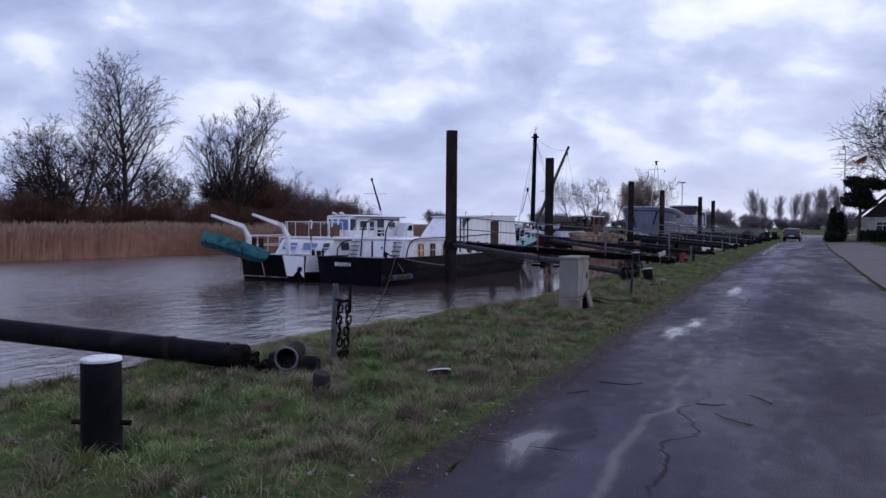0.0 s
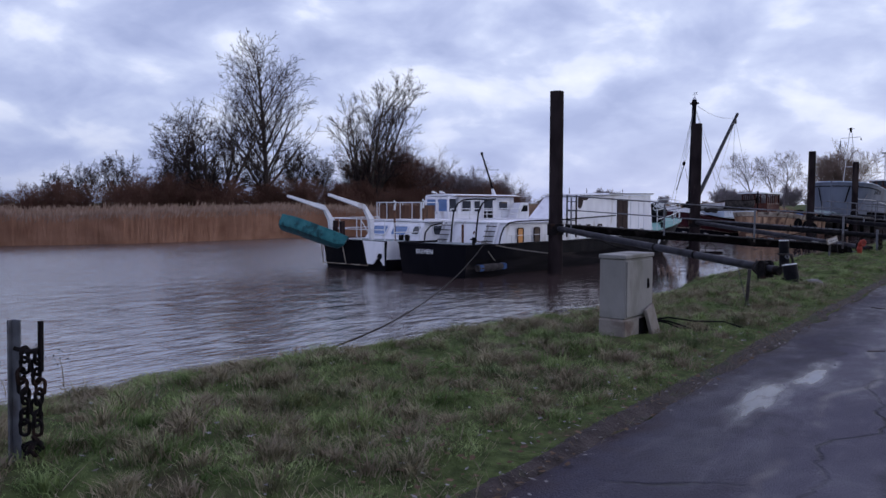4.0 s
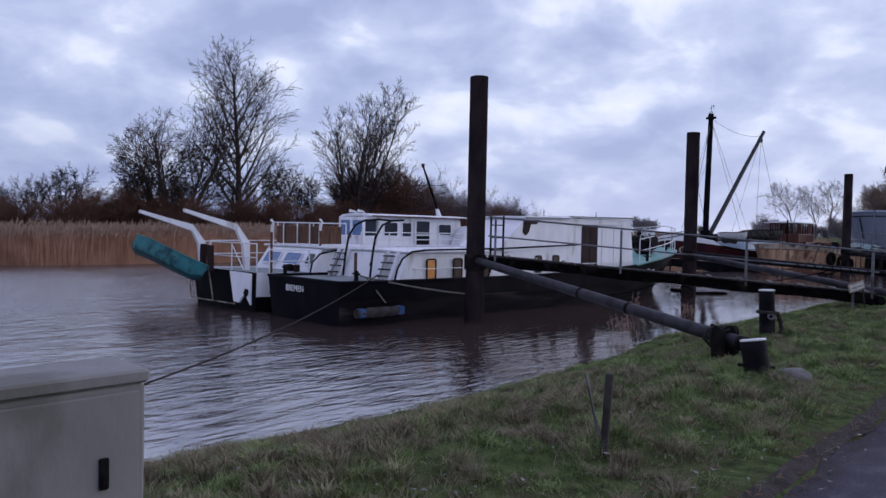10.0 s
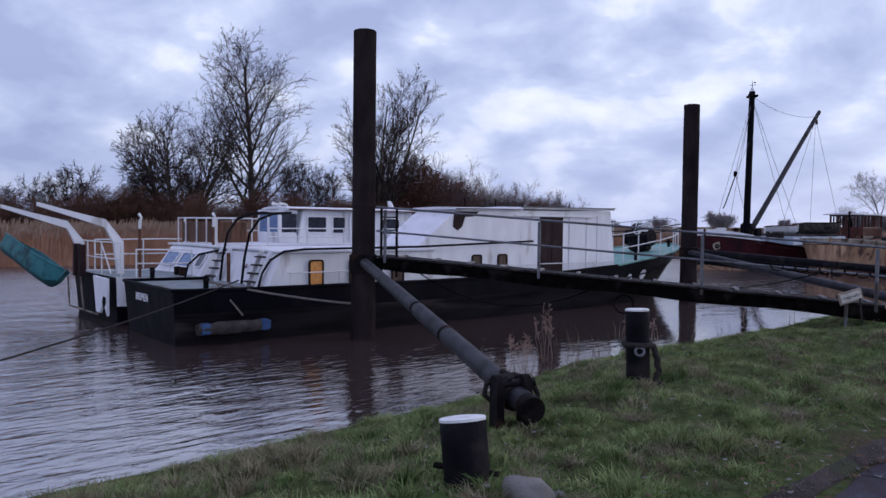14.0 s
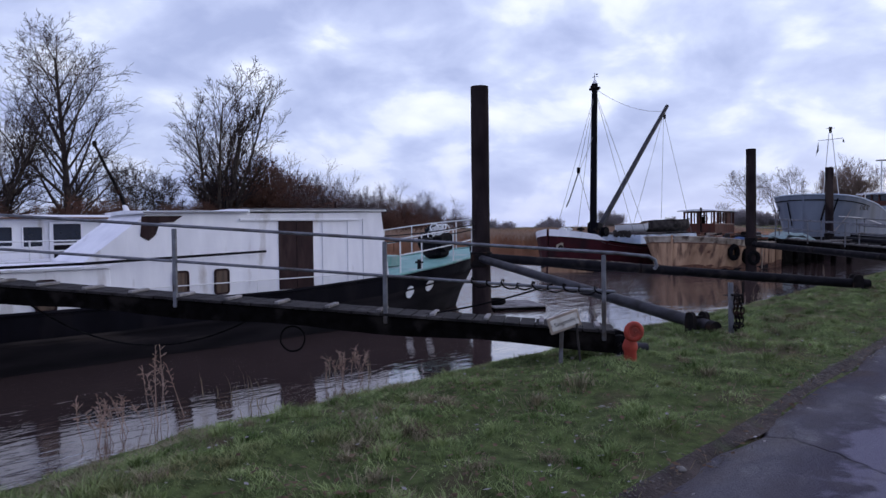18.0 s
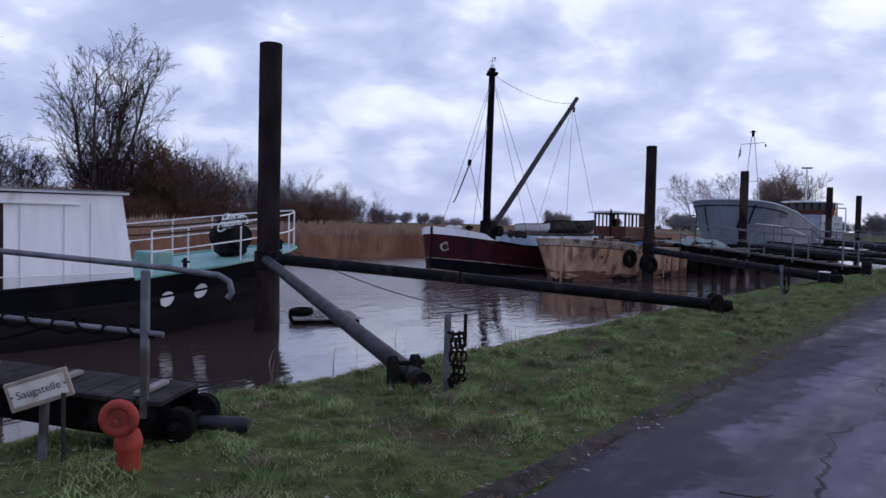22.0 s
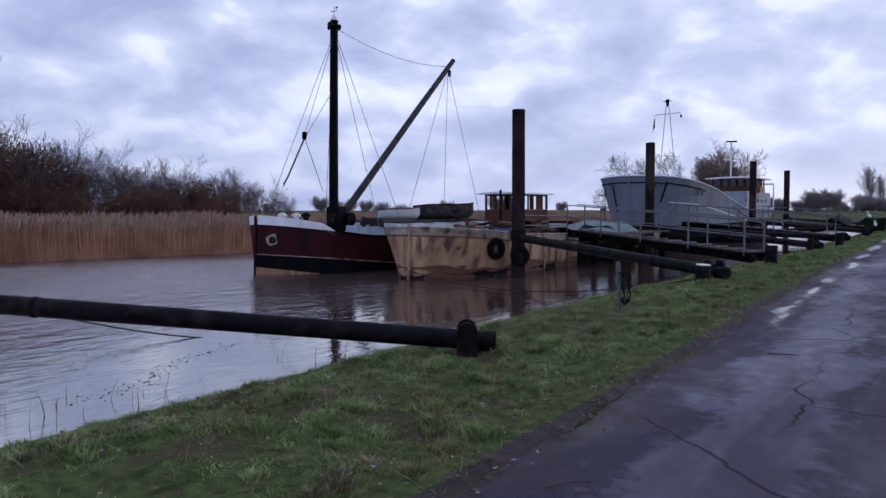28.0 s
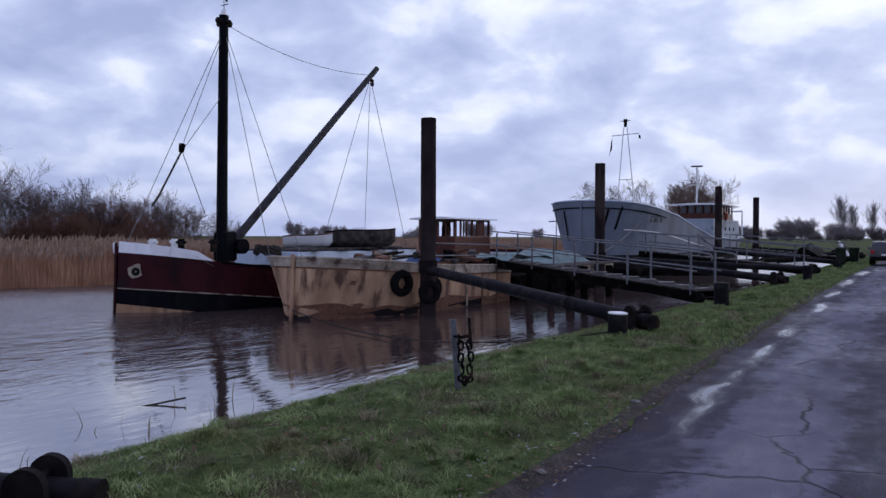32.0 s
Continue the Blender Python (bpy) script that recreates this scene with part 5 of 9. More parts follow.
for k, rr_ in ((0.0, 0.105), (0.30, 0.105), (0.30, 0.088), (0.05, 0.088)):
    c_ = Vector((-4.04, 5.62, 0.31)).lerp(Vector((-3.90, 5.30, 0.30)), k / 0.30)
    ax = (Vector((-3.90, 5.30, 0.30)) - Vector((-4.04, 5.62, 0.31))).normalized()
    u_ = ax.cross(Vector((0, 0, 1))).normalized()
    w_ = u_.cross(ax)
    rows.append([c_ + (u_ * math.cos(2 * math.pi * a / 20) + w_ * math.sin(2 * math.pi * a / 20)) * rr_ for a in range(20)])
part("drum", Geo().rings(rows, True, True), M["pipe"], stub, "hollow black pipe collar", smooth=40)
part("drum_ring", Geo().torus((-3.89, 5.28, 0.29), 0.112, 0.012, (86, 0, 24), 22, 7), M["galv"], stub, "grey steel ring", smooth=60)
rr = random.Random(21)
for i in range(14):
    t = i / 13
    part("chain_link", Geo().torus((-4.55 + 0.40 * t + rr.uniform(-0.03, 0.03), 5.16 + 0.14 * t + rr.uniform(-0.05, 0.05), 0.34 - 0.15 * t + rr.uniform(-0.03, 0.03)), 0.040, 0.014, (rr.uniform(0, 180), rr.uniform(0, 90), rr.uniform(0, 180)), 12, 6, 0.022), M["dark_steel"], stub, smooth=60)
boom((-12.6, 71.1, 0.74), (-4.4, 66.3, 0.27), 0.135, "long dark pipe boom from pile to bank", M["pipe"], bands=(0.5,))
boom((-12.6, 70.9, 0.74), (-4.4, 75.6, 0.27), 0.135, "long dark pipe boom from pile to bank", M["pipe"])
boom((-12.3, 92.2, 0.74), (-4.4, 87.4, 0.27), 0.14, "long dark pipe boom from pile to bank", M["pipe"])
boom((-12.3, 92.5, 0.74), (-4.4, 97.2, 0.27), 0.14, "long dark pipe boom from pile to bank", M["pipe"])
boom((-13.1, 110.6, 0.74), (-4.4, 105.4, 0.27), 0.15, "long dark pipe boom from pile to bank", M["pipe"])


def coil(name, at, r, turns, rad, mat, label, squash=0.25, seed=1):
    rr = random.Random(seed)
    pts = []
    for i in range(turns * 14):
        a = 2 * math.pi * i / 14
        q = r * (1 + rr.uniform(-0.12, 0.12))
        pts.append((at[0] + q * math.cos(a), at[1] + q * math.sin(a), at[2] + rad + rr.uniform(0, squash * r)))
    ob = part(name, Geo().tube(pts, rad, 6), mat)
    return tagged(ob, label, "rope")


# ropes wound round the strut ends
for (cx, cy, cz), s in (((-4.3, 21.1, 0.30), 1), ((-4.75, 51.65, 0.30), 4)):
    rr = random.Random(s)
    pts = []
    for i in range(46):
        a = 2 * math.pi * i / 11
        pts.append((cx + 0.15 * math.sin(a) * 0.45 + rr.uniform(-0.03, 0.03) - 0.10 + i * 0.006, cy + 0.135 * math.sin(a) + rr.uniform(-0.03, 0.03), max(0.14, cz + 0.135 * math.cos(a) + rr.uniform(-0.02, 0.02))))
    tagged(part("rope_winding", Geo().tube(pts, 0.022, 6), M["rope_dark"]), "dark rope wound round the end of a boom", "rope")


# ---------------------------------------------------------------- bollards, posts with chains
def bollard(x, y, h, r, label, lean=(0, 0), pin=0.0, cap=M["white_cap"], collar=False, mat=M["pipe"]):
    z = float(land(x, y)) - 0.12
    e = thing("bollard", (x, y, z), label, "bollard", "bollards on the bank")
    top = Vector((x + lean[0] * h, y + lean[1] * h, z + 0.12 + h))
    base = Vector((x, y, z))
    d = top - base
    g = Geo()
    g.tube([base + d * t for t in (0, 0.4, 0.8, 0.985, 1.0)], r, 24, True, [r * 1.02, r, r, r, r * 0.96])
    part("body", g, mat, e, smooth=40)
    g = Geo()
    g.tube([top - d.normalized() * 0.004, top + d.normalized() * 0.012, top + d.normalized() * 0.018], r, 24, True, [r * 1.01, r * 1.01, r * 0.92])
    part("cap", g, cap, e, "white-painted top plate", smooth=40)
    if pin:
        q = base + d * 0.45
        for s in (-1, 1):
            g = Geo()
            w = Vector((0.82, 0.57, -0.05)) * s
            g.tube([q + w * r * 0.9, q + w * (r + pin)], 0.018, 8)
            part("pin", g, M["dark_steel"], e)
    if collar:
        q = base + d * 0.60
        g = Geo()
        g.torus(q, r * 1.12, 0.028, (0, 0, 0), 24, 8)
        part("rope_collar", g, M["rope_dark"], e)
        g = Geo()
        g.torus(q + Vector((0.10, -0.11, -0.05)), 0.04, 0.013, (70, 0, 40), 16, 6)
        part("ring", g, M["galv"], e)
        g = Geo()
        rr = random.Random(5)
        g.tube([q + Vector((0.12 + 0.012 * i, 0.06, -0.05 * i)) + Vector((rr.uniform(-0.02, 0.02),) * 3) for i in range(9)], 0.03, 7)
        g.tube([q + Vector((0.17, 0.06, -0.30)), q + Vector((0.25, 0.0, -0.42)), q + Vector((0.42, 0.1, -0.46))], 0.016, 7)
        part("rope_tail", g, M["rope_dark"], e)
    return e


bollard(-3.35, 2.72, 0.64, 0.128, "thick black steel bollard with a white-painted top", pin=0.06)
bollard(-3.25, 19.72, 0.38, 0.135, "short black leaning bollard with a white-painted top", lean=(-0.25, 0.05), pin=0.06)
bollard(-4.33, 22.91, 0.68, 0.112, "black steel bollard wrapped with dark rope", lean=(-0.06, 0.02), collar=True)
bollard(-4.42, 50.12, 0.36, 0.15, "short black bollard with a pale top beside a boom", lean=(0.05, 0))
bollard(-4.40, 57.1, 0.55, 0.17, "black square-shouldered bollard on the bank", cap=M["pipe"])
bollard(-4.1, 69.8, 0.5, 0.16, "black bollard on the farther bank", cap=M["pipe"])
bollard(-4.1, 82.0, 0.5, 0.16, "black bollard on the farther bank", cap=M["pipe"])


def chain_post(x, y, h, lean, turn, strands, label, hook=True):
    z = float(land(x, y))
    e = thing("chain_post", (x, y, z), label, "post", "posts with chains")
    m = pose(x, y, z, lean[0], lean[1], turn)
    g = Geo()
    for s, w in (((0.012, 0.07), 0.0), ((0.06, 0.012), 0.029)):
        g.box((w, 0, h / 2 - 0.1), (s[0], s[1], h + 0.2), (0, 0, 0), 0.003)
    g.v = [tuple(m @ Vector(p)) for p in g.v]
    part("angle_post", g, M["galv"], e, "grey angle-iron post")
    if hook:
        g = Geo().tube([(0.19, 0, h - 0.30), (0.19, 0, h)], 0.016, 8)
        g.tube([(0.02, 0, h - 0.17), (0.10, 0, h - 0.19), (0.20, 0, h - 0.17)], 0.016, 8)
        g.v = [tuple(m @ Vector(p)) for p in g.v]
        part("hook", g, M["dark_steel"], e, smooth=40)
    rr = random.Random(int(y))
    for k in range(strands):
        x0 = 0.075 + 0.095 * k / max(1, strands - 1)
        drop = (h - 0.30) * (1.0 - 0.10 * rr.random())
        c = part("chain", Geo().tube([m @ Vector((x0, 0, h - 0.17)), m @ Vector((x0, 0, h - 0.20))], 0.014, 6), M["dark_steel"], e, "rusty black iron chain")
        n = int(drop / 0.062)
        for i in range(n):
            g = Geo()
            f = i / n
            sway = 0.010 * math.sin(i * 2.1 + k) + (0.5 * (0.12 - x0) * max(0.0, f - 0.6))
            g.torus((x0 + sway, 0.012 * math.cos(i * 1.3 + 2 * k), h - 0.21 - 0.062 * i), 0.027, 0.0115, (90, 0, 12 if i % 2 else 84), 12, 6, 0.020)
            g.v = [tuple(m @ Vector(p)) for p in g.v]
            part("link", g, M["dark_steel"], c, smooth=60)
    g = Geo()
    for i in range(5):
        g.torus((0.12 + rr.uniform(-0.06, 0.06), rr.uniform(-0.04, 0.04), 0.08 + rr.uniform(0, 0.05)), 0.027, 0.0115, (rr.uniform(0, 180), rr.uniform(0, 90), rr.uniform(0, 180)), 12, 6, 0.020)
    g.v = [tuple(m @ Vector(p)) for p in g.v]
    part("loose_chain", g, M["dark_steel"], e, smooth=60)
    return e


chain_post(-3.92, 6.08, 0.86, (0, 1.5), 32, 2, "grey angle-iron post with a hanging iron chain")
chain_post(-4.14, 32.33, 0.72, (-2, 0), 40, 3, "grey steel post with dark chain beside a strut")
chain_post(-4.38, 45.36, 0.72, (3, -5), 35, 2, "leaning grey post with a rusty chain")

# low posts, stump, stone
g = Geo().box((-2.90, 16.0, 0.36), (0.05, 0.045, 0.66), (2, 3, 20), 0.006)
tagged(part("marker_post", g, M["old_wood"]), "thin weathered wooden marker post in the grass", "post")
g = Geo().box((-2.97, 15.93, 0.47), (0.012, 0.035, 0.42), (-4, -14, 20), 0.002)
tagged(part("marker_stake", g, M["galv"]), "thin pale metal stake leaning beside the post", "stake")
sz = float(land(-3.0, 4.67))
g = Geo().tube([(-3.0, 4.67, sz - 0.1), (-3.0, 4.67, sz + 0.16), (-2.995, 4.67, sz + 0.18)], 0.07, 12, True, [0.084, 0.076, 0.068], 0.12)
tagged(part("post_stump", g, M["dark_plank"]), "short rotten dark wooden post stump", "stump")
stub = thing("bollard_stub", (-2.67, 6.16, 0.0), "short dark leaning pipe stub with white top in grass", "bollard")
tip = pose(-2.64, 6.24, 0.02, -13, -12, 0)
part("stub", Geo().tube([tip @ Vector((0, 0, z)) for z in (-0.10, 0.0, 0.095, 0.105)], 0.1, 24, True, [0.128, 0.128, 0.128, 0.121]), M["pipe"], stub, smooth=40)
part("cap", Geo().tube([tip @ Vector((0, 0, z)) for z in (0.106, 0.116, 0.122)], 0.1, 24, True, [0.124, 0.121, 0.100]), M["white_cap"], stub, "white painted top", smooth=40)


def stone(x, y, s, seed, label):
    rr = random.Random(seed)
    bm = bmesh.new()
    bmesh.ops.create_icosphere(bm, subdivisions=2, radius=1)
    for v in bm.verts:
        k = 1 + 0.25 * noise.noise(v.co * 1.3 + Vector((seed, 0, 0)))
        v.co = Vector((v.co.x * s[0] * k, v.co.y * s[1] * k, v.co.z * s[2] * k)) + Vector((x, y, float(land(x, y)) + s[2] * 0.35))
    me = bpy.data.meshes.new("stone")
    bm.to_mesh(me)
    bm.free()
    me.materials.append(M["concrete"])
    me.shade_smooth()
    return tagged(new("stone", me), label, "stone")


stone(-2.93, 19.85, (0.19, 0.12, 0.085), 3, "flat pale boulder at the foot of a bollard")
stone(-2.85, 20.02, (0.04, 0.035, 0.022), 4, "small pale stone in the grass")
for i, (sx, sy) in enumerate(((-2.2, 26.4), (-2.6, 43.6), (-2.75, 46.0), (-2.35, 39.4), (-2.0, 24.0), (-6.9, 33.9), (-7.0, 34.3), (-2.5, 36.8), (-1.75, 14.2))):
    stone(sx, sy, (0.035 + 0.01 * (i % 3), 0.03, 0.022), 10 + i, "small pale stone at the road edge" if sx > -4 else "pale stone at the water's edge")


# molehills and bare earth
def mound(x, y, r, h, seed):
    k, n = 9, 18
    rows = []
    for i in range(k):
        t = i / (k - 1)
        rows.append([(x + r * t * math.cos(2 * math.pi * j / n) * (1 + 0.15 * math.sin(3 * j + seed)), y + r * t * math.sin(2 * math.pi * j / n),
                      float(land(x, y)) + 0.0 + h * (1 - t * t) - 0.03 * t + 0.02 * math.sin(5.1 * j + 3 * i + seed)) for j in range(n)])
    return tagged(part("molehill", Geo().rings(rows, True, False), M["soil"], smooth=80), "small dark molehill in the grass", "molehill", "molehills")


for i, (mx, my, mr) in enumerate(((-4.35, 42.3, 0.22), (-5.3, 38.6, 0.16), (-5.0, 26.6, 0.15), (-5.9, 28.2, 0.18), (-4.9, 34.3, 0.14))):
    mound(mx, my, mr, 0.08, i)

# ---------------------------------------------------------------- cable cabinet
cab = thing("cable_cabinet", (-3.14, 12.45, 0.02), "beige-grey plastic cable distribution cabinet on a concrete-coloured plinth", "cabinet")
CX, CY = -3.14, 12.47
part("plinth", Geo().box((CX, CY, 0.16), (0.33, 0.74, 0.40), (0, 0, 0), 0.02), M["plinth"], cab, "pinkish-brown stained plinth")
# flat dark plate stands in for the shade inside the open plinth
part("cable_opening", Geo().box((CX + 0.167, CY + 0.16, 0.19), (0.008, 0.32, 0.30), (0, 0, 0), 0.002), M["rubber"], cab, "dark plate for the shade inside the cable opening")
part("body", Geo().box((CX, CY, 0.705), (0.32, 0.72, 0.69), (0, 0, 0), 0.012), M["cabinet"], cab)
part("lid", Geo().box((CX, CY, 1.075), (0.345, 0.745, 0.05), (0, 0, 0), 0.009), M["cabinet"], cab, "overhanging weathered lid")
door = part("door", Geo().box((CX + 0.166, CY, 0.705), (0.016, 0.66, 0.64), (0, 0, 0), 0.005), M["cabinet"], cab)
g = Geo().box((CX + 0.180, CY + 0.20, 0.74), (0.014, 0.035, 0.115), (0, 0, 0), 0.004).box((CX + 0.186, CY + 0.20, 0.72), (0.016, 0.018, 0.05), (0, 0, 0), 0.003)
part("latch", g, M["dark_steel"], door, "black latch handle")
slab = part("loose_cover", Geo().box((CX + 0.235, CY + 0.22, 0.255), (0.045, 0.25, 0.44), (13, -10, 4), 0.008), M["plinth"])
tagged(slab, "loose brown cover board leaning against the cabinet foot", "cover board")
g = Geo()
for bend, far in ((0.02, 1.15), (-0.07, 0.85), (-0.12, 0.7)):
    g.tube([(CX + 0.17, CY + 0.36, 0.28), (CX + 0.30, CY + 0.50, 0.30 + bend * 0.5), (CX + 0.50, CY + 0.62 + far * 0.2, 0.22 + bend), (CX + 0.74, CY + 0.60 + far * 0.5, 0.20 + bend), (CX + 0.95, CY + 0.55 + far * 0.8, 0.10)], 0.011, 6, True)
tagged(part("cable", g, M["rubber"], smooth=60), "black cables running from the cabinet into the grass", "cable")

# twigs lying on the lane
rr = random.Random(31)
for tx, ty, turn_, ln in ((-0.86, 6.7, 70, 0.42), (-1.12, 6.15, 20, 0.35), (0.42, 6.6, -40, 0.34), (0.28, 5.75, -50, 0.40), (0.05, 6.2, 65, 0.25), (-0.7, 13.5, 30, 0.3), (-1.3, 17.2, 80, 0.3), (-1.5, 24.5, 10, 0.35), (-1.2, 31.5, 60, 0.3), (-1.9, 38.2, 40, 0.28), (-1.6, 43.0, 75, 0.3)):
    d_ = Vector((math.sin(radians(turn_)), math.cos(radians(turn_)), 0)) * ln / 2
    w_ = Vector((-d_.y, d_.x, 0)) * rr.uniform(-0.5, 0.5)
    o_ = Vector((tx, ty, 0.108))
    tw = part("twig", Geo().tube([o_ - d_, o_ - d_ * 0.3 + w_ * 0.7, o_ + d_ * 0.35 + w_, o_ + d_], 0.006, 5, True, [0.007, 0.006, 0.005, 0.003]), M["bark"])
    tagged(tw, "thin dark fallen twig on the asphalt", "twig", "twigs on the lane")

# ---------------------------------------------------------------- fire water sign and riser
sign = thing("sign", (-4.78, 29.05, 0.1), "small tilted wooden sign on a steel post beside the gangway", "sign")
part("post", Geo().box((-4.80, 29.06, 0.30), (0.045, 0.045, 0.62), (0, 2, 35), 0.004), M["galv"], sign)
sm = pose(-4.72, 29.00, 0.58, 90, -17, 52)
g = Geo().box((0, 0, 0), (0.37, 0.185, 0.03), (0, 0, 0), 0.005)
g.v = [tuple(sm @ Vector(p)) for p in g.v]
board = part("board", g, M["sign_board"], sign)
g = Geo().box((0, 0, 0.0175), (0.32, 0.130, 0.006))
g.v = [tuple(sm @ Vector(p)) for p in g.v]
part("face", g, M["sign_face"], board)
c = bpy.data.curves.new("lettering", "FONT")
c.body, c.size, c.extrude, c.align_x, c.align_y = "Saugstelle", 0.066, 0.001, "CENTER", "CENTER"
c.materials.append(M["ink"])
ob = new("lettering", c)
ob.parent = board
ob.matrix_parent_inverse = home(board).inverted()
ob.matrix_basis = sm @ pose(0, 0, 0.0225)
for s in (-0.155, 0.155):
    g = Geo().tube([(s, 0.0, 0.016), (s, 0.0, 0.024)], 0.008, 8)
    g.v = [tuple(sm @ Vector(p)) for p in g.v]
    part("screw", g, M["galv"], board)
g = Geo().tube([(-4.62, 29.10, 0.56), (-4.60, 29.09, 0.4), (-4.57, 29.08, 0.2), (-4.55, 29.06, 0.07)], 0.014, 7)
tagged(part("cable_tail", g, M["rope_dark"]), "dark cable hanging behind the sign", "cable")

hyd = thing("hydrant", (-4.02, 29.2, 0.1), "red-painted fire water riser with a round capped outlet", "hydrant")
g = Geo().tube([(-4.02, 29.2, z) for z in (0.0, 0.12, 0.30, 0.32, 0.36, 0.42)], 0.05, 18, True, [0.074, 0.070, 0.067, 0.080, 0.080, 0.06])
g.tube([(-4.02, 29.2, 0.40), (-4.01, 29.18, 0.50), (-3.97, 29.14, 0.53), (-3.93, 29.10, 0.53)], 0.05, 16)
part("riser", g, M["red_paint"], hyd, smooth=45)
g = Geo().torus((-3.915, 29.085, 0.53), 0.078, 0.032, (90, 0, 48), 24, 10)
part("outlet_rim", g, M["red_paint"], hyd, smooth=60)
g = Geo().tube([(-3.935, 29.105, 0.53), (-3.90, 29.07, 0.53)], 0.055, 18)
part("outlet_cap", g, M["red_paint"], hyd, smooth=45)
g = Geo()
for a in range(3):
    g.tube([(-3.905 + 0.05 * math.cos(a * 2.1) * 0.7, 29.075 - 0.05 * math.cos(a * 2.1) * 0.7, 0.53 + 0.05 * math.sin(a * 2.1)), (-3.89 + 0.05 * math.cos(a * 2.1) * 0.7, 29.06 - 0.05 * math.cos(a * 2.1) * 0.7, 0.53 + 0.05 * math.sin(a * 2.1))], 0.012, 8)
part("cap_lugs", g, M["red_paint"], hyd)


# ---------------------------------------------------------------- gangways
def gangway(a, b, width, posts, label, boards, rail_h=0.9, both=False, mat_rail=M["galv"], deep=0.26, beyond=False):
    """From a to b: two bearers, planks, tread cleats and a rail. a and b lie on the rail side of the deck."""
    e = thing("gangway", b, label, "gangway", "gangways")
    a, b = Vector(a), Vector(b)
    d = (b - a).normalized()
    n = Vector((d.y, -d.x, 0)).normalized()
    if (n.y > 0) != beyond:
        n = -n
    up = n.cross(d)
    if up.z < 0:
        up = -up
    turn = (math.degrees(math.asin(d.z)), 0, math.degrees(math.atan2(-d.x, d.y)))
    L = (b - a).length
    for s in (0.06, width - 0.06):
        g = Geo()
        rr = random.Random(3)
        rows = []
        for i in range(17):
            q = a + d * (L * i / 16) + n * s - Vector((0, 0, 0.04))
            hh = deep + 0.02 * math.sin(i * 1.3)
            rows.append([q + n * 0.06 - up * 0.02, q + n * 0.065 - up * hh, q - n * 0.065 - up * hh, q - n * 0.06 - up * 0.02])
        g.rings(rows)
        part("bearer", g, M["dark_wood"], e)
    for i in range(boards):
        t = (i + 0.5) / boards
        q = a + d * L * t + n * width / 2 - up * 0.03
        jig = random.Random(i).uniform(-0.015, 0.015)
        g = Geo().box((0, 0, 0), (width + 0.04 + jig, L / boards - 0.012, 0.035), (0, 0, 0), 0.004)
        m = Matrix.Translation(q + n * jig) @ Euler([radians(t2) for t2 in turn]).to_matrix().to_4x4()
        g.v = [tuple(m @ Vector(p)) for p in g.v]
        part("deck_board", g, M["dark_plank"], e)
    k = int(L / 0.62)
    for i in range(k):
        q = a + d * (L * (i + 0.7) / k) + n * (width * 0.42) + up * 0.008
        g = Geo().box((0, 0, 0), (width * 0.72, 0.06, 0.035), (0, 0, 0), 0.006)
        m = Matrix.Translation(q) @ Euler([radians(t2) for t2 in turn]).to_matrix().to_4x4()
        g.v = [tuple(m @ Vector(p)) for p in g.v]
        part("tread_cleat", g, M["pale_plank"], e, "pale grey wooden tread cleat")
    for off in ((0.0, width) if both else (0.0,)):
        for t in posts:
            q = a + d * L * t + n * off
            g = Geo().box(q + Vector((0, 0, rail_h / 2 - 0.09)), (0.05, 0.05, rail_h + 0.1), (0, 0, turn[2]), 0.006)
            part("rail_post", g, mat_rail, e)
        for hgt, rad in ((rail_h, 0.021), (rail_h * 0.5, 0.019)):
            p0, p1 = a + n * off + Vector((0, 0, hgt)), b + n * off + Vector((0, 0, hgt - 0.01))
            pts = [p0.lerp(p1, i / 8) for i in range(9)]
            if hgt == rail_h:
                pts += [p1 + d * 0.38 - Vector((0, 0, 0.015)), p1 + d * 0.45 - Vector((0, 0, 0.05)), p1 + d * 0.47 - Vector((0, 0, 0.12)), p1 + d * 0.44 - Vector((0, 0, 0.16))]
            part("hand_rail" if hgt == rail_h else "knee_rail", Geo().tube(pts, rad, 10), mat_rail, e, smooth=50)
    for off in (0.10, width - 0.06):
        q = b + d * 0.06 + n * off - Vector((0, 0, 0.19))
        w = part("end_wheel", Geo().tube([q - n * 0.05, q - n * 0.045, q + n * 0.045, q + n * 0.05], 0.12, 20, True, [0.105, 0.12, 0.12, 0.105]), M["rubber"], e, "black rubber wheel", smooth=40)
        part("hub", Geo().tube([q - n * 0.07, q + n * 0.07], 0.035, 10), M["dark_steel"], w)
    q = b + d * 0.06 - Vector((0, 0, 0.19))
    part("axle", Geo().tube([q, q + n * width], 0.022, 8), M["dark_steel"], e)
    return e


gangway((-11.58, 24.98, 1.03), (-4.46, 29.68, 0.44), 0.58, (0.02, 0.36, 0.68, 0.985), "long wooden gangway with steel hand rail from bank to barge", 46, deep=0.22, beyond=True)
gangway((-12.9, 62.6, 0.95), (-4.75, 58.6, 0.40), 0.9, (0.05, 0.27, 0.5, 0.74, 0.98), "wooden gangway with double steel rails to the moored ships", 34, 0.95, True, deep=0.26)
gangway((-12.9, 78.6, 1.0), (-4.75, 76.0, 0.42), 0.9, (0.05, 0.35, 0.65, 0.97), "dark wooden gangway to the grey ship", 20, 0.95, True, deep=0.28)
gangway((-12.9, 99.0, 1.0), (-4.75, 96.0, 0.42), 0.9, (0.05, 0.35, 0.65, 0.97), "dark wooden gangway at the far berth", 14, 0.95, True, deep=0.42)
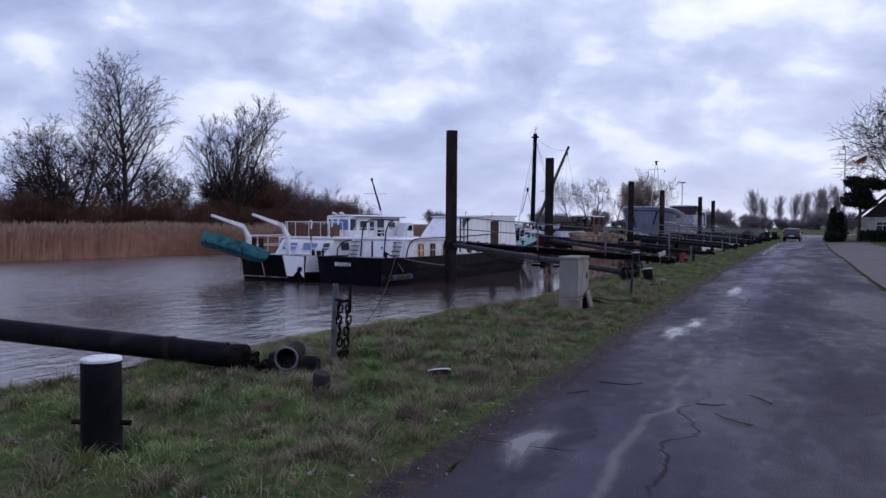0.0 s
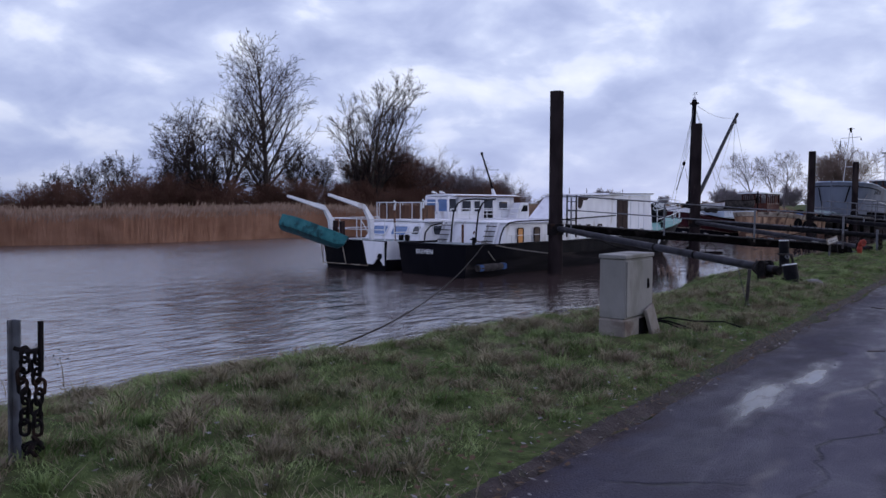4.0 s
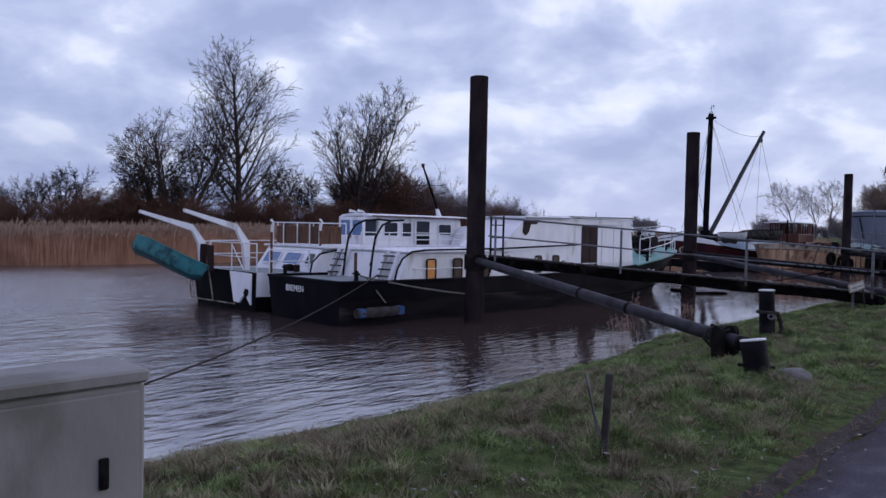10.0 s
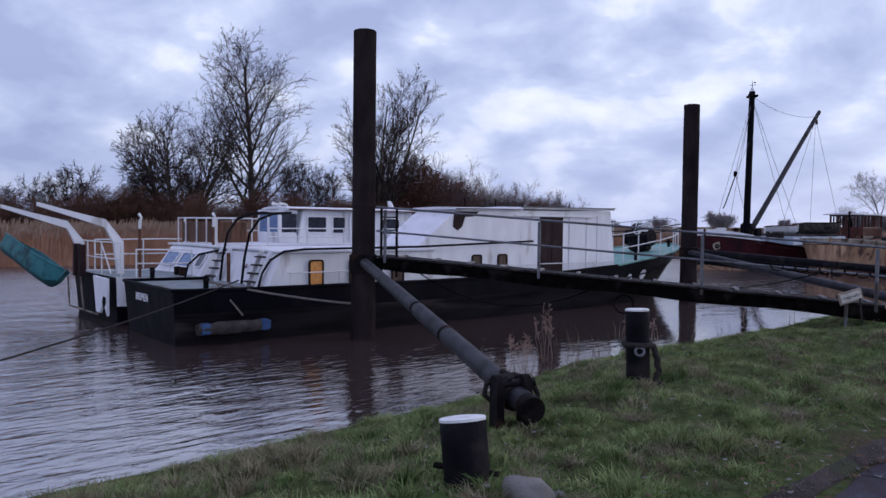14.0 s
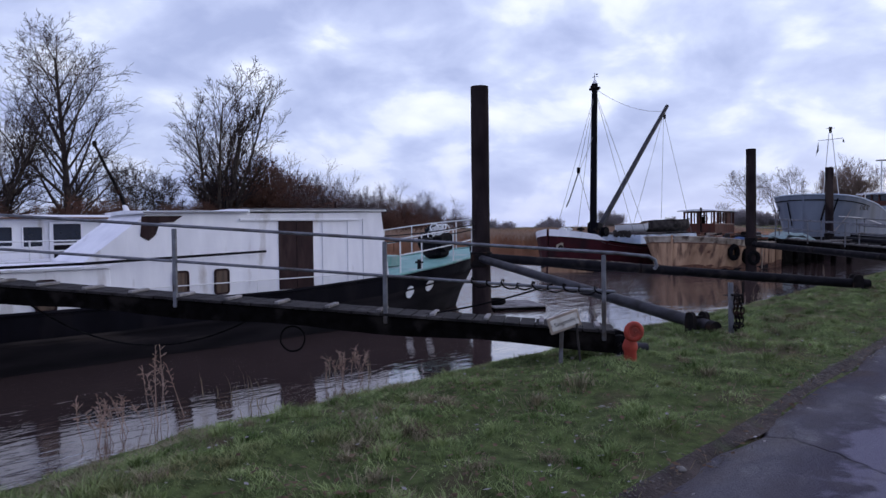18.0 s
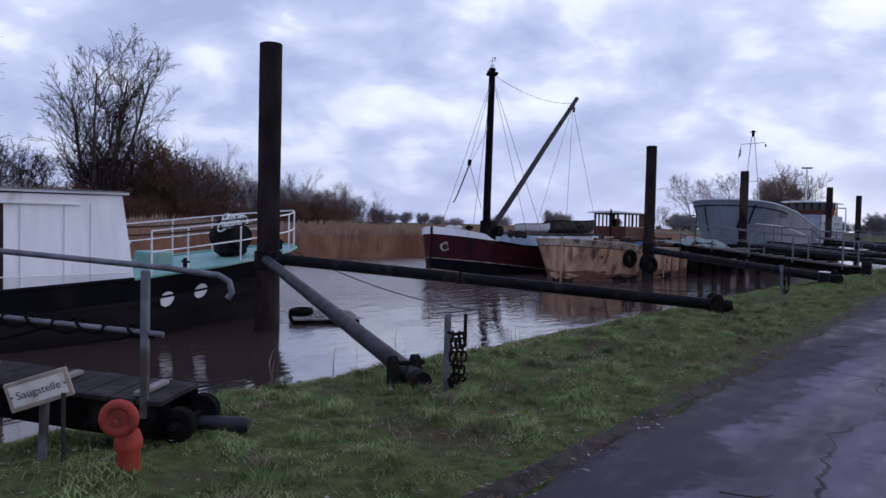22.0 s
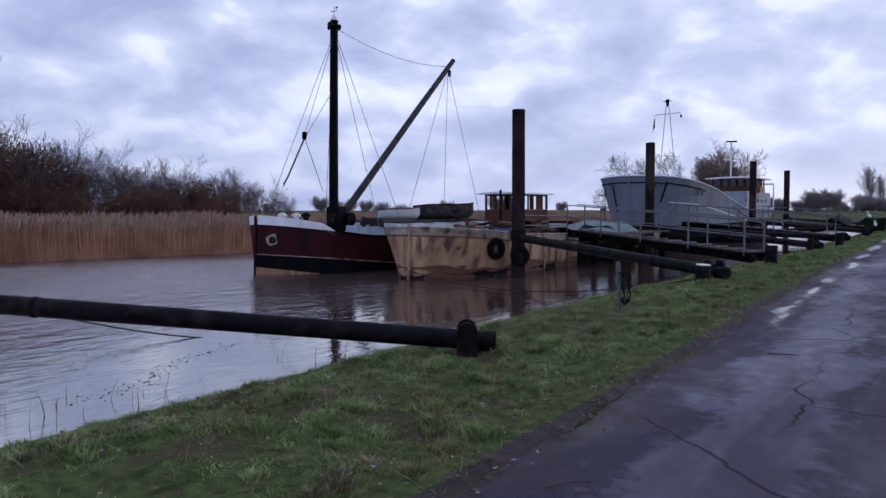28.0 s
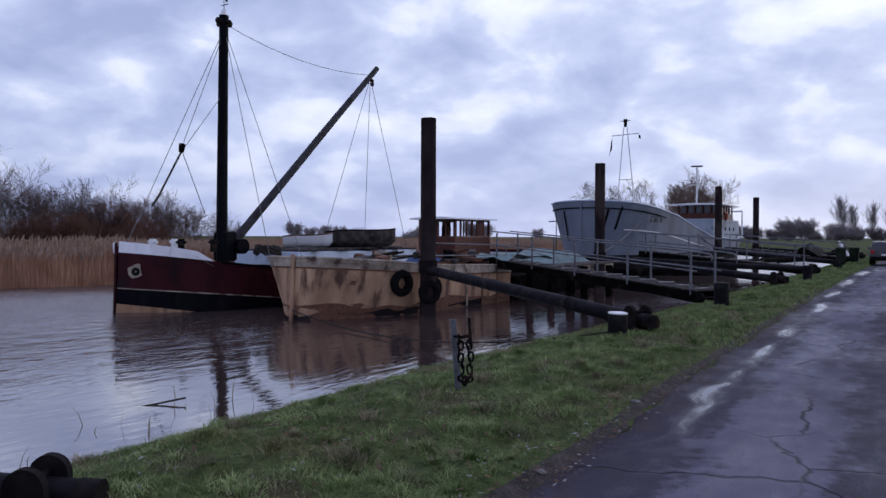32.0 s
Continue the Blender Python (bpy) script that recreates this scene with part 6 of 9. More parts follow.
# steel frame and ladder beside the first pile
fr = thing("pile_ladder", (-11.55, 25.2, 0.6), "dark steel ladder frame beside the mooring pile", "ladder")
for dx, dy in ((0, 0), (0.22, 0.20)):
    part("stile", Geo().box((-11.62 + dx, 25.12 + dy, 1.28), (0.045, 0.045, 1.36), (0, 0, 45), 0.005), M["dark_steel"], fr)
for i in range(4):
    part("rung", Geo().tube([(-11.62, 25.12, 0.84 + 0.3 * i), (-11.40, 25.32, 0.84 + 0.3 * i)], 0.014, 7), M["dark_steel"], fr)
# jetty posts beyond the tan barge
for i, (jx, jy) in enumerate(((-12.4, 63.2), (-12.2, 64.6), (-11.9, 65.8), (-11.0, 64.9), (-10.6, 66.4), (-12.6, 67.2))):
    g = Geo().tube([(jx, jy, WATER - 1), (jx, jy, 0.3), (jx, jy, 0.62)], 0.14, 12, True, [0.15, 0.14, 0.13], 0.1)
    tagged(part("jetty_post", g, M["dark_wood"]), "dark timber jetty post standing in the water", "post", "jetty posts")
for i in range(5):
    g = Geo().box((-11.7 + 0.22 * i, 65.4, 0.70), (0.20, 5.2, 0.05), (0, 0, 2), 0.006)
    tagged(part("jetty_plank", g, M["old_wood"]), "loose weathered jetty plank", "plank", "jetty planks")
for i, (lx, ly, ln, tz) in enumerate(((-8.5, 84, 5, 20), (-7.9, 85.5, 6, 15), (-7.2, 90, 6, 30), (-8.2, 101, 6, 10), (-7.5, 104, 5, 25), (-8.8, 68.5, 5, 60))):
    g = Geo().tube([(lx - ln / 2 * math.sin(radians(tz)), ly - ln / 2 * math.cos(radians(tz)), 0.32), (lx + ln / 2 * math.sin(radians(tz)), ly + ln / 2 * math.cos(radians(tz)), 0.36)], 0.16, 12)
    tagged(part("log", g, M["dark_wood"]), "dark tarred log fender at the far berth", "log", "logs at the berth")
tagged(part("pipe_stub", Geo().tube([(-4.72, 30.06, 0.17), (-4.38, 30.30, 0.16), (-4.37, 30.31, 0.16)], 0.055, 14, True, [0.055, 0.055, 0.045]), M["pipe_grey"], smooth=40), "short grey pipe end lying in the grass", "pipe")
pts = []
for i in range(64):
    f = 0.80 + 0.19 * i / 63
    q = Vector((-11.58, 24.98, 1.03)).lerp(Vector((-4.46, 29.68, 0.44)), f) + Vector((0, 0, 0.45))
    pts.append(q + Vector((0.03 * math.cos(i * 0.9), 0.05 * math.cos(i * 0.9), 0.045 * math.sin(i * 0.9) - 0.03 * math.sin(i * 0.21) ** 2)))
tagged(part("cable_winding", Geo().tube(pts, 0.011, 6), M["rubber"], smooth=60), "black cable wound along the gangway knee rail", "cable")
raft = thing("raft", (-12.55, 38.52, WATER), "small pale grey floating work raft of planks", "raft")
RM = pose(-12.55, 38.52, WATER, 0, 0, 54)
for i in range(11):
    g = Geo().box((-0.66 + 0.132 * i, 0, 0.095), (0.122, 1.65 + 0.04 * math.sin(i * 2.3), 0.035), (0, 0, 0), 0.006)
    g.v = [tuple(RM @ Vector(p)) for p in g.v]
    part("plank", g, M["pale_plank"], raft)
for yy in (-0.75, 0.0, 0.75):
    g = Geo().box((0, yy * 0.9, 0.01), (1.44, 0.28, 0.13), (0, 0, 0), 0.02)
    g.v = [tuple(RM @ Vector(p)) for p in g.v]
    part("float", g, M["dark_wood"], raft)
# ---------------------------------------------------------------- boats
def hull_point(sec, f, side, zk=-1.15):
    """A point of the skin: sec is (y, half deck, half waterline, deck height, axis x, rake), f runs from keel (0) to deck (1)."""
    y, wd, ww, zd, xc, rake = sec
    z = zk + (zd - zk) * f
    fw = (WATER - zk) / (zd - zk)
    if f >= fw:
        t = (f - fw) / (1 - fw)
        w = ww + (wd - ww) * t ** 1.2
    else:
        t = f / fw
        w = ww * (0.55 + 0.45 * t)
    return Vector((xc + side * w, y - rake * (1 - f), z))


def between(secs, n=5):
    """Finer stations along the hull."""
    out = []
    s = np.array(secs, float)
    t = np.arange(len(s))
    for k in np.linspace(0, len(s) - 1, (len(s) - 1) * n + 1):
        out.append(tuple(np.interp(k, t, s[:, c]) for c in range(6)))
    return out


def frac(sec, z, zk=-1.15):
    return min(1.0, max(0.0, (z - zk) / (sec[3] - zk)))


def band(secs, lo, hi, name, mat, parent, label="", proud=0.0, steps=4, both=(-1, 1)):
    """Part of the skin between two heights (functions of the station)."""
    g = Geo()
    for side in both:
        rows = []
        for s in secs:
            a, b = lo(s), hi(s)
            rows.append([hull_point(s, a + (b - a) * i / steps, side) + Vector((side * proud, 0, 0)) for i in range(steps + 1)])
        if side > 0:
            rows = [r[::-1] for r in rows]
        g.rings(rows, False, False)
    return part(name, g, mat, parent, label, smooth=35)


def closing(sec, name, mat, parent, lo=0.0, hi=1.0, label="", shift=0.0):
    """The flat transom at a station."""
    rows = []
    for i in range(7):
        f = lo + (hi - lo) * i / 6
        a, b = hull_point(sec, f, -1), hull_point(sec, f, 1)
        rows.append([a + Vector((0, shift, 0)), b + Vector((0, shift, 0))])
    return part(name, Geo().rings(rows, False, False), mat, parent, label)


def deck(secs, name, mat, parent, drop=0.03, label="", y0=-1e9, y1=1e9):
    rows = []
    for s in secs:
        if y0 <= s[0] <= y1:
            rows.append([hull_point(s, 1, -1) - Vector((0, 0, drop)), hull_point(s, 1, 0) - Vector((0, 0, drop - 0.03)), hull_point(s, 1, 1) - Vector((0, 0, drop))])
    return part(name, Geo().rings(rows, False, False), mat, parent, label, smooth=35)


def gunwale(secs, r, name, mat, parent, f=1.0, out=0.0, sides=(-1, 1), y0=-1e9, y1=1e9, label=""):
    for side in sides:
        pts = [hull_point(s, f(s) if callable(f) else f, side) + Vector((side * out, 0, 0)) for s in secs if y0 <= s[0] <= y1]
        part(name, Geo().tube(pts, r, 8), mat, parent, label, smooth=50)


def window(parent, at, u, v, w, h, r, frame_mat, pane_mat, depth=0.02, rim=0.025, label=""):
    """A framed pane in the plane of u and v; the frame stands proud along u x v."""
    out, inn = rounded(w, h, r), rounded(w - 2 * rim, h - 2 * rim, max(0.004, r - rim))
    fr = part("window_frame", Geo().ring(out, inn, at, u, v, depth), frame_mat, parent, label, smooth=30)
    part("pane", Geo().prism(inn, at, u, v, depth * 0.4), pane_mat, fr)
    return fr


def house(parent, name, x0, x1, y0, y1, z0, z1, mat, lean_a=0.0, lean_b=0.0, lean_s=0.0, camber=0.03, label="", bevel=0.03):
    """A cabin: x0..x1 across, y0..y1 along, with ends and sides that lean in towards the top."""
    g = Geo()
    rows = []
    for t in (0.0, 0.5, 0.96, 1.0):
        z = z0 + (z1 - z0) * t
        ins = bevel if t == 1.0 else 0
        X0, X1 = x0 + lean_s * t + ins, x1 - lean_s * t - ins
        Y0, Y1 = y0 + lean_a * t + ins, y1 - lean_b * t - ins
        c = 0.04
        rows.append([(X0 + c, Y0, z), (X1 - c, Y0, z), (X1, Y0 + c, z), (X1, Y1 - c, z), (X1 - c, Y1, z), (X0 + c, Y1, z), (X0, Y1 - c, z), (X0, Y0 + c, z)])
    g.rings(rows)
    return part(name, g, mat, parent, label)


def roof(parent, name, x0, x1, y0, y1, z, thick, mat, camber=0.05, label=""):
    g = Geo()
    rows = []
    for y in (y0, y0 + 0.02, (y0 + y1) / 2, y1 - 0.02, y1):
        ins = 0.015 if y in (y0, y1) else 0
        top = [(x0 + (x1 - x0) * t, y, z + thick + camber * (1 - (2 * t - 1) ** 2) - ins) for t in (0, 0.02, 0.25, 0.5, 0.75, 0.98, 1)]
        bot = [(x1 - (x1 - x0) * t, y, z + camber * 0.3 * (1 - (2 * t - 1) ** 2)) for t in (0, 0.5, 1)]
        rows.append(top + bot)
    g.rings(rows)
    return part(name, g, mat, parent, label)


def railing(parent, pts, h, rails, mat, r=0.016, post_r=0.018, name="rail"):
    """Stanchions at the points and bars between them."""
    for p in pts:
        part("stanchion", Geo().tube([p, Vector(p) + Vector((0, 0, h))], post_r, 7), mat, parent)
    for f in rails:
        part(name, Geo().tube([Vector(p) + Vector((0, 0, h * f)) for p in pts], r, 7), mat, parent)


EAST, UPZ, NORTH = (0, 1, 0), (0, 0, 1), (-1, 0, 0)
# --- black barge with white deckhouse
barge = thing("houseboat", (-14.8, 30, WATER), "black-hulled barge with white deckhouse moored to steel piles", "boat")
BS = between([(21.65, 1.44, 1.36, 0.40, -14.50, -0.12), (23.0, 1.50, 1.46, 0.38, -14.50, 0), (27, 1.53, 1.50, 0.36, -14.50, 0), (31, 1.54, 1.48, 0.38, -14.52, 0), (34, 1.58, 1.44, 0.52, -14.60, 0.1),
              (36, 1.50, 1.14, 0.70, -14.70, 0.35), (37.3, 1.32, 0.72, 0.85, -14.72, 0.7), (38.15, 0.98, 0.32, 0.95, -14.72, 0.95), (38.65, 0.55, 0.12, 1.01, -14.72, 1.08), (38.9, 0.05, 0.02, 1.05, -14.72, 1.12)], 5)
band(BS, lambda s: 0.0, lambda s: frac(s, s[3] - 0.44), "lower_hull", M["hull_grey"], barge, "worn dark grey lower hull")
band(BS, lambda s: frac(s, s[3] - 0.44), lambda s: 1.0, "upper_hull", M["hull_black"], barge, "black painted upper hull")
band(BS, lambda s: frac(s, s[3] - 0.46), lambda s: frac(s, s[3] - 0.41), "rubbing_strake", M["hull_grey"], barge, "scuffed rubbing strake", 0.035, 2)
closing(BS[0], "transom", M["hull_black"], barge)
deck([s for s in BS if s[0] <= 34.3], "deck", M["deck_grey"], barge)
deck([s for s in BS if s[0] >= 34.0], "foredeck", M["green_deck"], barge, 0.02, "pale green foredeck")
gunwale(BS, 0.035, "gunwale", M["hull_black"], barge, y1=34.2)
gunwale(BS, 0.032, "bow_gunwale", M["green_deck"], barge, y0=33.9, label="pale green bow gunwale")
pts = [hull_point(BS[0], 1, t) for t in (-1, -0.5, 0, 0.5, 1)]
part("stern_gunwale", Geo().tube(pts, 0.035, 8), M["hull_black"], barge)
for i, yy in enumerate((34.66, 35.72)):
    s = min(BS, key=lambda q: abs(q[0] - yy))
    f0 = frac(s, 0.10 + 0.11 * i)
    p = hull_point(s, f0, 1)
    s2 = BS[BS.index(s) + 1]
    along = (hull_point(s2, frac(s2, p.z), 1) - p).normalized()
    rise = (hull_point(s, f0 + 0.06, 1) - p).normalized()
    p = p + along.cross(rise).normalized() * 0.012
    ph = part("porthole_rim", Geo().ring(circle(0.15), circle(0.115), p, along, rise, 0.02), M["white_rail"], barge, "white porthole rim", smooth=30)
    part("pane", Geo().prism(circle(0.115), p, along, rise, 0.012), M["white_cap"], ph)
lettering("lettering", "BREMEN", 0.21, (-14.78, 21.645, 0.15), (90, 0, 0), M["letter_white"], barge, 0.003, 0.95)
# aft trunk cabin with ladders and black hand rails
house(barge, "trunk_cabin", -15.80, -13.16, 23.45, 27.6, 0.36, 1.03, M["white"], 0.32, 0, 0.03)
roof(barge, "trunk_roof", -15.84, -13.10, 23.72, 27.6, 1.03, 0.035, M["white"], 0.03)
for yy, pane in ((24.52, M["lit"]), (25.46, M["curtain"]), (26.52, M["curtain"])):
    window(barge, (-13.152, yy, 0.62), EAST, UPZ, 0.34, 0.53, 0.07, M["brown_door"], pane, 0.03, 0.035, "dark rubber-framed curtained window")
part("side_rail", Geo().tube([(-13.06, 23.9 + 0.4 * i, 0.64) for i in range(26)], 0.012, 6), M["white_rail"], barge)
for yy in (23.9, 25.0, 26.0, 27.4, 28.3, 30.4, 33.0):
    part("rail_bracket", Geo().tube([(-13.16, yy, 0.64), (-13.05, yy, 0.64), (-13.05, yy, 0.40)], 0.010, 6), M["white_rail"], barge)
for x in (-13.58, -15.52):
    lad = part("deck_ladder", Geo().box((x - 0.20, 23.50, 0.70), (0.05, 0.09, 0.80), (-24, 0, 0), 0.006).box((x + 0.20, 23.50, 0.70), (0.05, 0.09, 0.80), (-24, 0, 0), 0.006), M["white"], barge, "white wooden deck ladder")
    for i in range(4):
        part("step", Geo().box((x, 23.32 + 0.075 * i, 0.46 + 0.16 * i), (0.38, 0.13, 0.03), (0, 0, 0), 0.005), M["old_wood"], lad)
for x in (-14.12, -15.20):
    pts = [(x, 23.38, 0.38), (x, 23.44, 0.90), (x - 0.03, 23.56, 1.38), (x - 0.04, 23.78, 1.68), (x - 0.05, 24.10, 1.80), (x - 0.05, 24.5, 1.82)]
    part("hand_rail", Geo().tube(pts, 0.028, 8), M["pipe"], barge, "tall black curved hand rail", smooth=50)
part("hand_rail", Geo().tube([(-14.17, 24.10, 1.80), (-14.7, 24.12, 1.83), (-15.25, 24.10, 1.80)], 0.024, 8), M["pipe"], barge, "black cross rail", smooth=50)
pts = [(-13.02, 23.22, 0.38), (-13.02, 23.30, 0.66), (-13.02, 23.46, 0.90), (-13.02, 23.75, 1.06), (-13.02, 24.2, 1.10), (-13.02, 27.0, 1.12), (-13.03, 30.6, 1.22)]
part("hand_rail", Geo().tube(pts, 0.024, 8), M["pipe"], barge, "long black curved hand rail", smooth=50)
pts = [(-16.0, 22.92, 0.38), (-16.02, 23.0, 0.68), (-16.02, 23.25, 0.90), (-16.02, 23.7, 0.98), (-16.02, 25.2, 1.0)]
part("hand_rail", Geo().tube(pts, 0.024, 8), M["pipe"], barge, "low black curved hand rail", smooth=50)
part("exhaust_stub", Geo().tube([(-14.62, 23.32, 0.38), (-14.62, 23.32, 0.98)], 0.04, 8), M["rust"], barge, "rusty upright stub pipe", smooth=50)
part("rust_mark", Geo().box((-14.35, 23.575, 0.72), (0.06, 0.01, 0.10), (-25, 0, 0)), M["rust"], barge)
# forward house
g = Geo()
prof = [(27.15, 0.36), (34.12, 0.36), (33.86, 2.03), (28.25, 1.96), (27.15, 1.14)]
g.prism(prof, (-14.70, 0, 0), (0, 1, 0), (0, 0, 1), 1.5)
part("deckhouse", g, M["white"], barge)
g = Geo()
rows = []
for yy, zz in ((28.15, 1.965), (30.3, 1.985), (30.32, 2.02), (33.95, 2.05)):
    rows.append([(-13.12, yy, zz), (-13.12, yy, zz + 0.045), (-13.95, yy, zz + 0.07), (-14.78, yy, zz + 0.045), (-14.78, yy, zz)])
g.rings(rows)
part("deckhouse_roof", g, M["white"], barge)
part("roof_edge", Geo().box((-13.105, 32.1, 2.085), (0.05, 3.7, 0.022), (0.5, 0, 0), 0.003).box((-13.105, 29.2, 2.0), (0.04, 2.1, 0.018), (0.5, 0, 0), 0.003), M["galv"], barge)
dr = part("door", Geo().box((-13.188, 31.45, 1.12), (0.03, 0.86, 1.42), (0, 0, 0), 0.004), M["brown_door"], barge, "dark brown double door")
part("door_seam", Geo().box((-13.171, 31.45, 1.12), (0.006, 0.012, 1.40)), M["dark_steel"], dr)
part("door_track", Geo().box((-13.165, 31.6, 1.86), (0.05, 3.0, 0.045), (0, 0, 0), 0.004), M["white"], barge)
for yy in (32.15, 32.85, 33.3):
    part("panel_batten", Geo().box((-13.19, yy, 1.15), (0.022, 0.035, 1.45), (0, 0, 0), 0.003), M["white"], barge)
for yy in (28.86, 29.70):
    window(barge, (-13.198, yy, 0.66), EAST, UPZ, 0.32, 0.50, 0.07, M["brown_door"], M["curtain"], 0.03, 0.035, "dark rubber-framed curtained window")
# dark brown patch gives the broken corner and the shade within its hole
part("damaged_corner", Geo().prism([(0, 0), (0.03, 0.36), (0.80, 0.37), (0.62, 0.25), (0.36, 0.24), (0.28, 0.02), (0.15, -0.08)], (-13.197, 28.12, 1.56), (0, 1, 0), (0, 0, 1), 0.012), M["brown_door"], barge, "dark patch for the shaded hole in the rotten deckhouse corner")
for px_, py_, top in ((-14.2, 30.4, 2.28), (-14.5, 29.6, 2.3), (-14.2, 33.3, 2.28)):
    part("aerial_post", Geo().tube([(px_, py_, 2.0), (px_, py_, top)], 0.012, 6), M["dark_steel"], barge)
# foredeck rail, windlass, lines
fore = [hull_point(min(BS, key=lambda q: abs(q[0] - yy)), 1, 1) + Vector((-0.08, 0, 0)) for yy in (34.3, 35.4, 36.5, 37.4, 38.15, 38.6)]
railing(barge, fore, 0.86, (0.52, 0.98), M["white_rail"])
fore2 = [hull_point(min(BS, key=lambda q: abs(q[0] - yy)), 1, -1) + Vector((0.08, 0, 0)) for yy in (34.3, 35.4, 36.5, 37.4, 38.15, 38.6)]
railing(barge, fore2, 0.86, (0.52, 0.98), M["white_rail"])
part("stem_rail", Geo().tube([fore[-1] + Vector((0, 0, 0.84)), Vector((-14.72, 38.98, 1.9)), fore2[-1] + Vector((0, 0, 0.84))], 0.018, 7), M["white_rail"], barge)
wd = part("windlass", Geo().box((-14.5, 37.05, 1.18), (0.62, 0.62, 0.78), (0, 0, 8), 0.12).tube([(-14.95, 37.03, 1.26), (-14.05, 37.05, 1.26)], 0.26, 14).box((-14.5, 37.03, 1.58), (0.5, 0.5, 0.25), (6, 4, 20), 0.09), M["pipe"], barge, "black covered anchor windlass")
g = Geo()
rr = random.Random(9)
for i in range(9):
    g.torus((-14.25 + rr.uniform(-0.15, 0.2), 36.95 + rr.uniform(-0.25, 0.25), 1.58 + rr.uniform(-0.12, 0.16)), 0.12, 0.020, (rr.uniform(30, 90), rr.uniform(0, 90), rr.uniform(0, 90)), 14, 6)
part("rope_bundle", g, M["white_rail"], wd, "white rope hung over the windlass")
part("deck_box", Geo().box((-14.7, 35.3, 0.80), (0.7, 0.5, 0.30), (0, 0, 0), 0.03), M["green_deck"], barge, "pale green deck locker")
for i in range(2):
    g = Geo().tube(sag((-13.1, 34.0, 1.30 + 0.16 * i), (-11.95, 36.35, 1.62 + 0.12 * i), 0.05), 0.016, 6)
    tagged(part("mooring_line", g, M["rope_dark"]), "black line stretched from deckhouse to pile", "rope")
g = Geo().tube([(-12.93 + 0.01 * (i % 3), 22.02 + 0.13 * i, -0.30 + 0.01 * (i % 2)) for i in range(11)], 0.10, 12, True, [0.10, 0.11, 0.10, 0.115, 0.12, 0.115, 0.12, 0.11, 0.105, 0.11, 0.10])
part("log_fender", g, M["old_wood"], barge, "worn grey log fender", smooth=50)
for yy in (22.16, 23.30):
    part("fender_band", Geo().box((-12.93, yy, -0.29), (0.225, 0.20, 0.20), (0, 0, 0), 0.03), M["blue"], barge, "faded blue fender band")
for i, (xx, yy) in enumerate(((-13.35, 22.35), (-16.2, 22.3), (-13.3, 35.2), (-14.2, 38.2))):
    s = min(BS, key=lambda q: abs(q[0] - yy))
    part("mooring_bitt", Geo().tube([(xx, yy, s[3]), (xx, yy, s[3] + 0.24)], 0.05, 10).tube([(xx - 0.12, yy, s[3] + 0.17), (xx + 0.12, yy, s[3] + 0.17)], 0.025, 8), M["pipe"], barge)
# the barge lies a little askew to the bank
barge.matrix_basis = Matrix.Translation((-14.5 + 0.05, 22.0 + 0.06, 0)) @ Matrix.Rotation(radians(-1.35), 4, "Z") @ Matrix.Translation((14.5, -22.0, 0)) @ barge.matrix_basis
# mooring ropes
for nm, a, b, drop, r, mt, lab in (("mooring_rope", (-13.25, 23.0, 0.52), (-5.2, 7.9, 0.02), 0.68, 0.014, M["rope_dark"], "dark mooring rope running from the barge to the bank"),
                                   ("mooring_rope", (-13.2, 22.4, 0.52), (-11.98, 25.0, 0.05), 0.05, 0.022, M["rope"], "grey mooring rope from barge stern to pile"),
                                   ("mooring_rope", (-13.1, 22.5, 0.50), (-12.85, 22.9, -0.1), 0.0, 0.018, M["rope"], "frayed grey rope end hanging on the hull"),
                                   ("mooring_rope", (-14.3, 38.8, 1.02), (-8.9, 45.6, -0.52), 0.75, 0.014, M["rope_dark"], "dark mooring line from the barge bow to the bank"),
                                   
                                   ("mooring_rope", (-14.80, 53.58, -0.30), (-4.55, 50.16, 0.22), 0.46, 0.016, M["rope_dark"], "dark slack mooring line to a short bollard"),
                                   
                                   ("mooring_cable", (-11.2, 25.6, 0.75), (-8.3, 27.4, 0.55), 0.5, 0.012, M["rubber"], "black cable slung under the gangway"),
                                   ("mooring_cable", (-9.0, 27.0, 0.78), (-5.2, 29.5, 0.95), 0.35, 0.012, M["rubber"], "black cable slung along the gangway rail")):
    tagged(part(nm, Geo().tube(sag(a, b, drop, 22), r, 6), mt), lab, "rope")
climb = [(-7.51, 4.73, -0.42), (-7.12, 4.75, -0.34), (-6.49, 4.90, -0.22), (-5.96, 5.03, -0.08), (-5.39, 5.35, 0.06)]
tagged(part("mooring_rope", Geo().tube([(qx, qy, max(qz, float(land(qx, qy)) + 0.07)) for qx, qy, qz in climb], 0.024, 7), M["rope_dark"], smooth=60), "thick dark rope slung up the bank under the boom", "rope")
tagged(part("cable_loop", Geo().torus((-7.9, 27.65, 0.26), 0.16, 0.012, (90, 0, 35), 24, 6), M["rubber"]), "black cable loop hanging under the gangway", "cable")
tagged(part("tyre_fender", Geo().torus((-12.72, 38.02, WATER + 0.19), 0.2, 0.08, (4, 0, 0), 24, 10), M["rubber"], smooth=60), "black tyre lying on the raft", "tyre")

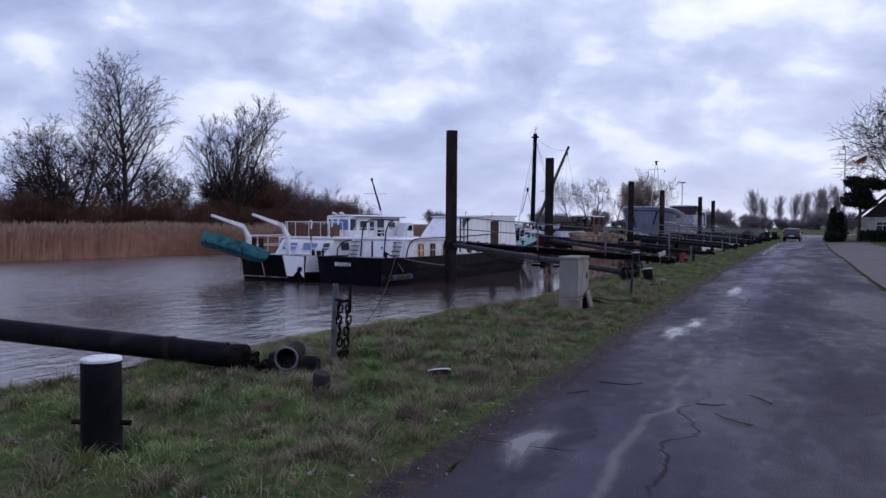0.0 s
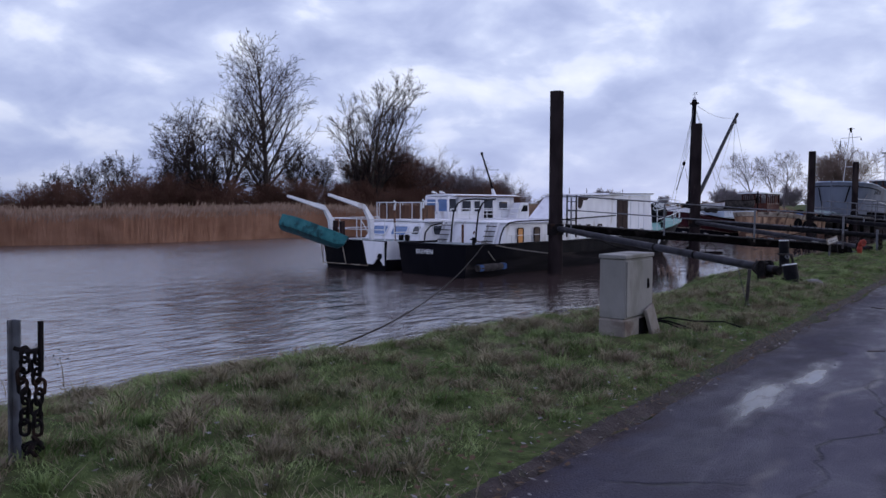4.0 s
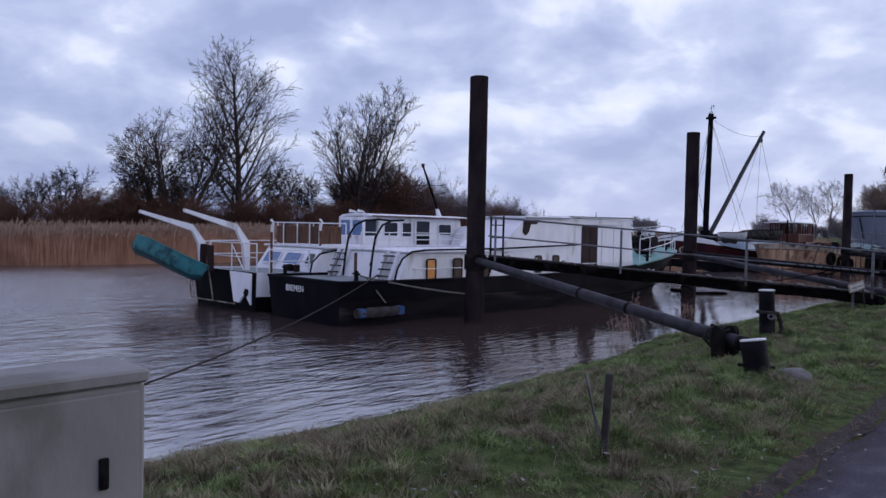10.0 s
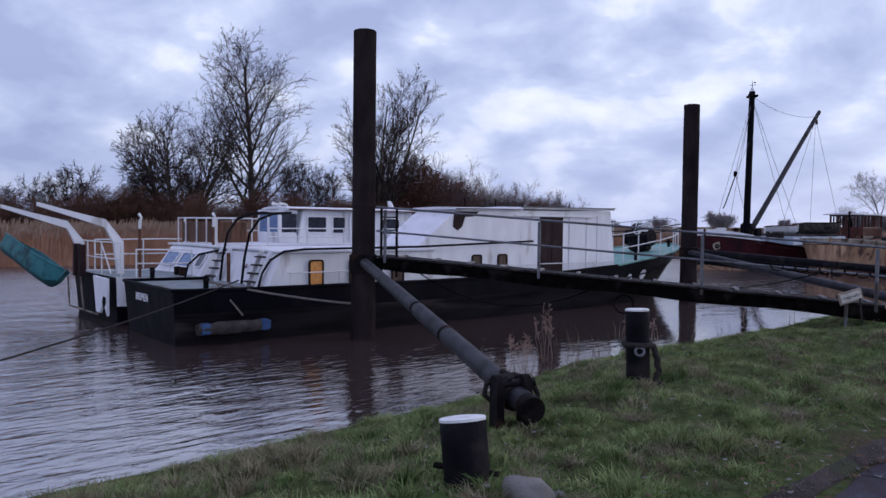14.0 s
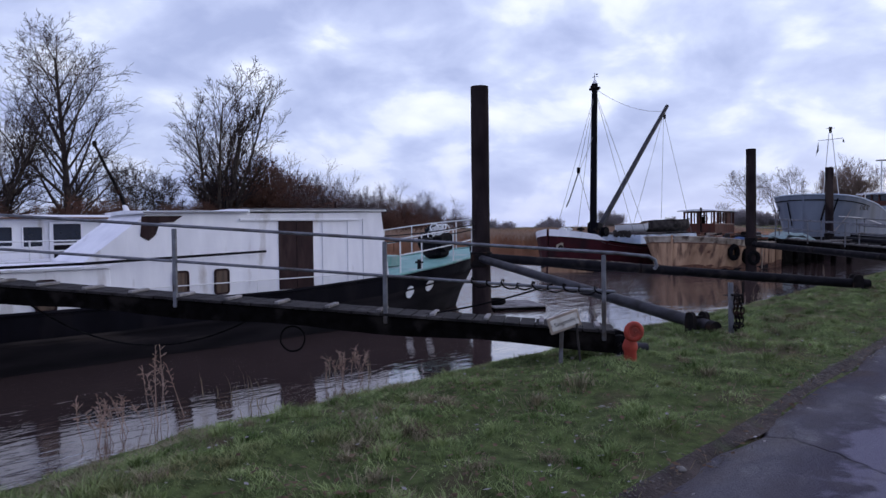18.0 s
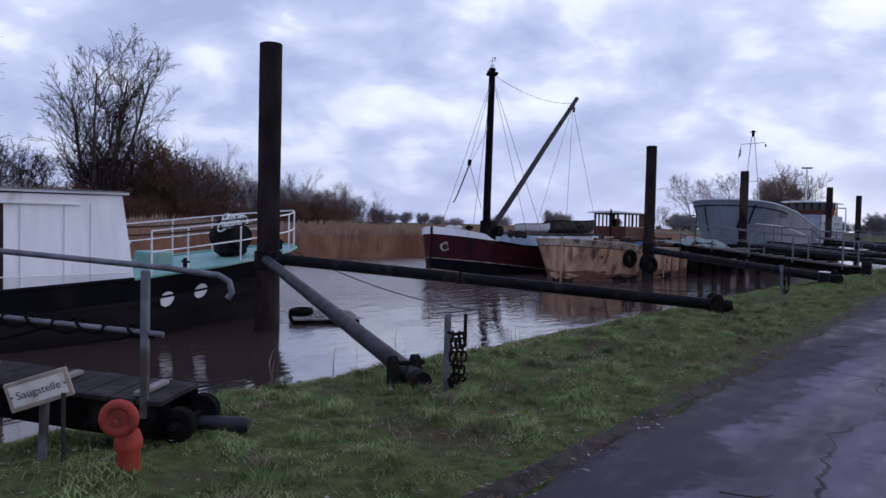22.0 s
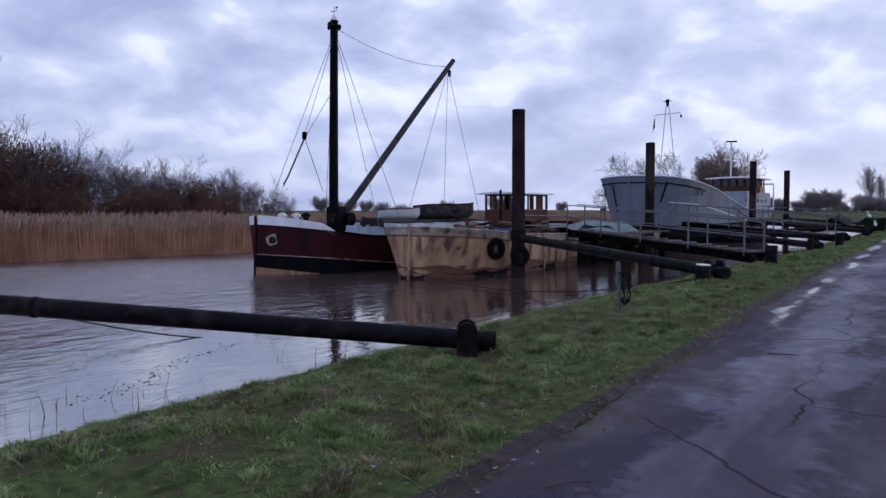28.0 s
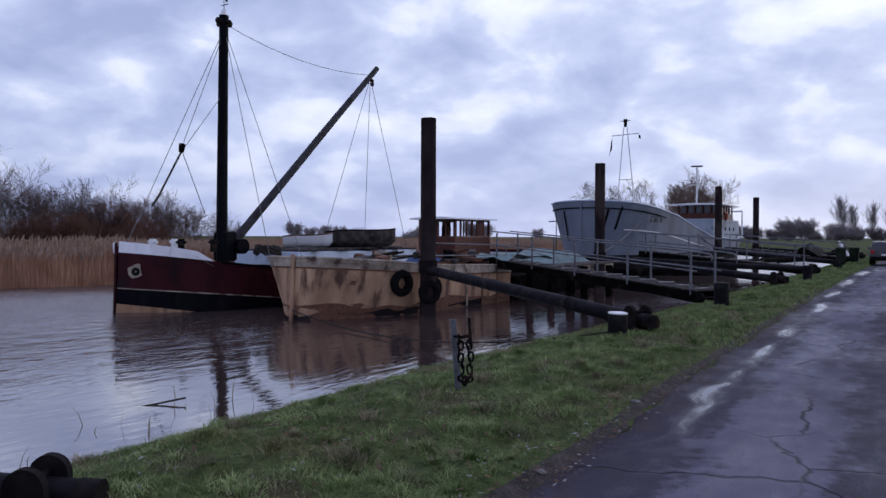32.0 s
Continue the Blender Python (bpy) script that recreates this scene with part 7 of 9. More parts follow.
# --- motor yacht behind the barge
yacht = thing("motor_yacht", (-18.5, 28, WATER), "old white motor yacht with dark stern moored outside the barge", "boat")
YS = between([(21.75, 1.62, 1.50, 0.42, -18.05, -0.1), (23, 1.66, 1.55, 0.38, -18.08, 0), (27, 1.68, 1.58, 0.36, -18.15, 0), (32, 1.6, 1.4, 0.55, -18.2, 0.2), (35, 1.0, 0.7, 0.85, -18.25, 0.6), (37, 0.05, 0.03, 1.05, -18.25, 1.0)], 5)
band(YS, lambda s: 0.0, lambda s: frac(s, s[3] - 0.62), "lower_hull", M["hull_black"], yacht, "dark lower hull")
band(YS, lambda s: frac(s, s[3] - 0.62), lambda s: 1.0, "upper_hull", M["white"], yacht, "white upper hull")
closing(YS[0], "transom", M["hull_black"], yacht, 0, 1, "dark stained transom")
for (xa, za), (xb, zb) in (((-19.62, 0.40), (-19.5, -0.42)), ((-17.42, 0.40), (-17.20, -0.42)), ((-19.5, -0.42), (-17.2, -0.42)), ((-18.5, 0.35), (-18.3, -0.42))):
    part("transom_trim", Geo().tube([(xa, 21.58, za), (xb, 21.60, zb)], 0.020, 6), M["tan_light"], yacht)
part("quarter_panel", Geo().prism([(0, 0.42), (0.98, 0.40), (0.98, -0.38), (0.72, -0.10), (0.46, -0.36), (0.20, -0.34)], (-17.40, 21.56, 0), (1, 0, 0), (0, 0, 1), -0.05), M["white"], yacht, "white broken stern quarter panel")
part("splash_mark", Geo().prism([(0, 0.02), (0.10, -0.10), (0.22, 0.0), (0.22, 0.12), (0.08, 0.14)], (-16.70, 21.54, -0.12), (1, 0, 0), (0, 0, 1), -0.012), M["hull_grey"], yacht, "dark scuffed patch")
deck(YS, "deck", M["deck_grey"], yacht)
for i, (tip, base) in enumerate((((-19.67, 20.2, 1.88), (-19.32, 21.5, 1.42)), ((-18.0, 20.6, 1.92), (-17.7, 21.9, 1.46)))):
    tip, base = Vector(tip), Vector(base)
    g = Geo()
    w = Vector((0.06, 0, 0))
    knee = base + Vector((0.05, 0.26, -0.36))
    foot = base + Vector((0.06, 0.30, -1.05))
    rows = []
    for p, hgt in ((tip, 0.04), (tip.lerp(base, 0.5), 0.06), (base, 0.09)):
        rows.append([p - w, p + w, p + w + Vector((0, 0, hgt * 2)), p - w + Vector((0, 0, hgt * 2))])
    rows.append([knee - w * 1.1 + Vector((0, -0.10, 0)), knee + w * 1.1 + Vector((0, -0.10, 0)), knee + w * 1.1 + Vector((0, 0.10, 0.05)), knee - w * 1.1 + Vector((0, 0.10, 0.05))])
    rows.append([foot - w * 0.9 + Vector((0, -0.07, 0)), foot + w * 0.9 + Vector((0, -0.07, 0)), foot + w * 0.9 + Vector((0, 0.07, 0)), foot - w * 0.9 + Vector((0, 0.07, 0))])
    g.rings(rows)
    part("davit", g, M["white"], yacht, "white box-section davit")
part("stern_post", Geo().box((-18.85, 21.6, 0.70), (0.14, 0.14, 0.75), (0, 3, 0), 0.01).box((-18.5, 21.62, 0.70), (0.14, 0.14, 0.72), (0, -2, 0), 0.01), M["brown_door"], yacht, "dark brown timber posts at the stern")
railing(yacht, [(-19.6, 22.2, 0.40), (-19.7, 23.4, 0.40), (-19.75, 24.6, 0.40), (-19.8, 26.0, 0.40)], 0.75, (0.5, 1.0), M["white_rail"])
railing(yacht, [(-19.5, 21.9, 0.42), (-18.9, 21.85, 0.42), (-17.8, 21.85, 0.42), (-16.75, 21.95, 0.42)], 0.72, (0.5, 1.0), M["white_rail"])
part("rail_brace", Geo().tube([(-17.8, 21.85, 1.1), (-17.3, 21.9, 0.45)], 0.016, 6), M["white_rail"], yacht)
railing(yacht, [(-16.55, 22.2, 0.40), (-16.5, 23.4, 0.38)], 0.60, (0.5, 1.0), M["white_rail"])
house(yacht, "aft_cabin", -19.55, -16.72, 23.62, 28.0, 0.34, 1.0, M["white"], 0.42, 0, 0.10)
for x in (-18.88, -17.86):
    window(yacht, (x, 23.822, 0.68), (1, 0, 0), (0, 0.54, 0.84), 0.80, 0.42, 0.07, M["white"], M["glass_sky_painted"], 0.03, 0.035, "white framed window with sky reflection painted into the pane")
window(yacht, (-17.03, 23.834, 0.70), (1, 0, 0), (0, 0.54, 0.84), 0.40, 0.40, 0.10, M["white"], M["glass_dark"], 0.03, 0.035, "white framed dark corner window")
for yy in (24.75, 25.9):
    window(yacht, (-16.775, yy, 0.70), EAST, (-0.15, 0, 1), 0.72, 0.40, 0.14, M["white"], M["glass_dark"], 0.03, 0.04, "white framed oval side window")
for x in (-17.4, -17.1):
    part("deck_fitting", Geo().box((x, 23.42, 0.46), (0.15, 0.14, 0.20), (0, 0, 0), 0.02), M["dark_steel"], yacht)
roof(yacht, "upper_deck", -19.65, -16.62, 24.02, 30.8, 1.01, 0.05, M["white"], 0.03)
part("wind_screen_board", Geo().box((-18.35, 24.30, 1.36), (2.05, 0.03, 0.50), (0, 0, 0), 0.004), M["brown_board"], yacht, "brown varnished windbreak board")
part("wind_screen_board", Geo().box((-17.28, 24.70, 1.36), (0.03, 0.78, 0.50), (0, 0, 0), 0.004), M["brown_board"], yacht, "brown varnished windbreak board")
railing(yacht, [(-19.45, 24.22, 1.05), (-18.9, 24.20, 1.05), (-18.2, 24.20, 1.05), (-17.6, 24.20, 1.05), (-17.22, 24.26, 1.05)], 0.66, (1.0,), M["white_rail"])
railing(yacht, [(-17.22, 24.3, 1.05), (-17.2, 25.2, 1.05)], 0.66, (1.0,), M["white_rail"])
railing(yacht, [(-16.75, 25.4, 1.05), (-16.75, 26.5, 1.05), (-16.75, 27.6, 1.05), (-16.75, 28.6, 1.05), (-16.75, 29.8, 1.05)], 0.42, (0.5, 1.0), M["white_rail"])
railing(yacht, [(-19.5, 24.4, 1.05), (-19.6, 25.8, 1.05), (-19.65, 27.2, 1.05)], 0.66, (0.5, 1.0), M["white_rail"])
# wheelhouse: a closed white cabin with dark panes, open at its aft end
house(yacht, "wheelhouse", -18.70, -17.50, 26.62, 30.62, 1.04, 1.95, M["white"], 0.18, 0.10, 0.02, label="white wheelhouse cabin")
for ya, yb, za, zb, r in ((26.92, 27.54, 1.34, 1.80, 0.06), (27.70, 28.14, 1.32, 1.80, 0.05), (29.36, 30.02, 1.38, 1.78, 0.10)):
    window(yacht, (-17.51, (ya + yb) / 2, (za + zb) / 2), EAST, (-0.02, 0, 1), yb - ya, zb - za, r, M["white"], M["glass_dark"], 0.03, 0.03, "white framed dark wheelhouse window")
wd_ = part("wheelhouse_door", Geo().box((-17.475, 28.61, 1.46), (0.03, 0.72, 0.86), (0, 0, 0), 0.004), M["white"], yacht, "white door with dark panels")
part("pane", Geo().box((-17.455, 28.62, 1.63), (0.012, 0.58, 0.42)), M["glass_dark"], wd_)
part("panel", Geo().box((-17.455, 28.62, 1.22), (0.012, 0.58, 0.30)), M["hull_grey"], wd_)
for x in (-17.5, -18.62):
    part("wheelhouse_post", Geo().box((x, 26.12, 1.52), (0.07, 0.09, 0.86), (0, 0, 0), 0.01), M["white"], yacht)
    part("wheelhouse_sill", Geo().box((x, 26.38, 1.20), (0.05, 0.46, 0.32), (0, 0, 0), 0.01), M["white"], yacht)
    part("wheelhouse_header", Geo().box((x, 26.38, 1.90), (0.06, 0.50, 0.10), (0, 0, 0), 0.01), M["white"], yacht)
    part("wheelhouse_pane", Geo().box((x, 26.38, 1.60), (0.012, 0.44, 0.50)), M["glass_dark"], yacht, "dark reflecting pane")
part("wheelhouse_aft_wall", Geo().box((-18.06, 26.1, 1.20), (1.12, 0.05, 0.34), (0, 0, 0), 0.01).box((-18.06, 26.1, 1.88), (1.12, 0.05, 0.10), (0, 0, 0), 0.01).box((-18.06, 26.1, 1.56), (0.10, 0.05, 0.60), (0, 0, 0), 0.01), M["white"], yacht)
for x in (-18.34, -17.78):
    part("wheelhouse_pane", Geo().box((x, 26.11, 1.60), (0.46, 0.012, 0.46)), M["glass_sky_painted"], yacht, "pane coloured blue for the reflected sky")
roof(yacht, "wheelhouse_roof", -18.76, -17.30, 26.25, 30.7, 1.95, 0.05, M["white"], 0.05)
part("roof_edge", Geo().box((-17.295, 28.48, 1.965), (0.02, 4.4, 0.03), (0, 0, 0), 0.004), M["rust"], yacht, "rust-stained roof edge")
part("engine_cover", Geo().rings([[(-17.4, 29.84, 1.04), (-16.95, 29.84, 1.04), (-16.95, 30.85, 1.04), (-17.4, 30.85, 1.04)], [(-17.36, 30.26, 1.70), (-17.0, 30.26, 1.70), (-17.0, 30.85, 1.72), (-17.36, 30.85, 1.72)]]), M["white"], yacht, "white sloping engine cowl")
# black panel on the cowl's side paints the shade of its opening
part("cowl_opening", Geo().prism([(0.14, 0.30), (0.62, 0.30), (0.62, 0.56), (0.34, 0.56)], (-16.965, 30.1, 1.04), (0, 1, 0), (0, 0, 1), 0.012), M["hull_black"], yacht, "dark panel for the shade inside the cowl opening")
mst = part("mast", Geo().tube([(-18.62, 30.6, 2.0), (-18.64, 30.35, 2.6), (-18.68, 30.02, 3.3), (-18.71, 29.82, 3.75)], 0.04, 8, True, [0.05, 0.045, 0.04, 0.03]), M["dark_steel"], yacht, "dark leaning signal mast")
part("yard", Geo().tube([(-19.1, 29.7, 3.12), (-18.1, 30.2, 3.12)], 0.010, 6), M["dark_steel"], mst)
part("mast_step", Geo().tube([(-18.62, 30.58, 1.98), (-18.63, 30.52, 2.16), (-18.64, 30.46, 2.32)], 0.08, 8, True, [0.11, 0.08, 0.055]), M["white"], yacht, "white tapered mast step")
part("mast_lamp", Geo().tube([(-18.71, 29.8, 3.74), (-18.71, 29.79, 3.88)], 0.055, 8), M["dark_steel"], mst)
for x in (-18.6, -18.2):
    part("horn", Geo().tube([(x, 26.75, 2.02), (x, 26.70, 2.10), (x - 0.05, 26.50, 2.13)], 0.03, 8, True, [0.03, 0.03, 0.05]), M["white_rail"], yacht)
# old boat poles with flaking white heads
for px, py, pz, ph in ((-16.62, 22.3, 0.2, 1.45), (-16.95, 24.1, 1.0, 1.50)):
    pl = thing("boat_pole", (px, py, pz), "upright rusty pole with a flaking white top", "pole", "poles on the yacht")
    part("pole", Geo().tube([(px, py, pz), (px - 0.01, py, ph)], 0.032, 8), M["rust"], pl)
    part("pole_head", Geo().tube([(px - 0.01, py, ph), (px + 0.01, py, ph + 0.16), (px + 0.04, py + 0.02, ph + 0.25), (px - 0.04, py, ph + 0.31)], 0.03, 8, True, [0.034, 0.036, 0.026, 0.034]), M["white_rail"], pl, "flaking white pole head")


def dinghy(name, m, length, beam, depth, mat_out, mat_in, label, trim=None, bottom=None):
    """A small open boat with shell, thwarts and gunwale; bow towards local +y."""
    e = thing(name, (0, 0, 0), label, "boat")
    e.matrix_basis = m
    st = [(-0.5, 0.80, 0.9), (-0.25, 0.97, 1.0), (0.0, 1.0, 1.0), (0.25, 0.86, 1.03), (0.42, 0.5, 1.1), (0.5, 0.06, 1.2)]

    def shell(k, inner):
        rows = []
        for t, w, s in st:
            row = []
            for i in range(9):
                a = math.pi * i / 8
                yy = t * length * (0.985 if inner else 1)
                xx = -math.cos(a) * beam / 2 * w * k
                zz = depth * s - math.sin(a) ** 0.6 * depth * (0.92 if inner else 1.0) * (1 if w > 0.1 else 0.75)
                row.append(m @ Vector((xx, yy, zz)))
            rows.append(row if not inner else row[::-1])
        return rows

    part("shell", Geo().rings(shell(1.0, False), False, False), mat_out, e, smooth=50)
    part("lining", Geo().rings(shell(0.95, True), False, False), mat_in, e, smooth=50)
    # optional second skin that colours shade onto the lower shell
    if bottom:
        part("bottom", Geo().rings([[p - m.to_3x3() @ Vector((0, 0, 0.006)) for p in row[2:7]] for row in shell(1.012, False)], False, False), bottom, e, "bottom coloured dark for the shade beneath", smooth=50)
    g = Geo()
    g.rings([shell(1.0, False)[0], shell(0.95, True)[0][::-1]], False, False)
    r0 = shell(1.0, False)[0]
    g.add(r0, [tuple(range(len(r0)))])
    part("transom", g, mat_out, e)
    for s in (-1, 1):
        part("gunwale", Geo().tube([m @ Vector((s * beam / 2 * w, t * length, depth * h)) for t, w, h in st], 0.025, 7), trim or mat_out, e, smooth=50)
    for t in (-0.2, 0.15):
        part("thwart", Geo().add(*(lambda gg: (gg.v, gg.f))(Geo().box((0, t * length, depth * 0.72), (beam * 0.86, 0.18, 0.03)))), mat_in, e)
    for o in e.children:
        if o.name.startswith("thwart"):
            o.matrix_basis = m
    return e


# teal dinghy hanging askew in the davits
dx = Vector((-17.25, 20.75, 0.42)) - Vector((-20.1, 20.45, 1.12))
ym = dx.normalized()
zm = (Vector((0.0, 0.52, 0.85)) - ym * ym.dot(Vector((0.0, 0.52, 0.85)))).normalized()
xm = ym.cross(zm)
dm = Matrix((xm, ym, zm)).transposed().to_4x4()
dm.translation = Vector((-19.02, 20.62, 0.44))
dinghy("dinghy", dm, 2.85, 0.86, 0.44, M["teal"], M["teal"], "teal painted dinghy hanging askew from white davits", bottom=M["teal_shaded"])

# --- dark red cargo ship with mast and boom
red = thing("sailing_barge", (-19.6, 62, WATER), "old dark red sailing barge with mast and cargo boom", "boat")
RS = between([(52.12, 0.06, 0.03, 1.53, -20.46, 0.10), (52.45, 0.80, 0.50, 1.46, -20.42, 0.08), (52.9, 1.34, 1.00, 1.37, -20.38, 0), (53.45, 1.78, 1.46, 1.24, -20.32, 0), (53.85, 2.00, 1.70, 0.94, -20.26, 0), (54.8, 2.26, 2.02, 0.80, -20.16, 0),
              (56.5, 2.42, 2.2, 0.62, -20.02, 0), (59, 2.42, 2.25, 0.54, -19.78, 0), (66, 2.38, 2.2, 0.56, -19.4, 0), (70, 2.2, 1.9, 0.80, -19.2, 0), (73, 1.4, 0.8, 1.05, -19.1, 0)], 5)


def red_line(s):
    """Height of the pale line between the red and the black paint."""
    return 0.14 - 0.105 * min(5.0, max(0, s[0] - 52.1))


def boot(s):
    return frac(s, WATER + 0.28 - 0.30 * min(1, max(0, (s[0] - 52.1) / 1.6)))


def bulwark_foot(s):
    return frac(s, 1.20 - 0.26 * (s[0] - 52.12) / 1.73)


band(RS, lambda s: 0.0, boot, "boot_top", M["tan_hull"], red, "pale boot top at the bow")
band(RS, boot, lambda s: frac(s, red_line(s)), "lower_hull", M["hull_black"], red, "black lower hull band")
band(RS, lambda s: frac(s, red_line(s) - 0.012), lambda s: frac(s, red_line(s) + 0.022), "white_line", M["tan_light"], red, "thin pale painted line", 0.006, 1)
band(RS, lambda s: frac(s, red_line(s)), lambda s: bulwark_foot(s) if s[0] < 53.86 else 1.0, "upper_hull", M["red_hull"], red, "dark red upper hull")
band([s for s in RS if s[0] < 53.86], bulwark_foot, lambda s: 1.0, "bow_bulwark", M["white"], red, "white bow bulwark", 0.012, 2)
closing(RS[-1], "stern", M["red_hull"], red)
deck(RS, "deck", M["deck_grey"], red, 0.16)
gunwale(RS, 0.04, "rail_cap", M["dark_wood"], red, y0=53.9)
part("stem_bar", Geo().tube([(-20.46, 51.99, -0.9), (-20.46, 52.03, 0.2), (-20.46, 52.07, 1.5)], 0.04, 8), M["red_hull"], red)
s = min(RS, key=lambda q: abs(q[0] - 52.36))
p = hull_point(s, frac(s, 0.66), 1) + Vector((0.03, -0.02, 0))
rr = random.Random(4)
blotch = [(0.30 * (1 + 0.22 * math.sin(0.2244 * a + 1) + rr.uniform(-0.06, 0.06)) * math.cos(a * 0.2244), 0.20 * (1 + 0.22 * math.sin(0.449 * a) + rr.uniform(-0.06, 0.06)) * math.sin(a * 0.2244)) for a in range(28)]
part("primer_patch", Geo().prism(blotch, p, (0.66, 0.75, 0), (0, 0, 1), 0.012), M["tan_light"], red, "pale primer patch round the hawse hole")
part("hawse_ring", Geo().torus(p + Vector((0.01, -0.04, -0.02)), 0.075, 0.045, (90, 0, 48), 20, 8), M["dark_steel"], red, "dark hawse ring", smooth=60)
mast = part("mast", Geo().tube([(-20.0, 55.6, 0.8), (-19.98, 55.6, 3), (-19.92, 55.59, 6), (-19.86, 55.58, 8.6), (-19.85, 55.58, 8.95)], 0.16, 14, True, [0.19, 0.18, 0.165, 0.15, 0.16]), M["hull_black"], red, "tall black mast", smooth=40)
part("mast_head", Geo().tube([(-19.85, 55.3, 8.75), (-19.85, 55.86, 8.72)], 0.10, 10).tube([(-20.15, 55.58, 8.70), (-19.55, 55.58, 8.70)], 0.07, 8), M["dark_steel"], mast)
part("mast_lamp", Geo().tube([(-19.85, 55.58, 8.95), (-19.85, 55.58, 9.15)], 0.10, 10, True, [0.14, 0.06]), M["white_rail"], mast)
part("weather_vane", Geo().tube([(-19.85, 55.58, 9.1), (-19.85, 55.58, 9.5)], 0.012, 6).tube([(-20.0, 55.58, 9.3), (-19.65, 55.58, 9.3)], 0.012, 6).box((-19.72, 55.58, 9.42), (0.10, 0.008, 0.07)), M["dark_steel"], mast)
part("tabernacle", Geo().box((-20.0, 55.75, 1.35), (0.62, 0.55, 1.0), (0, 0, 0), 0.06).tube([(-20.4, 56.1, 1.35), (-19.5, 56.1, 1.35)], 0.26, 14), M["hull_black"], red, "black mast winch and tabernacle")
bm_ = part("cargo_boom", Geo().tube([(-19.98, 56.05, 1.45), (-19.85, 58, 3.4), (-19.70, 60.7, 6.1), (-19.54, 63.3, 8.66)], 0.13, 12, True, [0.15, 0.14, 0.13, 0.11]), M["pipe_grey"], red, "long grey cargo boom", smooth=40)
part("boom_block", Geo().box((-19.55, 63.0, 8.02), (0.10, 0.16, 0.30), (0, 0, 0), 0.03), M["dark_steel"], bm_)
for a, b, d in (((-19.85, 55.58, 8.7), (-19.60, 62.75, 8.30), 0.35), ((-19.57, 62.9, 8.2), (-19.6, 62.6, 1.9), 0.0), ((-19.57, 62.9, 8.2), (-18.2, 63.6, 1.2), 0.0), ((-19.57, 62.9, 8.2), (-20.9, 61.4, 1.2), 0.0),
                ((-19.85, 55.58, 8.6), (-17.6, 56.9, 1.0), 0.0), ((-19.85, 55.58, 8.6), (-22.0, 57.2, 1.0), 0.0), ((-19.85, 55.58, 8.5), (-19.95, 52.1, 1.5), 0.0), ((-19.9, 55.6, 6.4), (-19.8, 53.9, 4.35), 0.0), ((-19.85, 55.58, 8.6), (-17.55, 55.4, 1.1), 0.0), ((-19.85, 55.58, 8.4), (-19.8, 53.9, 4.5), 0.0)):
    part("stay_wire", Geo().tube(sag(a, b, d, 8), 0.011, 5), M["wire"], mast)
blk = part("tackle_block", Geo().tube([(-19.8, 53.9, 4.55), (-19.8, 53.86, 4.3)], 0.10, 10, True, [0.10, 0.08]), M["dark_wood"], mast)
part("tackle_fall", Geo().tube([(-19.8, 53.86, 4.3), (-19.87, 53.1, 2.9), (-19.9, 52.9, 2.6)], 0.03, 6).tube([(-19.75, 53.86, 4.3), (-19.6, 54.6, 2.4)], 0.012, 5), M["rope_dark"], blk)
part("cargo_hook", Geo().tube([(-19.6, 62.6, 1.9), (-19.6, 62.6, 1.6)], 0.05, 8), M["flag_gold"], mast, "yellow hook weight")
house(red, "hatch_coaming", -21.4, -18.2, 57.3, 64.5, 0.7, 1.15, M["pale_blue"], 0.1, 0.1, 0.05, label="pale blue hatch coaming")
for i in range(16):
    g = Geo().box((-19.8 + 0.3 * math.sin(i * 1.7), 57.8 + 0.42 * i, 1.20 + 0.03 * (i % 3)), (3.0, 0.34, 0.06), (2 * math.sin(i), 0, 3 * math.cos(i * 2)), 0.006)
    part("hatch_board", g, M["old_wood"], red)
for i, (xx, yy) in enumerate(((-20.3, 53.2), (-19.6, 53.7), (-20.6, 54.2), (-19.2, 54.6))):
    part("deck_bitt", Geo().tube([(xx, yy, 1.2), (xx, yy, 1.6)], 0.10, 10).tube([(xx - 0.2, yy, 1.5), (xx + 0.2, yy, 1.5)], 0.05, 8), M["dark_steel"] if i % 2 else M["white_rail"], red)
coil("deck_gear", (-18.9, 56.6, 1.0), 0.4, 4, 0.06, M["rope_dark"], "heap of dark rope and gear on the foredeck", 0.8, 6)
house(red, "wheelhouse_base", -20.6, -18.5, 67.8, 71.1, 0.6, 1.72, M["varnish"], 0, 0, 0.02, label="varnished mahogany wheelhouse base")
for yy in (67.86, 71.04):
    for i in range(5):
        part("wheelhouse_post", Geo().box((-20.52 + 0.485 * i, yy, 2.10), (0.12 if i % 2 == 0 else 0.07, 0.07, 0.80), (0, 0, 0), 0.01), M["varnish"], red)
for x in (-20.54, -18.58):
    for i in range(1, 6):
        part("wheelhouse_post", Geo().box((x, 67.86 + 0.53 * i, 2.10), (0.07, 0.10, 0.80), (0, 0, 0), 0.01), M["varnish"], red)
    part("wheelhouse_wall", Geo().box((x, 70.15, 2.10), (0.045, 0.62, 0.78), (0, 0, 0), 0.005), M["varnish"], red)
part("wheelhouse_header", Geo().box((-19.55, 67.86, 2.47), (2.06, 0.08, 0.10), (0, 0, 0), 0.008).box((-18.58, 69.45, 2.47), (0.08, 3.1, 0.10), (0, 0, 0), 0.008).box((-20.54, 69.45, 2.47), (0.08, 3.1, 0.10), (0, 0, 0), 0.008), M["varnish"], red)
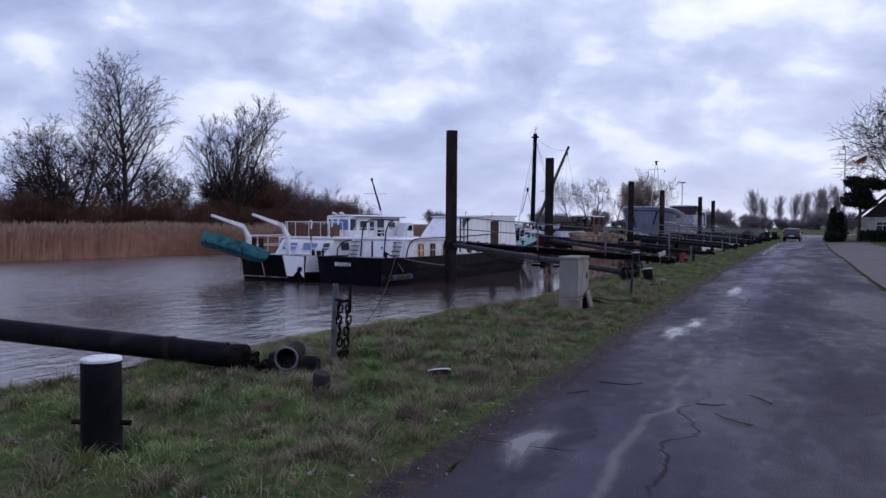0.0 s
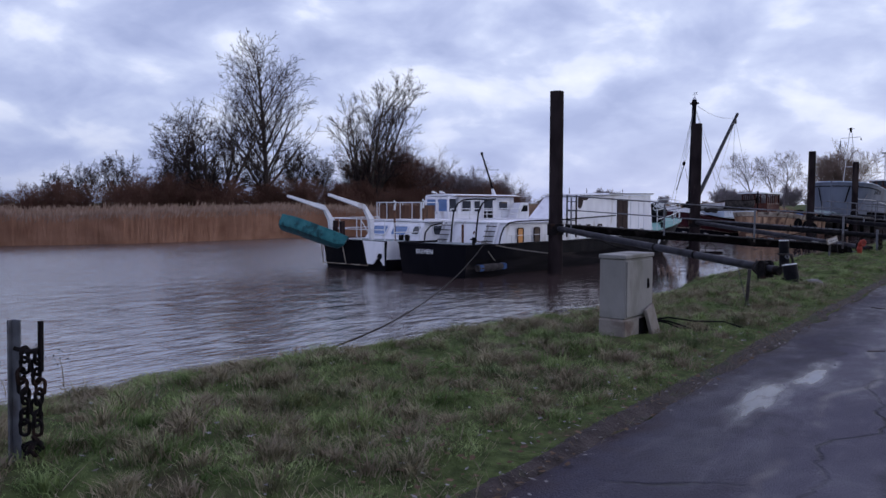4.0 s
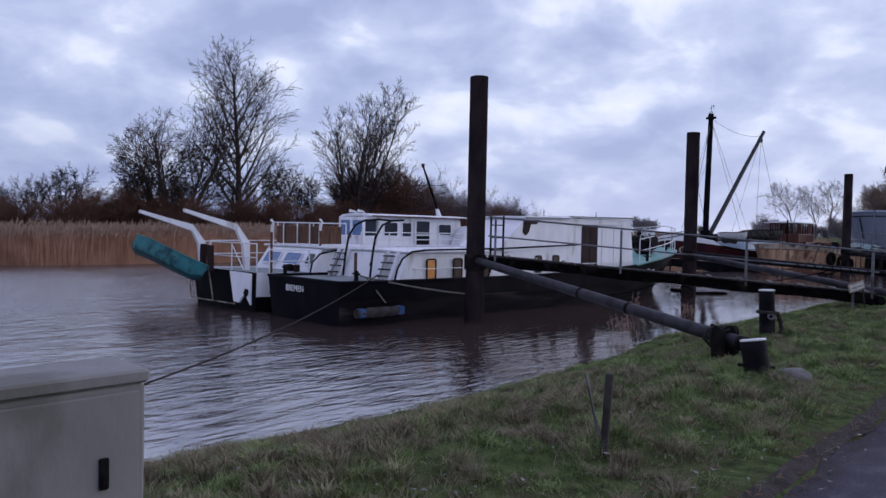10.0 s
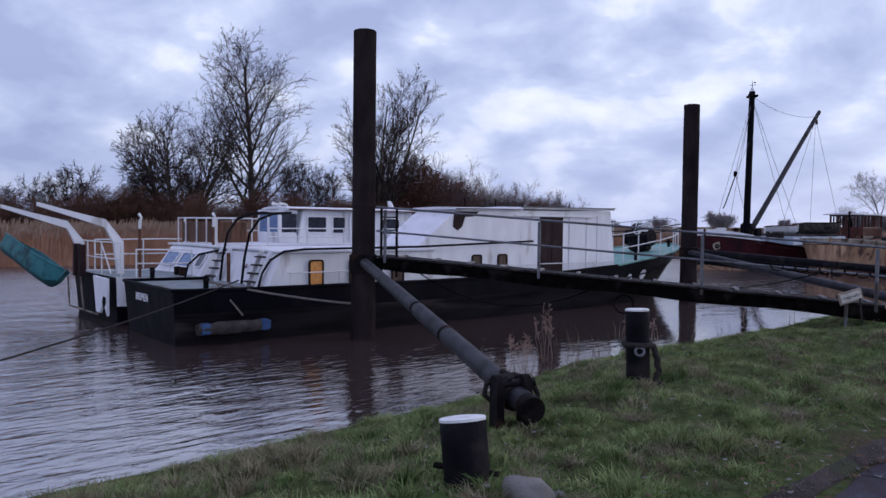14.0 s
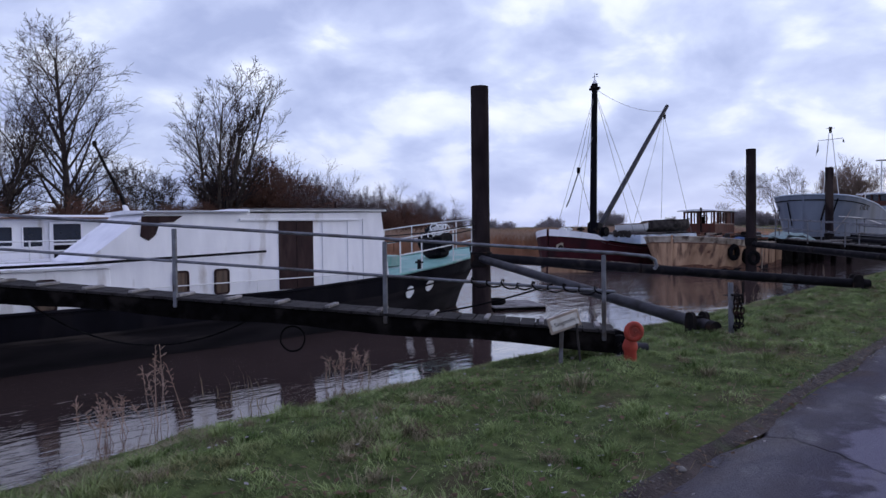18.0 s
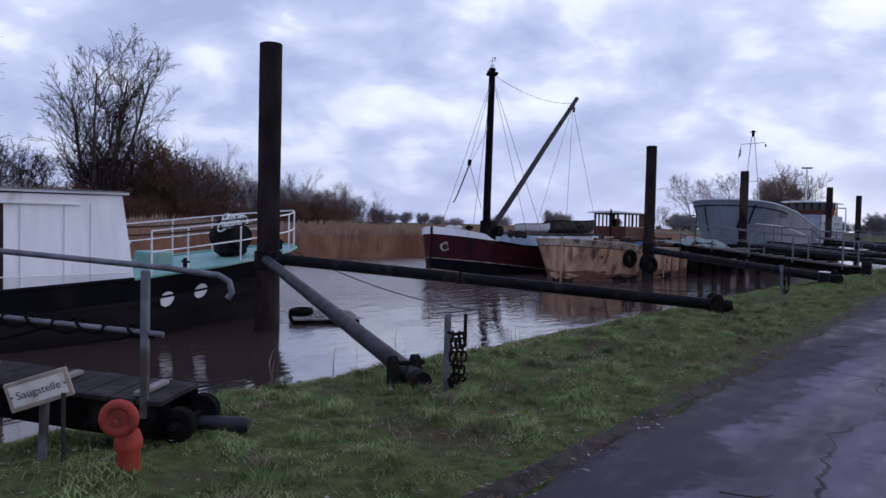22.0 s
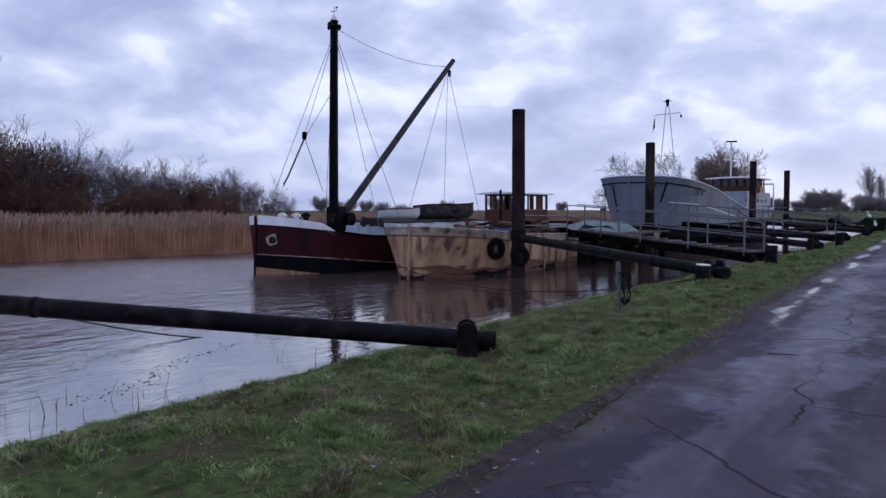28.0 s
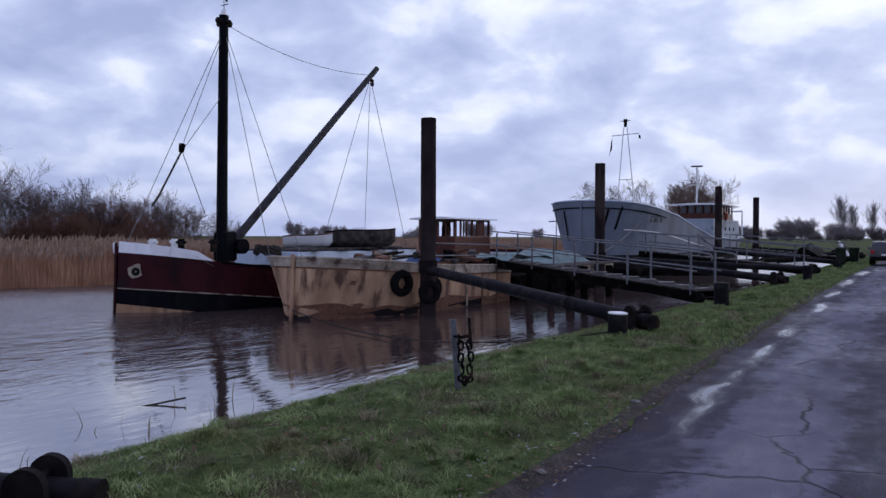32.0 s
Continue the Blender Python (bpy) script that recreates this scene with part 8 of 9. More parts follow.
part("steering_stand", Geo().box((-19.6, 68.6, 1.95), (0.25, 0.2, 0.5), (0, 0, 0), 0.03).torus((-19.6, 68.75, 2.05), 0.24, 0.025, (90, 0, 0), 18, 6), M["dark_wood"], red)
roof(red, "wheelhouse_roof", -20.85, -18.3, 67.45, 71.4, 2.50, 0.06, M["white"], 0.08, "white wheelhouse roof")
part("exhaust", Geo().tube([(-18.9, 66.6, 1.0), (-18.9, 66.6, 2.7)], 0.06, 8), M["dark_steel"], red)

# --- tan steel barge
tan = thing("work_barge", (-15.0, 58, WATER), "rust-streaked pale tan steel barge moored at a pile", "boat")
TS = between([(53.70, 0.05, 0.03, 1.12, -14.82, 0.12), (53.80, 0.74, 0.16, 1.12, -14.88, 0.12), (54.05, 1.26, 0.50, 1.10, -14.93, 0.10), (54.55, 1.66, 0.98, 1.07, -14.97, 0.05), (55.4, 1.92, 1.50, 1.02, -14.99, 0), (56.6, 2.06, 1.90, 0.92, -14.97, 0), (58.5, 2.08, 2.0, 0.80, -14.95, 0), (62.6, 2.05, 1.98, 0.70, -14.9, 0)], 6)
band(TS, lambda s: 0.0, lambda s: frac(s, s[3] - 0.26), "hull", M["tan_hull"], tan, "tan primed hull with rust stains")
band(TS, lambda s: frac(s, s[3] - 0.26), lambda s: 1.0, "bulwark", M["tan_light"], tan, "pale chipped bulwark", 0.012, 2)
band(TS, lambda s: frac(s, WATER - 0.2), lambda s: frac(s, WATER + 0.17 + 0.05 * math.sin(1.7 * s[0]) + 0.03 * math.sin(5.1 * s[0])), "waterline_growth", M["hull_grey"], tan, "dark weed along the waterline", 0.009, 2)
band(TS, lambda s: frac(s, WATER), lambda s: frac(s, WATER + 0.36 + 0.09 * math.sin(1.3 * s[0] + 1) + 0.05 * math.sin(4.3 * s[0])), "rust_band", M["rust"], tan, "flaking rust above the waterline", 0.005, 2)
closing(TS[-1], "stern", M["tan_hull"], tan)
deck(TS, "deck", M["rust"], tan, 0.12, "rusty deck")
gunwale(TS, 0.035, "gunwale", M["tan_light"], tan)
gunwale(TS, 0.022, "strake", M["rust"], tan, f=lambda s: frac(s, s[3] - 0.27), out=0.015, label="rusty rubbing strake")
part("stem_post", Geo().tube([(-14.80, 53.54, -1.0), (-14.80, 53.57, -0.59), (-14.81, 53.63, 0.4), (-14.83, 53.67, 1.20)], 0.055, 8), M["tan_hull"], tan)
for i, yy in enumerate((59.6, 60.6, 61.6)):
    s = min(TS, key=lambda q: abs(q[0] - yy))
    part("hull_rib", Geo().box((hull_point(s, 0.6, 1).x + 0.02, yy, 0.02), (0.035, 0.07, 1.15), (0, 0, 0), 0.006), M["rust"] if i else M["tan_light"], tan)
for yy, zz, w, h in ((55.0, -0.22, 0.40, 0.14), (54.65, 0.42, 0.22, 0.18), (56.2, -0.38, 0.5, 0.12), (58.0, -0.36, 0.8, 0.14), (54.5, -0.42, 0.16, 0.2)):
    s = min(TS, key=lambda q: abs(q[0] - yy))
    p0, p1 = hull_point(s, frac(s, zz), 1), hull_point(min(TS, key=lambda q: abs(q[0] - yy - 0.5)), frac(s, zz), 1)
    u = (p1 - p0).normalized()
    rr = random.Random(int(yy * 10))
    out = [(w * (1 + rr.uniform(-0.4, 0.4)) / 2 * math.cos(a * 0.57), h * (1 + rr.uniform(-0.4, 0.4)) / 2 * math.sin(a * 0.57)) for a in range(11)]
    part("rust_patch", Geo().prism(out, p0 + Vector((0.012, -0.012, 0)), u, (0, 0, 1), 0.012), M["rust"], tan, "flaking rust patch")
for k, (yy, zz) in enumerate(((56.2, 0.36), (57.55, 0.15))):
    s = min(TS, key=lambda q: abs(q[0] - yy))
    p = hull_point(s, frac(s, zz), 1) + Vector((0.10, -0.06, 0))
    ty = tagged(part("tyre_fender", Geo().torus(p, 0.27, 0.12, (90, 0, 75), 28, 10), M["rubber"], smooth=60), "black tyre fender hanging on the hull", "tyre", "tyre fenders")
    tagged(part("tyre_rope", Geo().tube([p + Vector((0, 0, 0.24)), p + Vector((-0.08, 0.02, 0.62))], 0.014, 6), M["rope_dark"]), "rope holding a tyre fender", "rope")
tagged(part("tyre_fender", Geo().torus((-12.15, 56.35, 0.12), 0.25, 0.10, (90, 12, 60), 28, 10), M["rubber"], smooth=60), "black tyre fender hanging at the pile", "tyre", "tyre fenders")
rr = random.Random(12)
for i in range(16):
    q = (-15.0 + rr.uniform(-1.5, 1.7), 56.5 + rr.uniform(0, 5.6), 0.86)
    L = rr.uniform(0.4, 1.6)
    g = Geo().box((q[0], q[1], q[2] + rr.uniform(0, 0.12)), (rr.uniform(0.08, 0.3), L, rr.uniform(0.03, 0.14)), (rr.uniform(-8, 8), rr.uniform(-8, 8), rr.uniform(0, 180)), 0.006)
    tagged(part("scrap_timber", g, M["old_wood"] if i % 3 else M["rust"]), "loose scrap timber on the barge deck" if i % 3 else "rusty scrap plate on the barge deck", "timber", "scrap on the barge")
tagged(part("tarpaulin", Geo().rings([[(-14.6, 58.4, 0.82), (-13.9, 58.3, 0.80), (-13.4, 58.5, 0.82)], [(-14.6, 58.8, 1.02), (-13.9, 58.8, 1.10), (-13.4, 58.9, 0.98)], [(-14.6, 59.4, 0.85), (-13.9, 59.3, 0.9), (-13.4, 59.4, 0.82)]], False, False), M["blue"], smooth=60), "crumpled bright blue tarpaulin on the barge", "tarpaulin")
tagged(part("tarpaulin", Geo().rings([[(-13.9 + 0.5 * j, 61.4 + 0.8 * i, 0.82 + 0.22 * math.sin(i * 1.3 + j) ** 2 + (0.1 if 0 < i < 4 else 0)) for j in range(4)] for i in range(6)], False, False), M["tarp"], smooth=60), "faded green tarpaulin over deck cargo", "tarpaulin")
dinghy("dinghy", pose(-18.75, 61.3, 1.26, 0, -5, -52), 2.7, 1.3, 0.62, M["old_wood"], M["dark_plank"], "faded brown wooden dinghy lying on the hatch boards", M["dark_wood"])
dinghy("dinghy", pose(-20.0, 59.75, 1.26, 0, 0, -58), 1.8, 1.05, 0.48, M["white"], M["pale_blue"], "white painted dinghy with a rusty rim stowed on the hatch", M["rust"])
rr = random.Random(77)
for i in range(26):
    yy = 55.6 + rr.uniform(0, 6.6)
    xx = -13.6 - rr.uniform(0, 1.6) * min(1, (yy - 54.6) / 2)
    kind = i % 4
    if kind == 0:
        g = Geo().tube([(xx, yy, 0.80), (xx + rr.uniform(-0.1, 0.1), yy, 1.10 + rr.uniform(0.05, 0.2))], rr.uniform(0.07, 0.16), 10)
        tagged(part("deck_drum", g, M["rust"], smooth=40), "small rusty drum on the barge deck", "drum", "scrap on the barge")
    elif kind == 1:
        q = Vector((xx, yy, 1.06))
        g = Geo().tube([q, q + Vector((rr.uniform(-0.5, 0.5), rr.uniform(0.4, 1.2), rr.uniform(0.0, 0.2)))], rr.uniform(0.02, 0.05), 7)
        tagged(part("scrap_pipe", g, M["dark_steel"]), "dark scrap pipe on the barge deck", "pipe", "scrap on the barge")
    else:
        g = Geo().box((xx, yy, 0.98 + rr.uniform(-0.04, 0.08)), (rr.uniform(0.2, 0.5), rr.uniform(0.2, 0.7), rr.uniform(0.26, 0.42)), (rr.uniform(-9, 9), rr.uniform(-9, 9), rr.uniform(0, 90)), 0.02)
        tagged(part("deck_crate", g, M[("old_wood", "dark_wood", "tan_light", "rust")[rr.randrange(4)]]), "weathered crate or block on the barge deck", "crate", "scrap on the barge")
# low pontoon with a covered boat between the barges
pon = thing("pontoon", (-14.6, 69, WATER), "low dark timber pontoon with a tan plank side", "pontoon")
part("float", Geo().box((-14.9, 68.6, -0.18), (3.6, 10.6, 0.86), (0, 0, 0), 0.04), M["dark_wood"], pon)
for i in range(6):
    part("side_plank", Geo().box((-13.085, 70.2 + 0.62 * i, 0.16), (0.04, 0.58, 0.62), (0, 0, 0), 0.008), M["tan_light"] if i % 3 else M["tan_hull"], pon, "pale tan side plank")
cover = Geo().rings([[(-16.0 + 2.4 * u, 66.2 + 1.1 * v, 0.30 + (0.85 - 0.10 * math.sin(v * 2.1)) * math.sin(math.pi * (0.06 + 0.88 * u)) * math.sin(math.pi * (0.12 + 0.76 * v / 6)) ** 0.5 + 0.05 * math.sin(7 * u + 3 * v)) for u in [k / 8 for k in range(9)]] for v in range(7)], False, False)
tagged(part("covered_boat", cover, M["tarp"], smooth=60), "small boat under a faded teal-green tarpaulin", "boat")
part("pipe_rail", Geo().tube([(-12.95, 57.8, 0.8), (-12.95, 57.8, 1.5), (-12.95, 60.0, 1.45), (-12.95, 62.4, 1.4), (-12.95, 62.4, 0.7)], 0.022, 7).tube([(-12.95, 57.8, 1.12), (-12.95, 62.4, 1.06)], 0.018, 7), M["galv"], tan)

# --- grey ship
ship = thing("ship", (-15.7, 92, WATER), "large blue-grey painted former trawler moored at the far piles", "ship")
SS = between([(75.55, 0.06, 0.03, 3.62, -15.55, 0.35), (75.68, 0.95, 0.25, 3.61, -15.55, 0.32), (76.1, 1.70, 0.62, 3.58, -15.55, 0.28), (76.9, 2.30, 1.15, 3.53, -15.57, 0.2), (78.2, 2.66, 1.75, 3.45, -15.6, 0.1), (80, 2.80, 2.1, 3.33, -15.62, 0), (84, 2.80, 2.4, 3.02, -15.65, 0), (88, 2.72, 2.45, 2.46, -15.7, 0), (94, 2.6, 2.45, 1.75, -15.7, 0), (102, 2.5, 2.2, 1.55, -15.7, 0), (108, 1.9, 1.2, 1.9, -15.7, 0)], 5)
band(SS, lambda s: 0.0, lambda s: frac(s, 0.74), "underwater_hull", M["ship_dark"], ship, "dark lower hull")
band(SS, lambda s: frac(s, 0.74), lambda s: 1.0, "hull", M["ship_grey"], ship, "blue-grey painted hull", 0, 6)
bar_z = table_of([(77.0, 2.10), (80, 2.00), (83, 1.80), (88, 1.36), (95, 0.80)])
# white colour on the bar stands in for the highlight along it
band([s for s in SS if 76.85 < s[0] < 95.5], lambda s: frac(s, float(bar_z(s[0])) - 0.028), lambda s: frac(s, float(bar_z(s[0])) + 0.028), "rubbing_bar", M["white_rail"], ship, "rubbing bar painted pale for its highlight", 0.04, 1)
closing(SS[-1], "stern", M["ship_grey"], ship)
deck(SS, "deck", M["deck_grey"], ship, 0.05)
gunwale(SS, 0.045, "bulwark_rail", M["pale_blue"], ship)
part("stem_bar", Geo().tube([hull_point(SS[0], f, 0) + Vector((0, -0.05, 0)) for f in (0.2, 0.5, 0.8, 1.0)], 0.07, 8), M["ship_grey"], ship)
# dark strips on the bow skin stand in for the shade of recesses
for yy, sd, lo_z, hi_z in ((75.9, 1, 1.75, 3.15), (76.45, 1, 2.1, 3.3), (75.75, -1, 1.5, 3.1)):
    st = min(SS, key=lambda q: abs(q[0] - yy))
    nx = SS[SS.index(st) + 1]
    row_a, row_b = [], []
    for k in range(6):
        zz = lo_z + (hi_z - lo_z) * k / 5
        pa, pb = hull_point(st, frac(st, zz), sd), hull_point(nx, frac(nx, zz), sd)
        way = (pb - pa).normalized()
        proud = Vector((way.y * sd, -way.x * sd, 0)).normalized() * 0.05
        row_a.append(pa + proud)
        row_b.append(pa + way * 0.13 + proud)
    part("anchor_slot", Geo().rings([row_a, row_b], False, False), M["ship_dark"], ship, "dark vertical strip for the shade of a bluff bow recess")
part("bow_lip", Geo().tube([hull_point(q, frac(q, q[3] - 0.38), -1) + Vector((-0.03, -0.02, 0)) for q in SS[16::-1]] + [hull_point(q, frac(q, q[3] - 0.38), 1) + Vector((0.03, -0.02, 0)) for q in SS[:28]], 0.035, 6), M["ship_dark"], ship, "dark line under the pale bulwark", smooth=50)
part("anchor", Geo().tube([(-14.25, 77.05, 1.95), (-14.2, 77.05, 1.45)], 0.06, 8).tube([(-14.40, 76.8, 1.62), (-14.15, 77.05, 1.42), (-13.92, 77.3, 1.62)], 0.06, 8), M["dark_steel"], ship, "dark stockless anchor")
part("bow_spar", Geo().tube([(-17.9, 76.6, 2.55), (-16.9, 76.7, 2.6)], 0.03, 7).tube([(-17.45, 76.6, 0.9), (-17.45, 76.6, 3.3)], 0.025, 7), M["dark_steel"], ship, "thin dark spar at the bow")
near_, far_ = [hull_point(min(SS, key=lambda q: abs(q[0] - yy)), 0.80, 1) for yy in (78.3, 80.2)]
text_turn = math.degrees(math.atan2(far_.y - near_.y, far_.x - near_.x))
ob = lettering("lettering", "DIDE", 0.50, (near_.x + 0.5 * (far_.x - near_.x) + 0.50, near_.y + 0.5 * (far_.y - near_.y) - 0.08, 2.66), (104, 0, text_turn), M["ink"], ship, 0.012, 1.6)
for sx in (-16.3, -15.1):
    part("mast_leg", Geo().tube([(sx, 82.9, 3.1), (-15.7 + 0.10 * (1 if sx > -15.7 else -1), 82.7, 8.4)], 0.030, 8), M["white_rail"], ship, "slender white mast leg")
part("mast_yard", Geo().tube([(-16.55, 82.7, 7.9), (-14.85, 82.7, 7.95)], 0.03, 6), M["white_rail"], ship)
part("mast_brace", Geo().tube([(-16.1, 82.8, 5.2), (-15.3, 82.8, 5.2)], 0.03, 6), M["white_rail"], ship)
part("mast_lamp", Geo().tube([(-15.7, 82.7, 8.4), (-15.7, 82.7, 8.85)], 0.10, 8, True, [0.08, 0.13]).tube([(-16.0, 82.7, 8.75), (-15.4, 82.7, 8.75)], 0.02, 6), M["dark_steel"], ship)
part("pennant", Geo().rings([[(-16.52, 82.7, 7.8), (-16.52, 82.7, 7.1)], [(-16.60, 82.75, 7.6), (-16.66, 82.75, 6.9)], [(-16.62, 82.7, 7.2), (-16.72, 82.7, 6.6)]], False, False), M["flag_black"], ship, "dark limp pennant")
part("pennant", Geo().rings([[(-14.87, 82.7, 7.9), (-14.87, 82.7, 7.65)], [(-14.78, 82.75, 7.8), (-14.76, 82.75, 7.62)]], False, False), M["flag_black"], ship)
house(ship, "deckhouse", -17.4, -13.9, 97.5, 107, 1.6, 3.15, M["house_blue"], 0.2, 0.2, 0.05, label="weathered blue-grey deckhouse")
house(ship, "wheelhouse", -17.3, -13.95, 99.8, 104.6, 3.15, 3.65, M["varnish"], 0, 0, 0.03, label="varnished wooden wheelhouse")
for x in (-17.2, -14.05):
    for i in range(6):
        part("wheelhouse_post", Geo().box((x, 99.95 + 0.92 * i, 3.95), (0.10, 0.16, 0.66), (0, 0, 0), 0.01), M["varnish"], ship)
for i in range(6):
    part("wheelhouse_post", Geo().box((-17.2 + 0.63 * i, 99.9, 3.95), (0.14, 0.10, 0.66), (0, 0, 0), 0.01), M["varnish"], ship)
part("wheelhouse_glass", Geo().box((-15.62, 102.2, 3.95), (2.9, 4.3, 0.60)), M["glass_dark"], ship, "dark wheelhouse windows")
roof(ship, "wheelhouse_roof", -17.7, -13.6, 99.2, 105.4, 4.27, 0.08, M["white"], 0.08, "white wheelhouse roof")
part("radar_mast", Geo().tube([(-15.7, 99.6, 4.3), (-15.7, 99.6, 7.3)], 0.07, 8).tube([(-16.3, 99.6, 5.9), (-15.1, 99.6, 5.9)], 0.035, 6).tube([(-16.0, 99.6, 6.6), (-15.4, 99.6, 6.6)], 0.03, 6), M["white_rail"], ship, "white radar mast")
part("radar_bar", Geo().box((-15.7, 99.6, 7.38), (0.9, 0.12, 0.12), (0, 0, 20), 0.02), M["dark_steel"], ship)
part("funnel", Geo().box((-15.7, 106.2, 3.7), (0.9, 1.2, 1.2), (0, 0, 0), 0.12), M["house_blue"], ship)
part("stern_gantry", Geo().tube([(-17.6, 107.5, 1.6), (-17.6, 107.5, 4.0), (-13.8, 107.5, 4.0), (-13.8, 107.5, 1.6)], 0.09, 8), M["white_rail"], ship)
part("lifebuoy", Geo().torus((-13.86, 101.6, 3.42), 0.3, 0.07, (90, 0, 90), 20, 8), M["red_paint"], ship, "red lifebuoy", smooth=60)
for i in range(6):
    part("side_port", Geo().prism(circle(0.15, 12), (-13.90 + 0.005, 97 + 1.5 * i, 2.4), EAST, UPZ, 0.02), M["glass_dark"], ship)
tagged(part("mooring_rope", Geo().tube(sag((-13.3, 79.5, 3.0), (-12.75, 70.9, 0.9), 0.2), 0.025, 6), M["rope"]), "pale mooring rope from the ship to the pile", "rope")
tagged(part("mooring_rope", Geo().tube(sag((-13.2, 88.5, 2.3), (-12.4, 92.3, 1.0), 0.2), 0.025, 6), M["rope_dark"]), "dark mooring rope from the ship to the pile", "rope")
# ---------------------------------------------------------------- house, car and garden at the end of the lane
hs = thing("house", (8.5, 93, 0.1), "low pale rendered house with a dark steep tiled roof", "house")
x0, x1, y0, y1 = 4.4, 14.0, 90.0, 99.0
g = Geo()
wall = 0.3
g.box(((x0 + x1) / 2, y0 + wall / 2, 1.45), (x1 - x0, wall, 2.7)).box(((x0 + x1) / 2, y1 - wall / 2, 1.45), (x1 - x0, wall, 2.7))
g.box((x0 + wall / 2, (y0 + y1) / 2, 1.45), (wall, y1 - y0 - 2 * wall - 0.01, 2.7)).box((x1 - wall / 2, (y0 + y1) / 2, 1.45), (wall, y1 - y0 - 2 * wall - 0.01, 2.7))
part("wall", g, M["brick"], hs)
mx = (x0 + x1) / 2
for sgn in (-1, 1):
    g = Geo()
    e0, r0 = Vector((mx + sgn * (x1 - x0 + 0.9) / 2, 0, 2.55)), Vector((mx, 0, 7.4))
    th = Vector((sgn * 0.12, 0, 0.14))
    g.add([(e0.x, y0 - 0.4, e0.z), (r0.x, y0 - 0.4, r0.z), (r0.x, y1 + 0.4, r0.z), (e0.x, y1 + 0.4, e0.z), (e0.x + th.x, y0 - 0.4, e0.z + th.z), (r0.x, y0 - 0.4, r0.z + 0.2), (r0.x, y1 + 0.4, r0.z + 0.2), (e0.x + th.x, y1 + 0.4, e0.z + th.z)],
          [(0, 1, 2, 3), (7, 6, 5, 4), (0, 4, 5, 1), (3, 2, 6, 7), (0, 3, 7, 4), (1, 5, 6, 2)])
    part("roof_slope", g, M["roof_tile"], hs)
g = Geo()
g.prism([(-4.8, 2.7), (4.8, 2.7), (0, 7.3)], (mx, y0 + 0.02, 0), (1, 0, 0), (0, 0, 1), -0.2)
part("gable", g, M["roof_tile"], hs, "dark boarded gable")
part("chimney", Geo().box((mx + 1, 95, 7.2), (0.7, 0.7, 1.8), (0, 0, 0), 0.02), M["brick"], hs)
for cx in (6.4, 8.9, 11.6):
    win = part("window", Geo().ring([(-0.65, -0.6), (0.65, -0.6), (0.65, 0.6), (-0.65, 0.6)], [(-0.58, -0.53), (0.58, -0.53), (0.58, 0.53), (-0.58, 0.53)], (cx, y0 - 0.01, 1.75), (1, 0, 0), (0, 0, 1), -0.06), M["white"], hs, "white sash window")
    part("pane", Geo().box((cx, y0 - 0.01, 1.75), (1.16, 0.02, 1.06)), M["glass_dark"], win)
    part("glazing_bar", Geo().box((cx, y0 - 0.04, 1.75), (0.05, 0.03, 1.06)).box((cx, y0 - 0.04, 1.95), (1.16, 0.03, 0.05)), M["white"], win)
    part("sill", Geo().box((cx, y0 - 0.10, 1.12), (1.45, 0.2, 0.06), (0, 0, 0), 0.01), M["white"], win)


def needle_tree(name, at, blobs, trunk_h, label, seed, parent_cat="tree", size=0.22, n=900):
    rr = np.random.default_rng(seed)
    e = thing(name, at, label, parent_cat)
    part("trunk", Geo().tube([(at[0], at[1], at[2] - 0.2), (at[0] + 0.1, at[1], at[2] + trunk_h * 0.5), (at[0] + 0.25, at[1], at[2] + trunk_h)], 0.16, 8, True, [0.2, 0.15, 0.08]), M["bark"], e)
    vs, fs = [], []
    k = 0
    for bx, by, bz, rx, rz in blobs:
        p = rr.normal(0, 1, (n, 3))
        p /= np.linalg.norm(p, axis=1)[:, None]
        p *= rr.uniform(0.35, 1.05, n)[:, None] ** 0.5
        p = p * [rx, rx, rz] + [at[0] + bx, at[1] + by, at[2] + bz]
        d = rr.normal(0, 1, (n, 3)) * size
        w = rr.normal(0, 1, (n, 3)) * size * 0.25
        v = np.stack([p - w, p + w, p + d + w * 0.3, p + d - w * 0.3], 1).reshape(-1, 3)
        vs.append(v)
        fs.append(np.arange(4 * n).reshape(-1, 4) + k)
        k += 4 * n
    cr = new("crown", big_mesh("crown", np.concatenate(vs), np.concatenate(fs), M["needles"]))
    cr.parent = e
    cr.matrix_parent_inverse = home(e).inverted()
    return e


needle_tree("pine_tree", (4.1, 88.0, 0.15), [(-0.7, 0, 4.5, 1.0, 0.75), (0.2, 0, 5.1, 1.0, 0.7), (-0.5, 0.2, 6.3, 0.9, 0.6), (0.9, 0, 6.2, 1.1, 0.55), (1.8, 0.2, 6.0, 0.9, 0.5), (0.6, 0, 4.2, 1.0, 0.7)], 6.0, "dark windswept pine with cloud-shaped crown", 1)
needle_tree("conifer", (1.75, 92.0, 0.15), [(0, 0, 0.8, 0.75, 0.8), (0, 0, 1.9, 0.55, 0.9), (0, 0, 2.9, 0.3, 0.8)], 2.6, "dark slender garden conifer", 2, n=700, size=0.15)
needle_tree("conifer", (2.5, 92.6, 0.15), [(0, 0, 0.8, 0.8, 0.8), (0, 0, 1.8, 0.6, 0.9), (0, 0, 2.6, 0.3, 0.7)], 2.4, "dark green narrow garden conifer", 3, n=700, size=0.15)
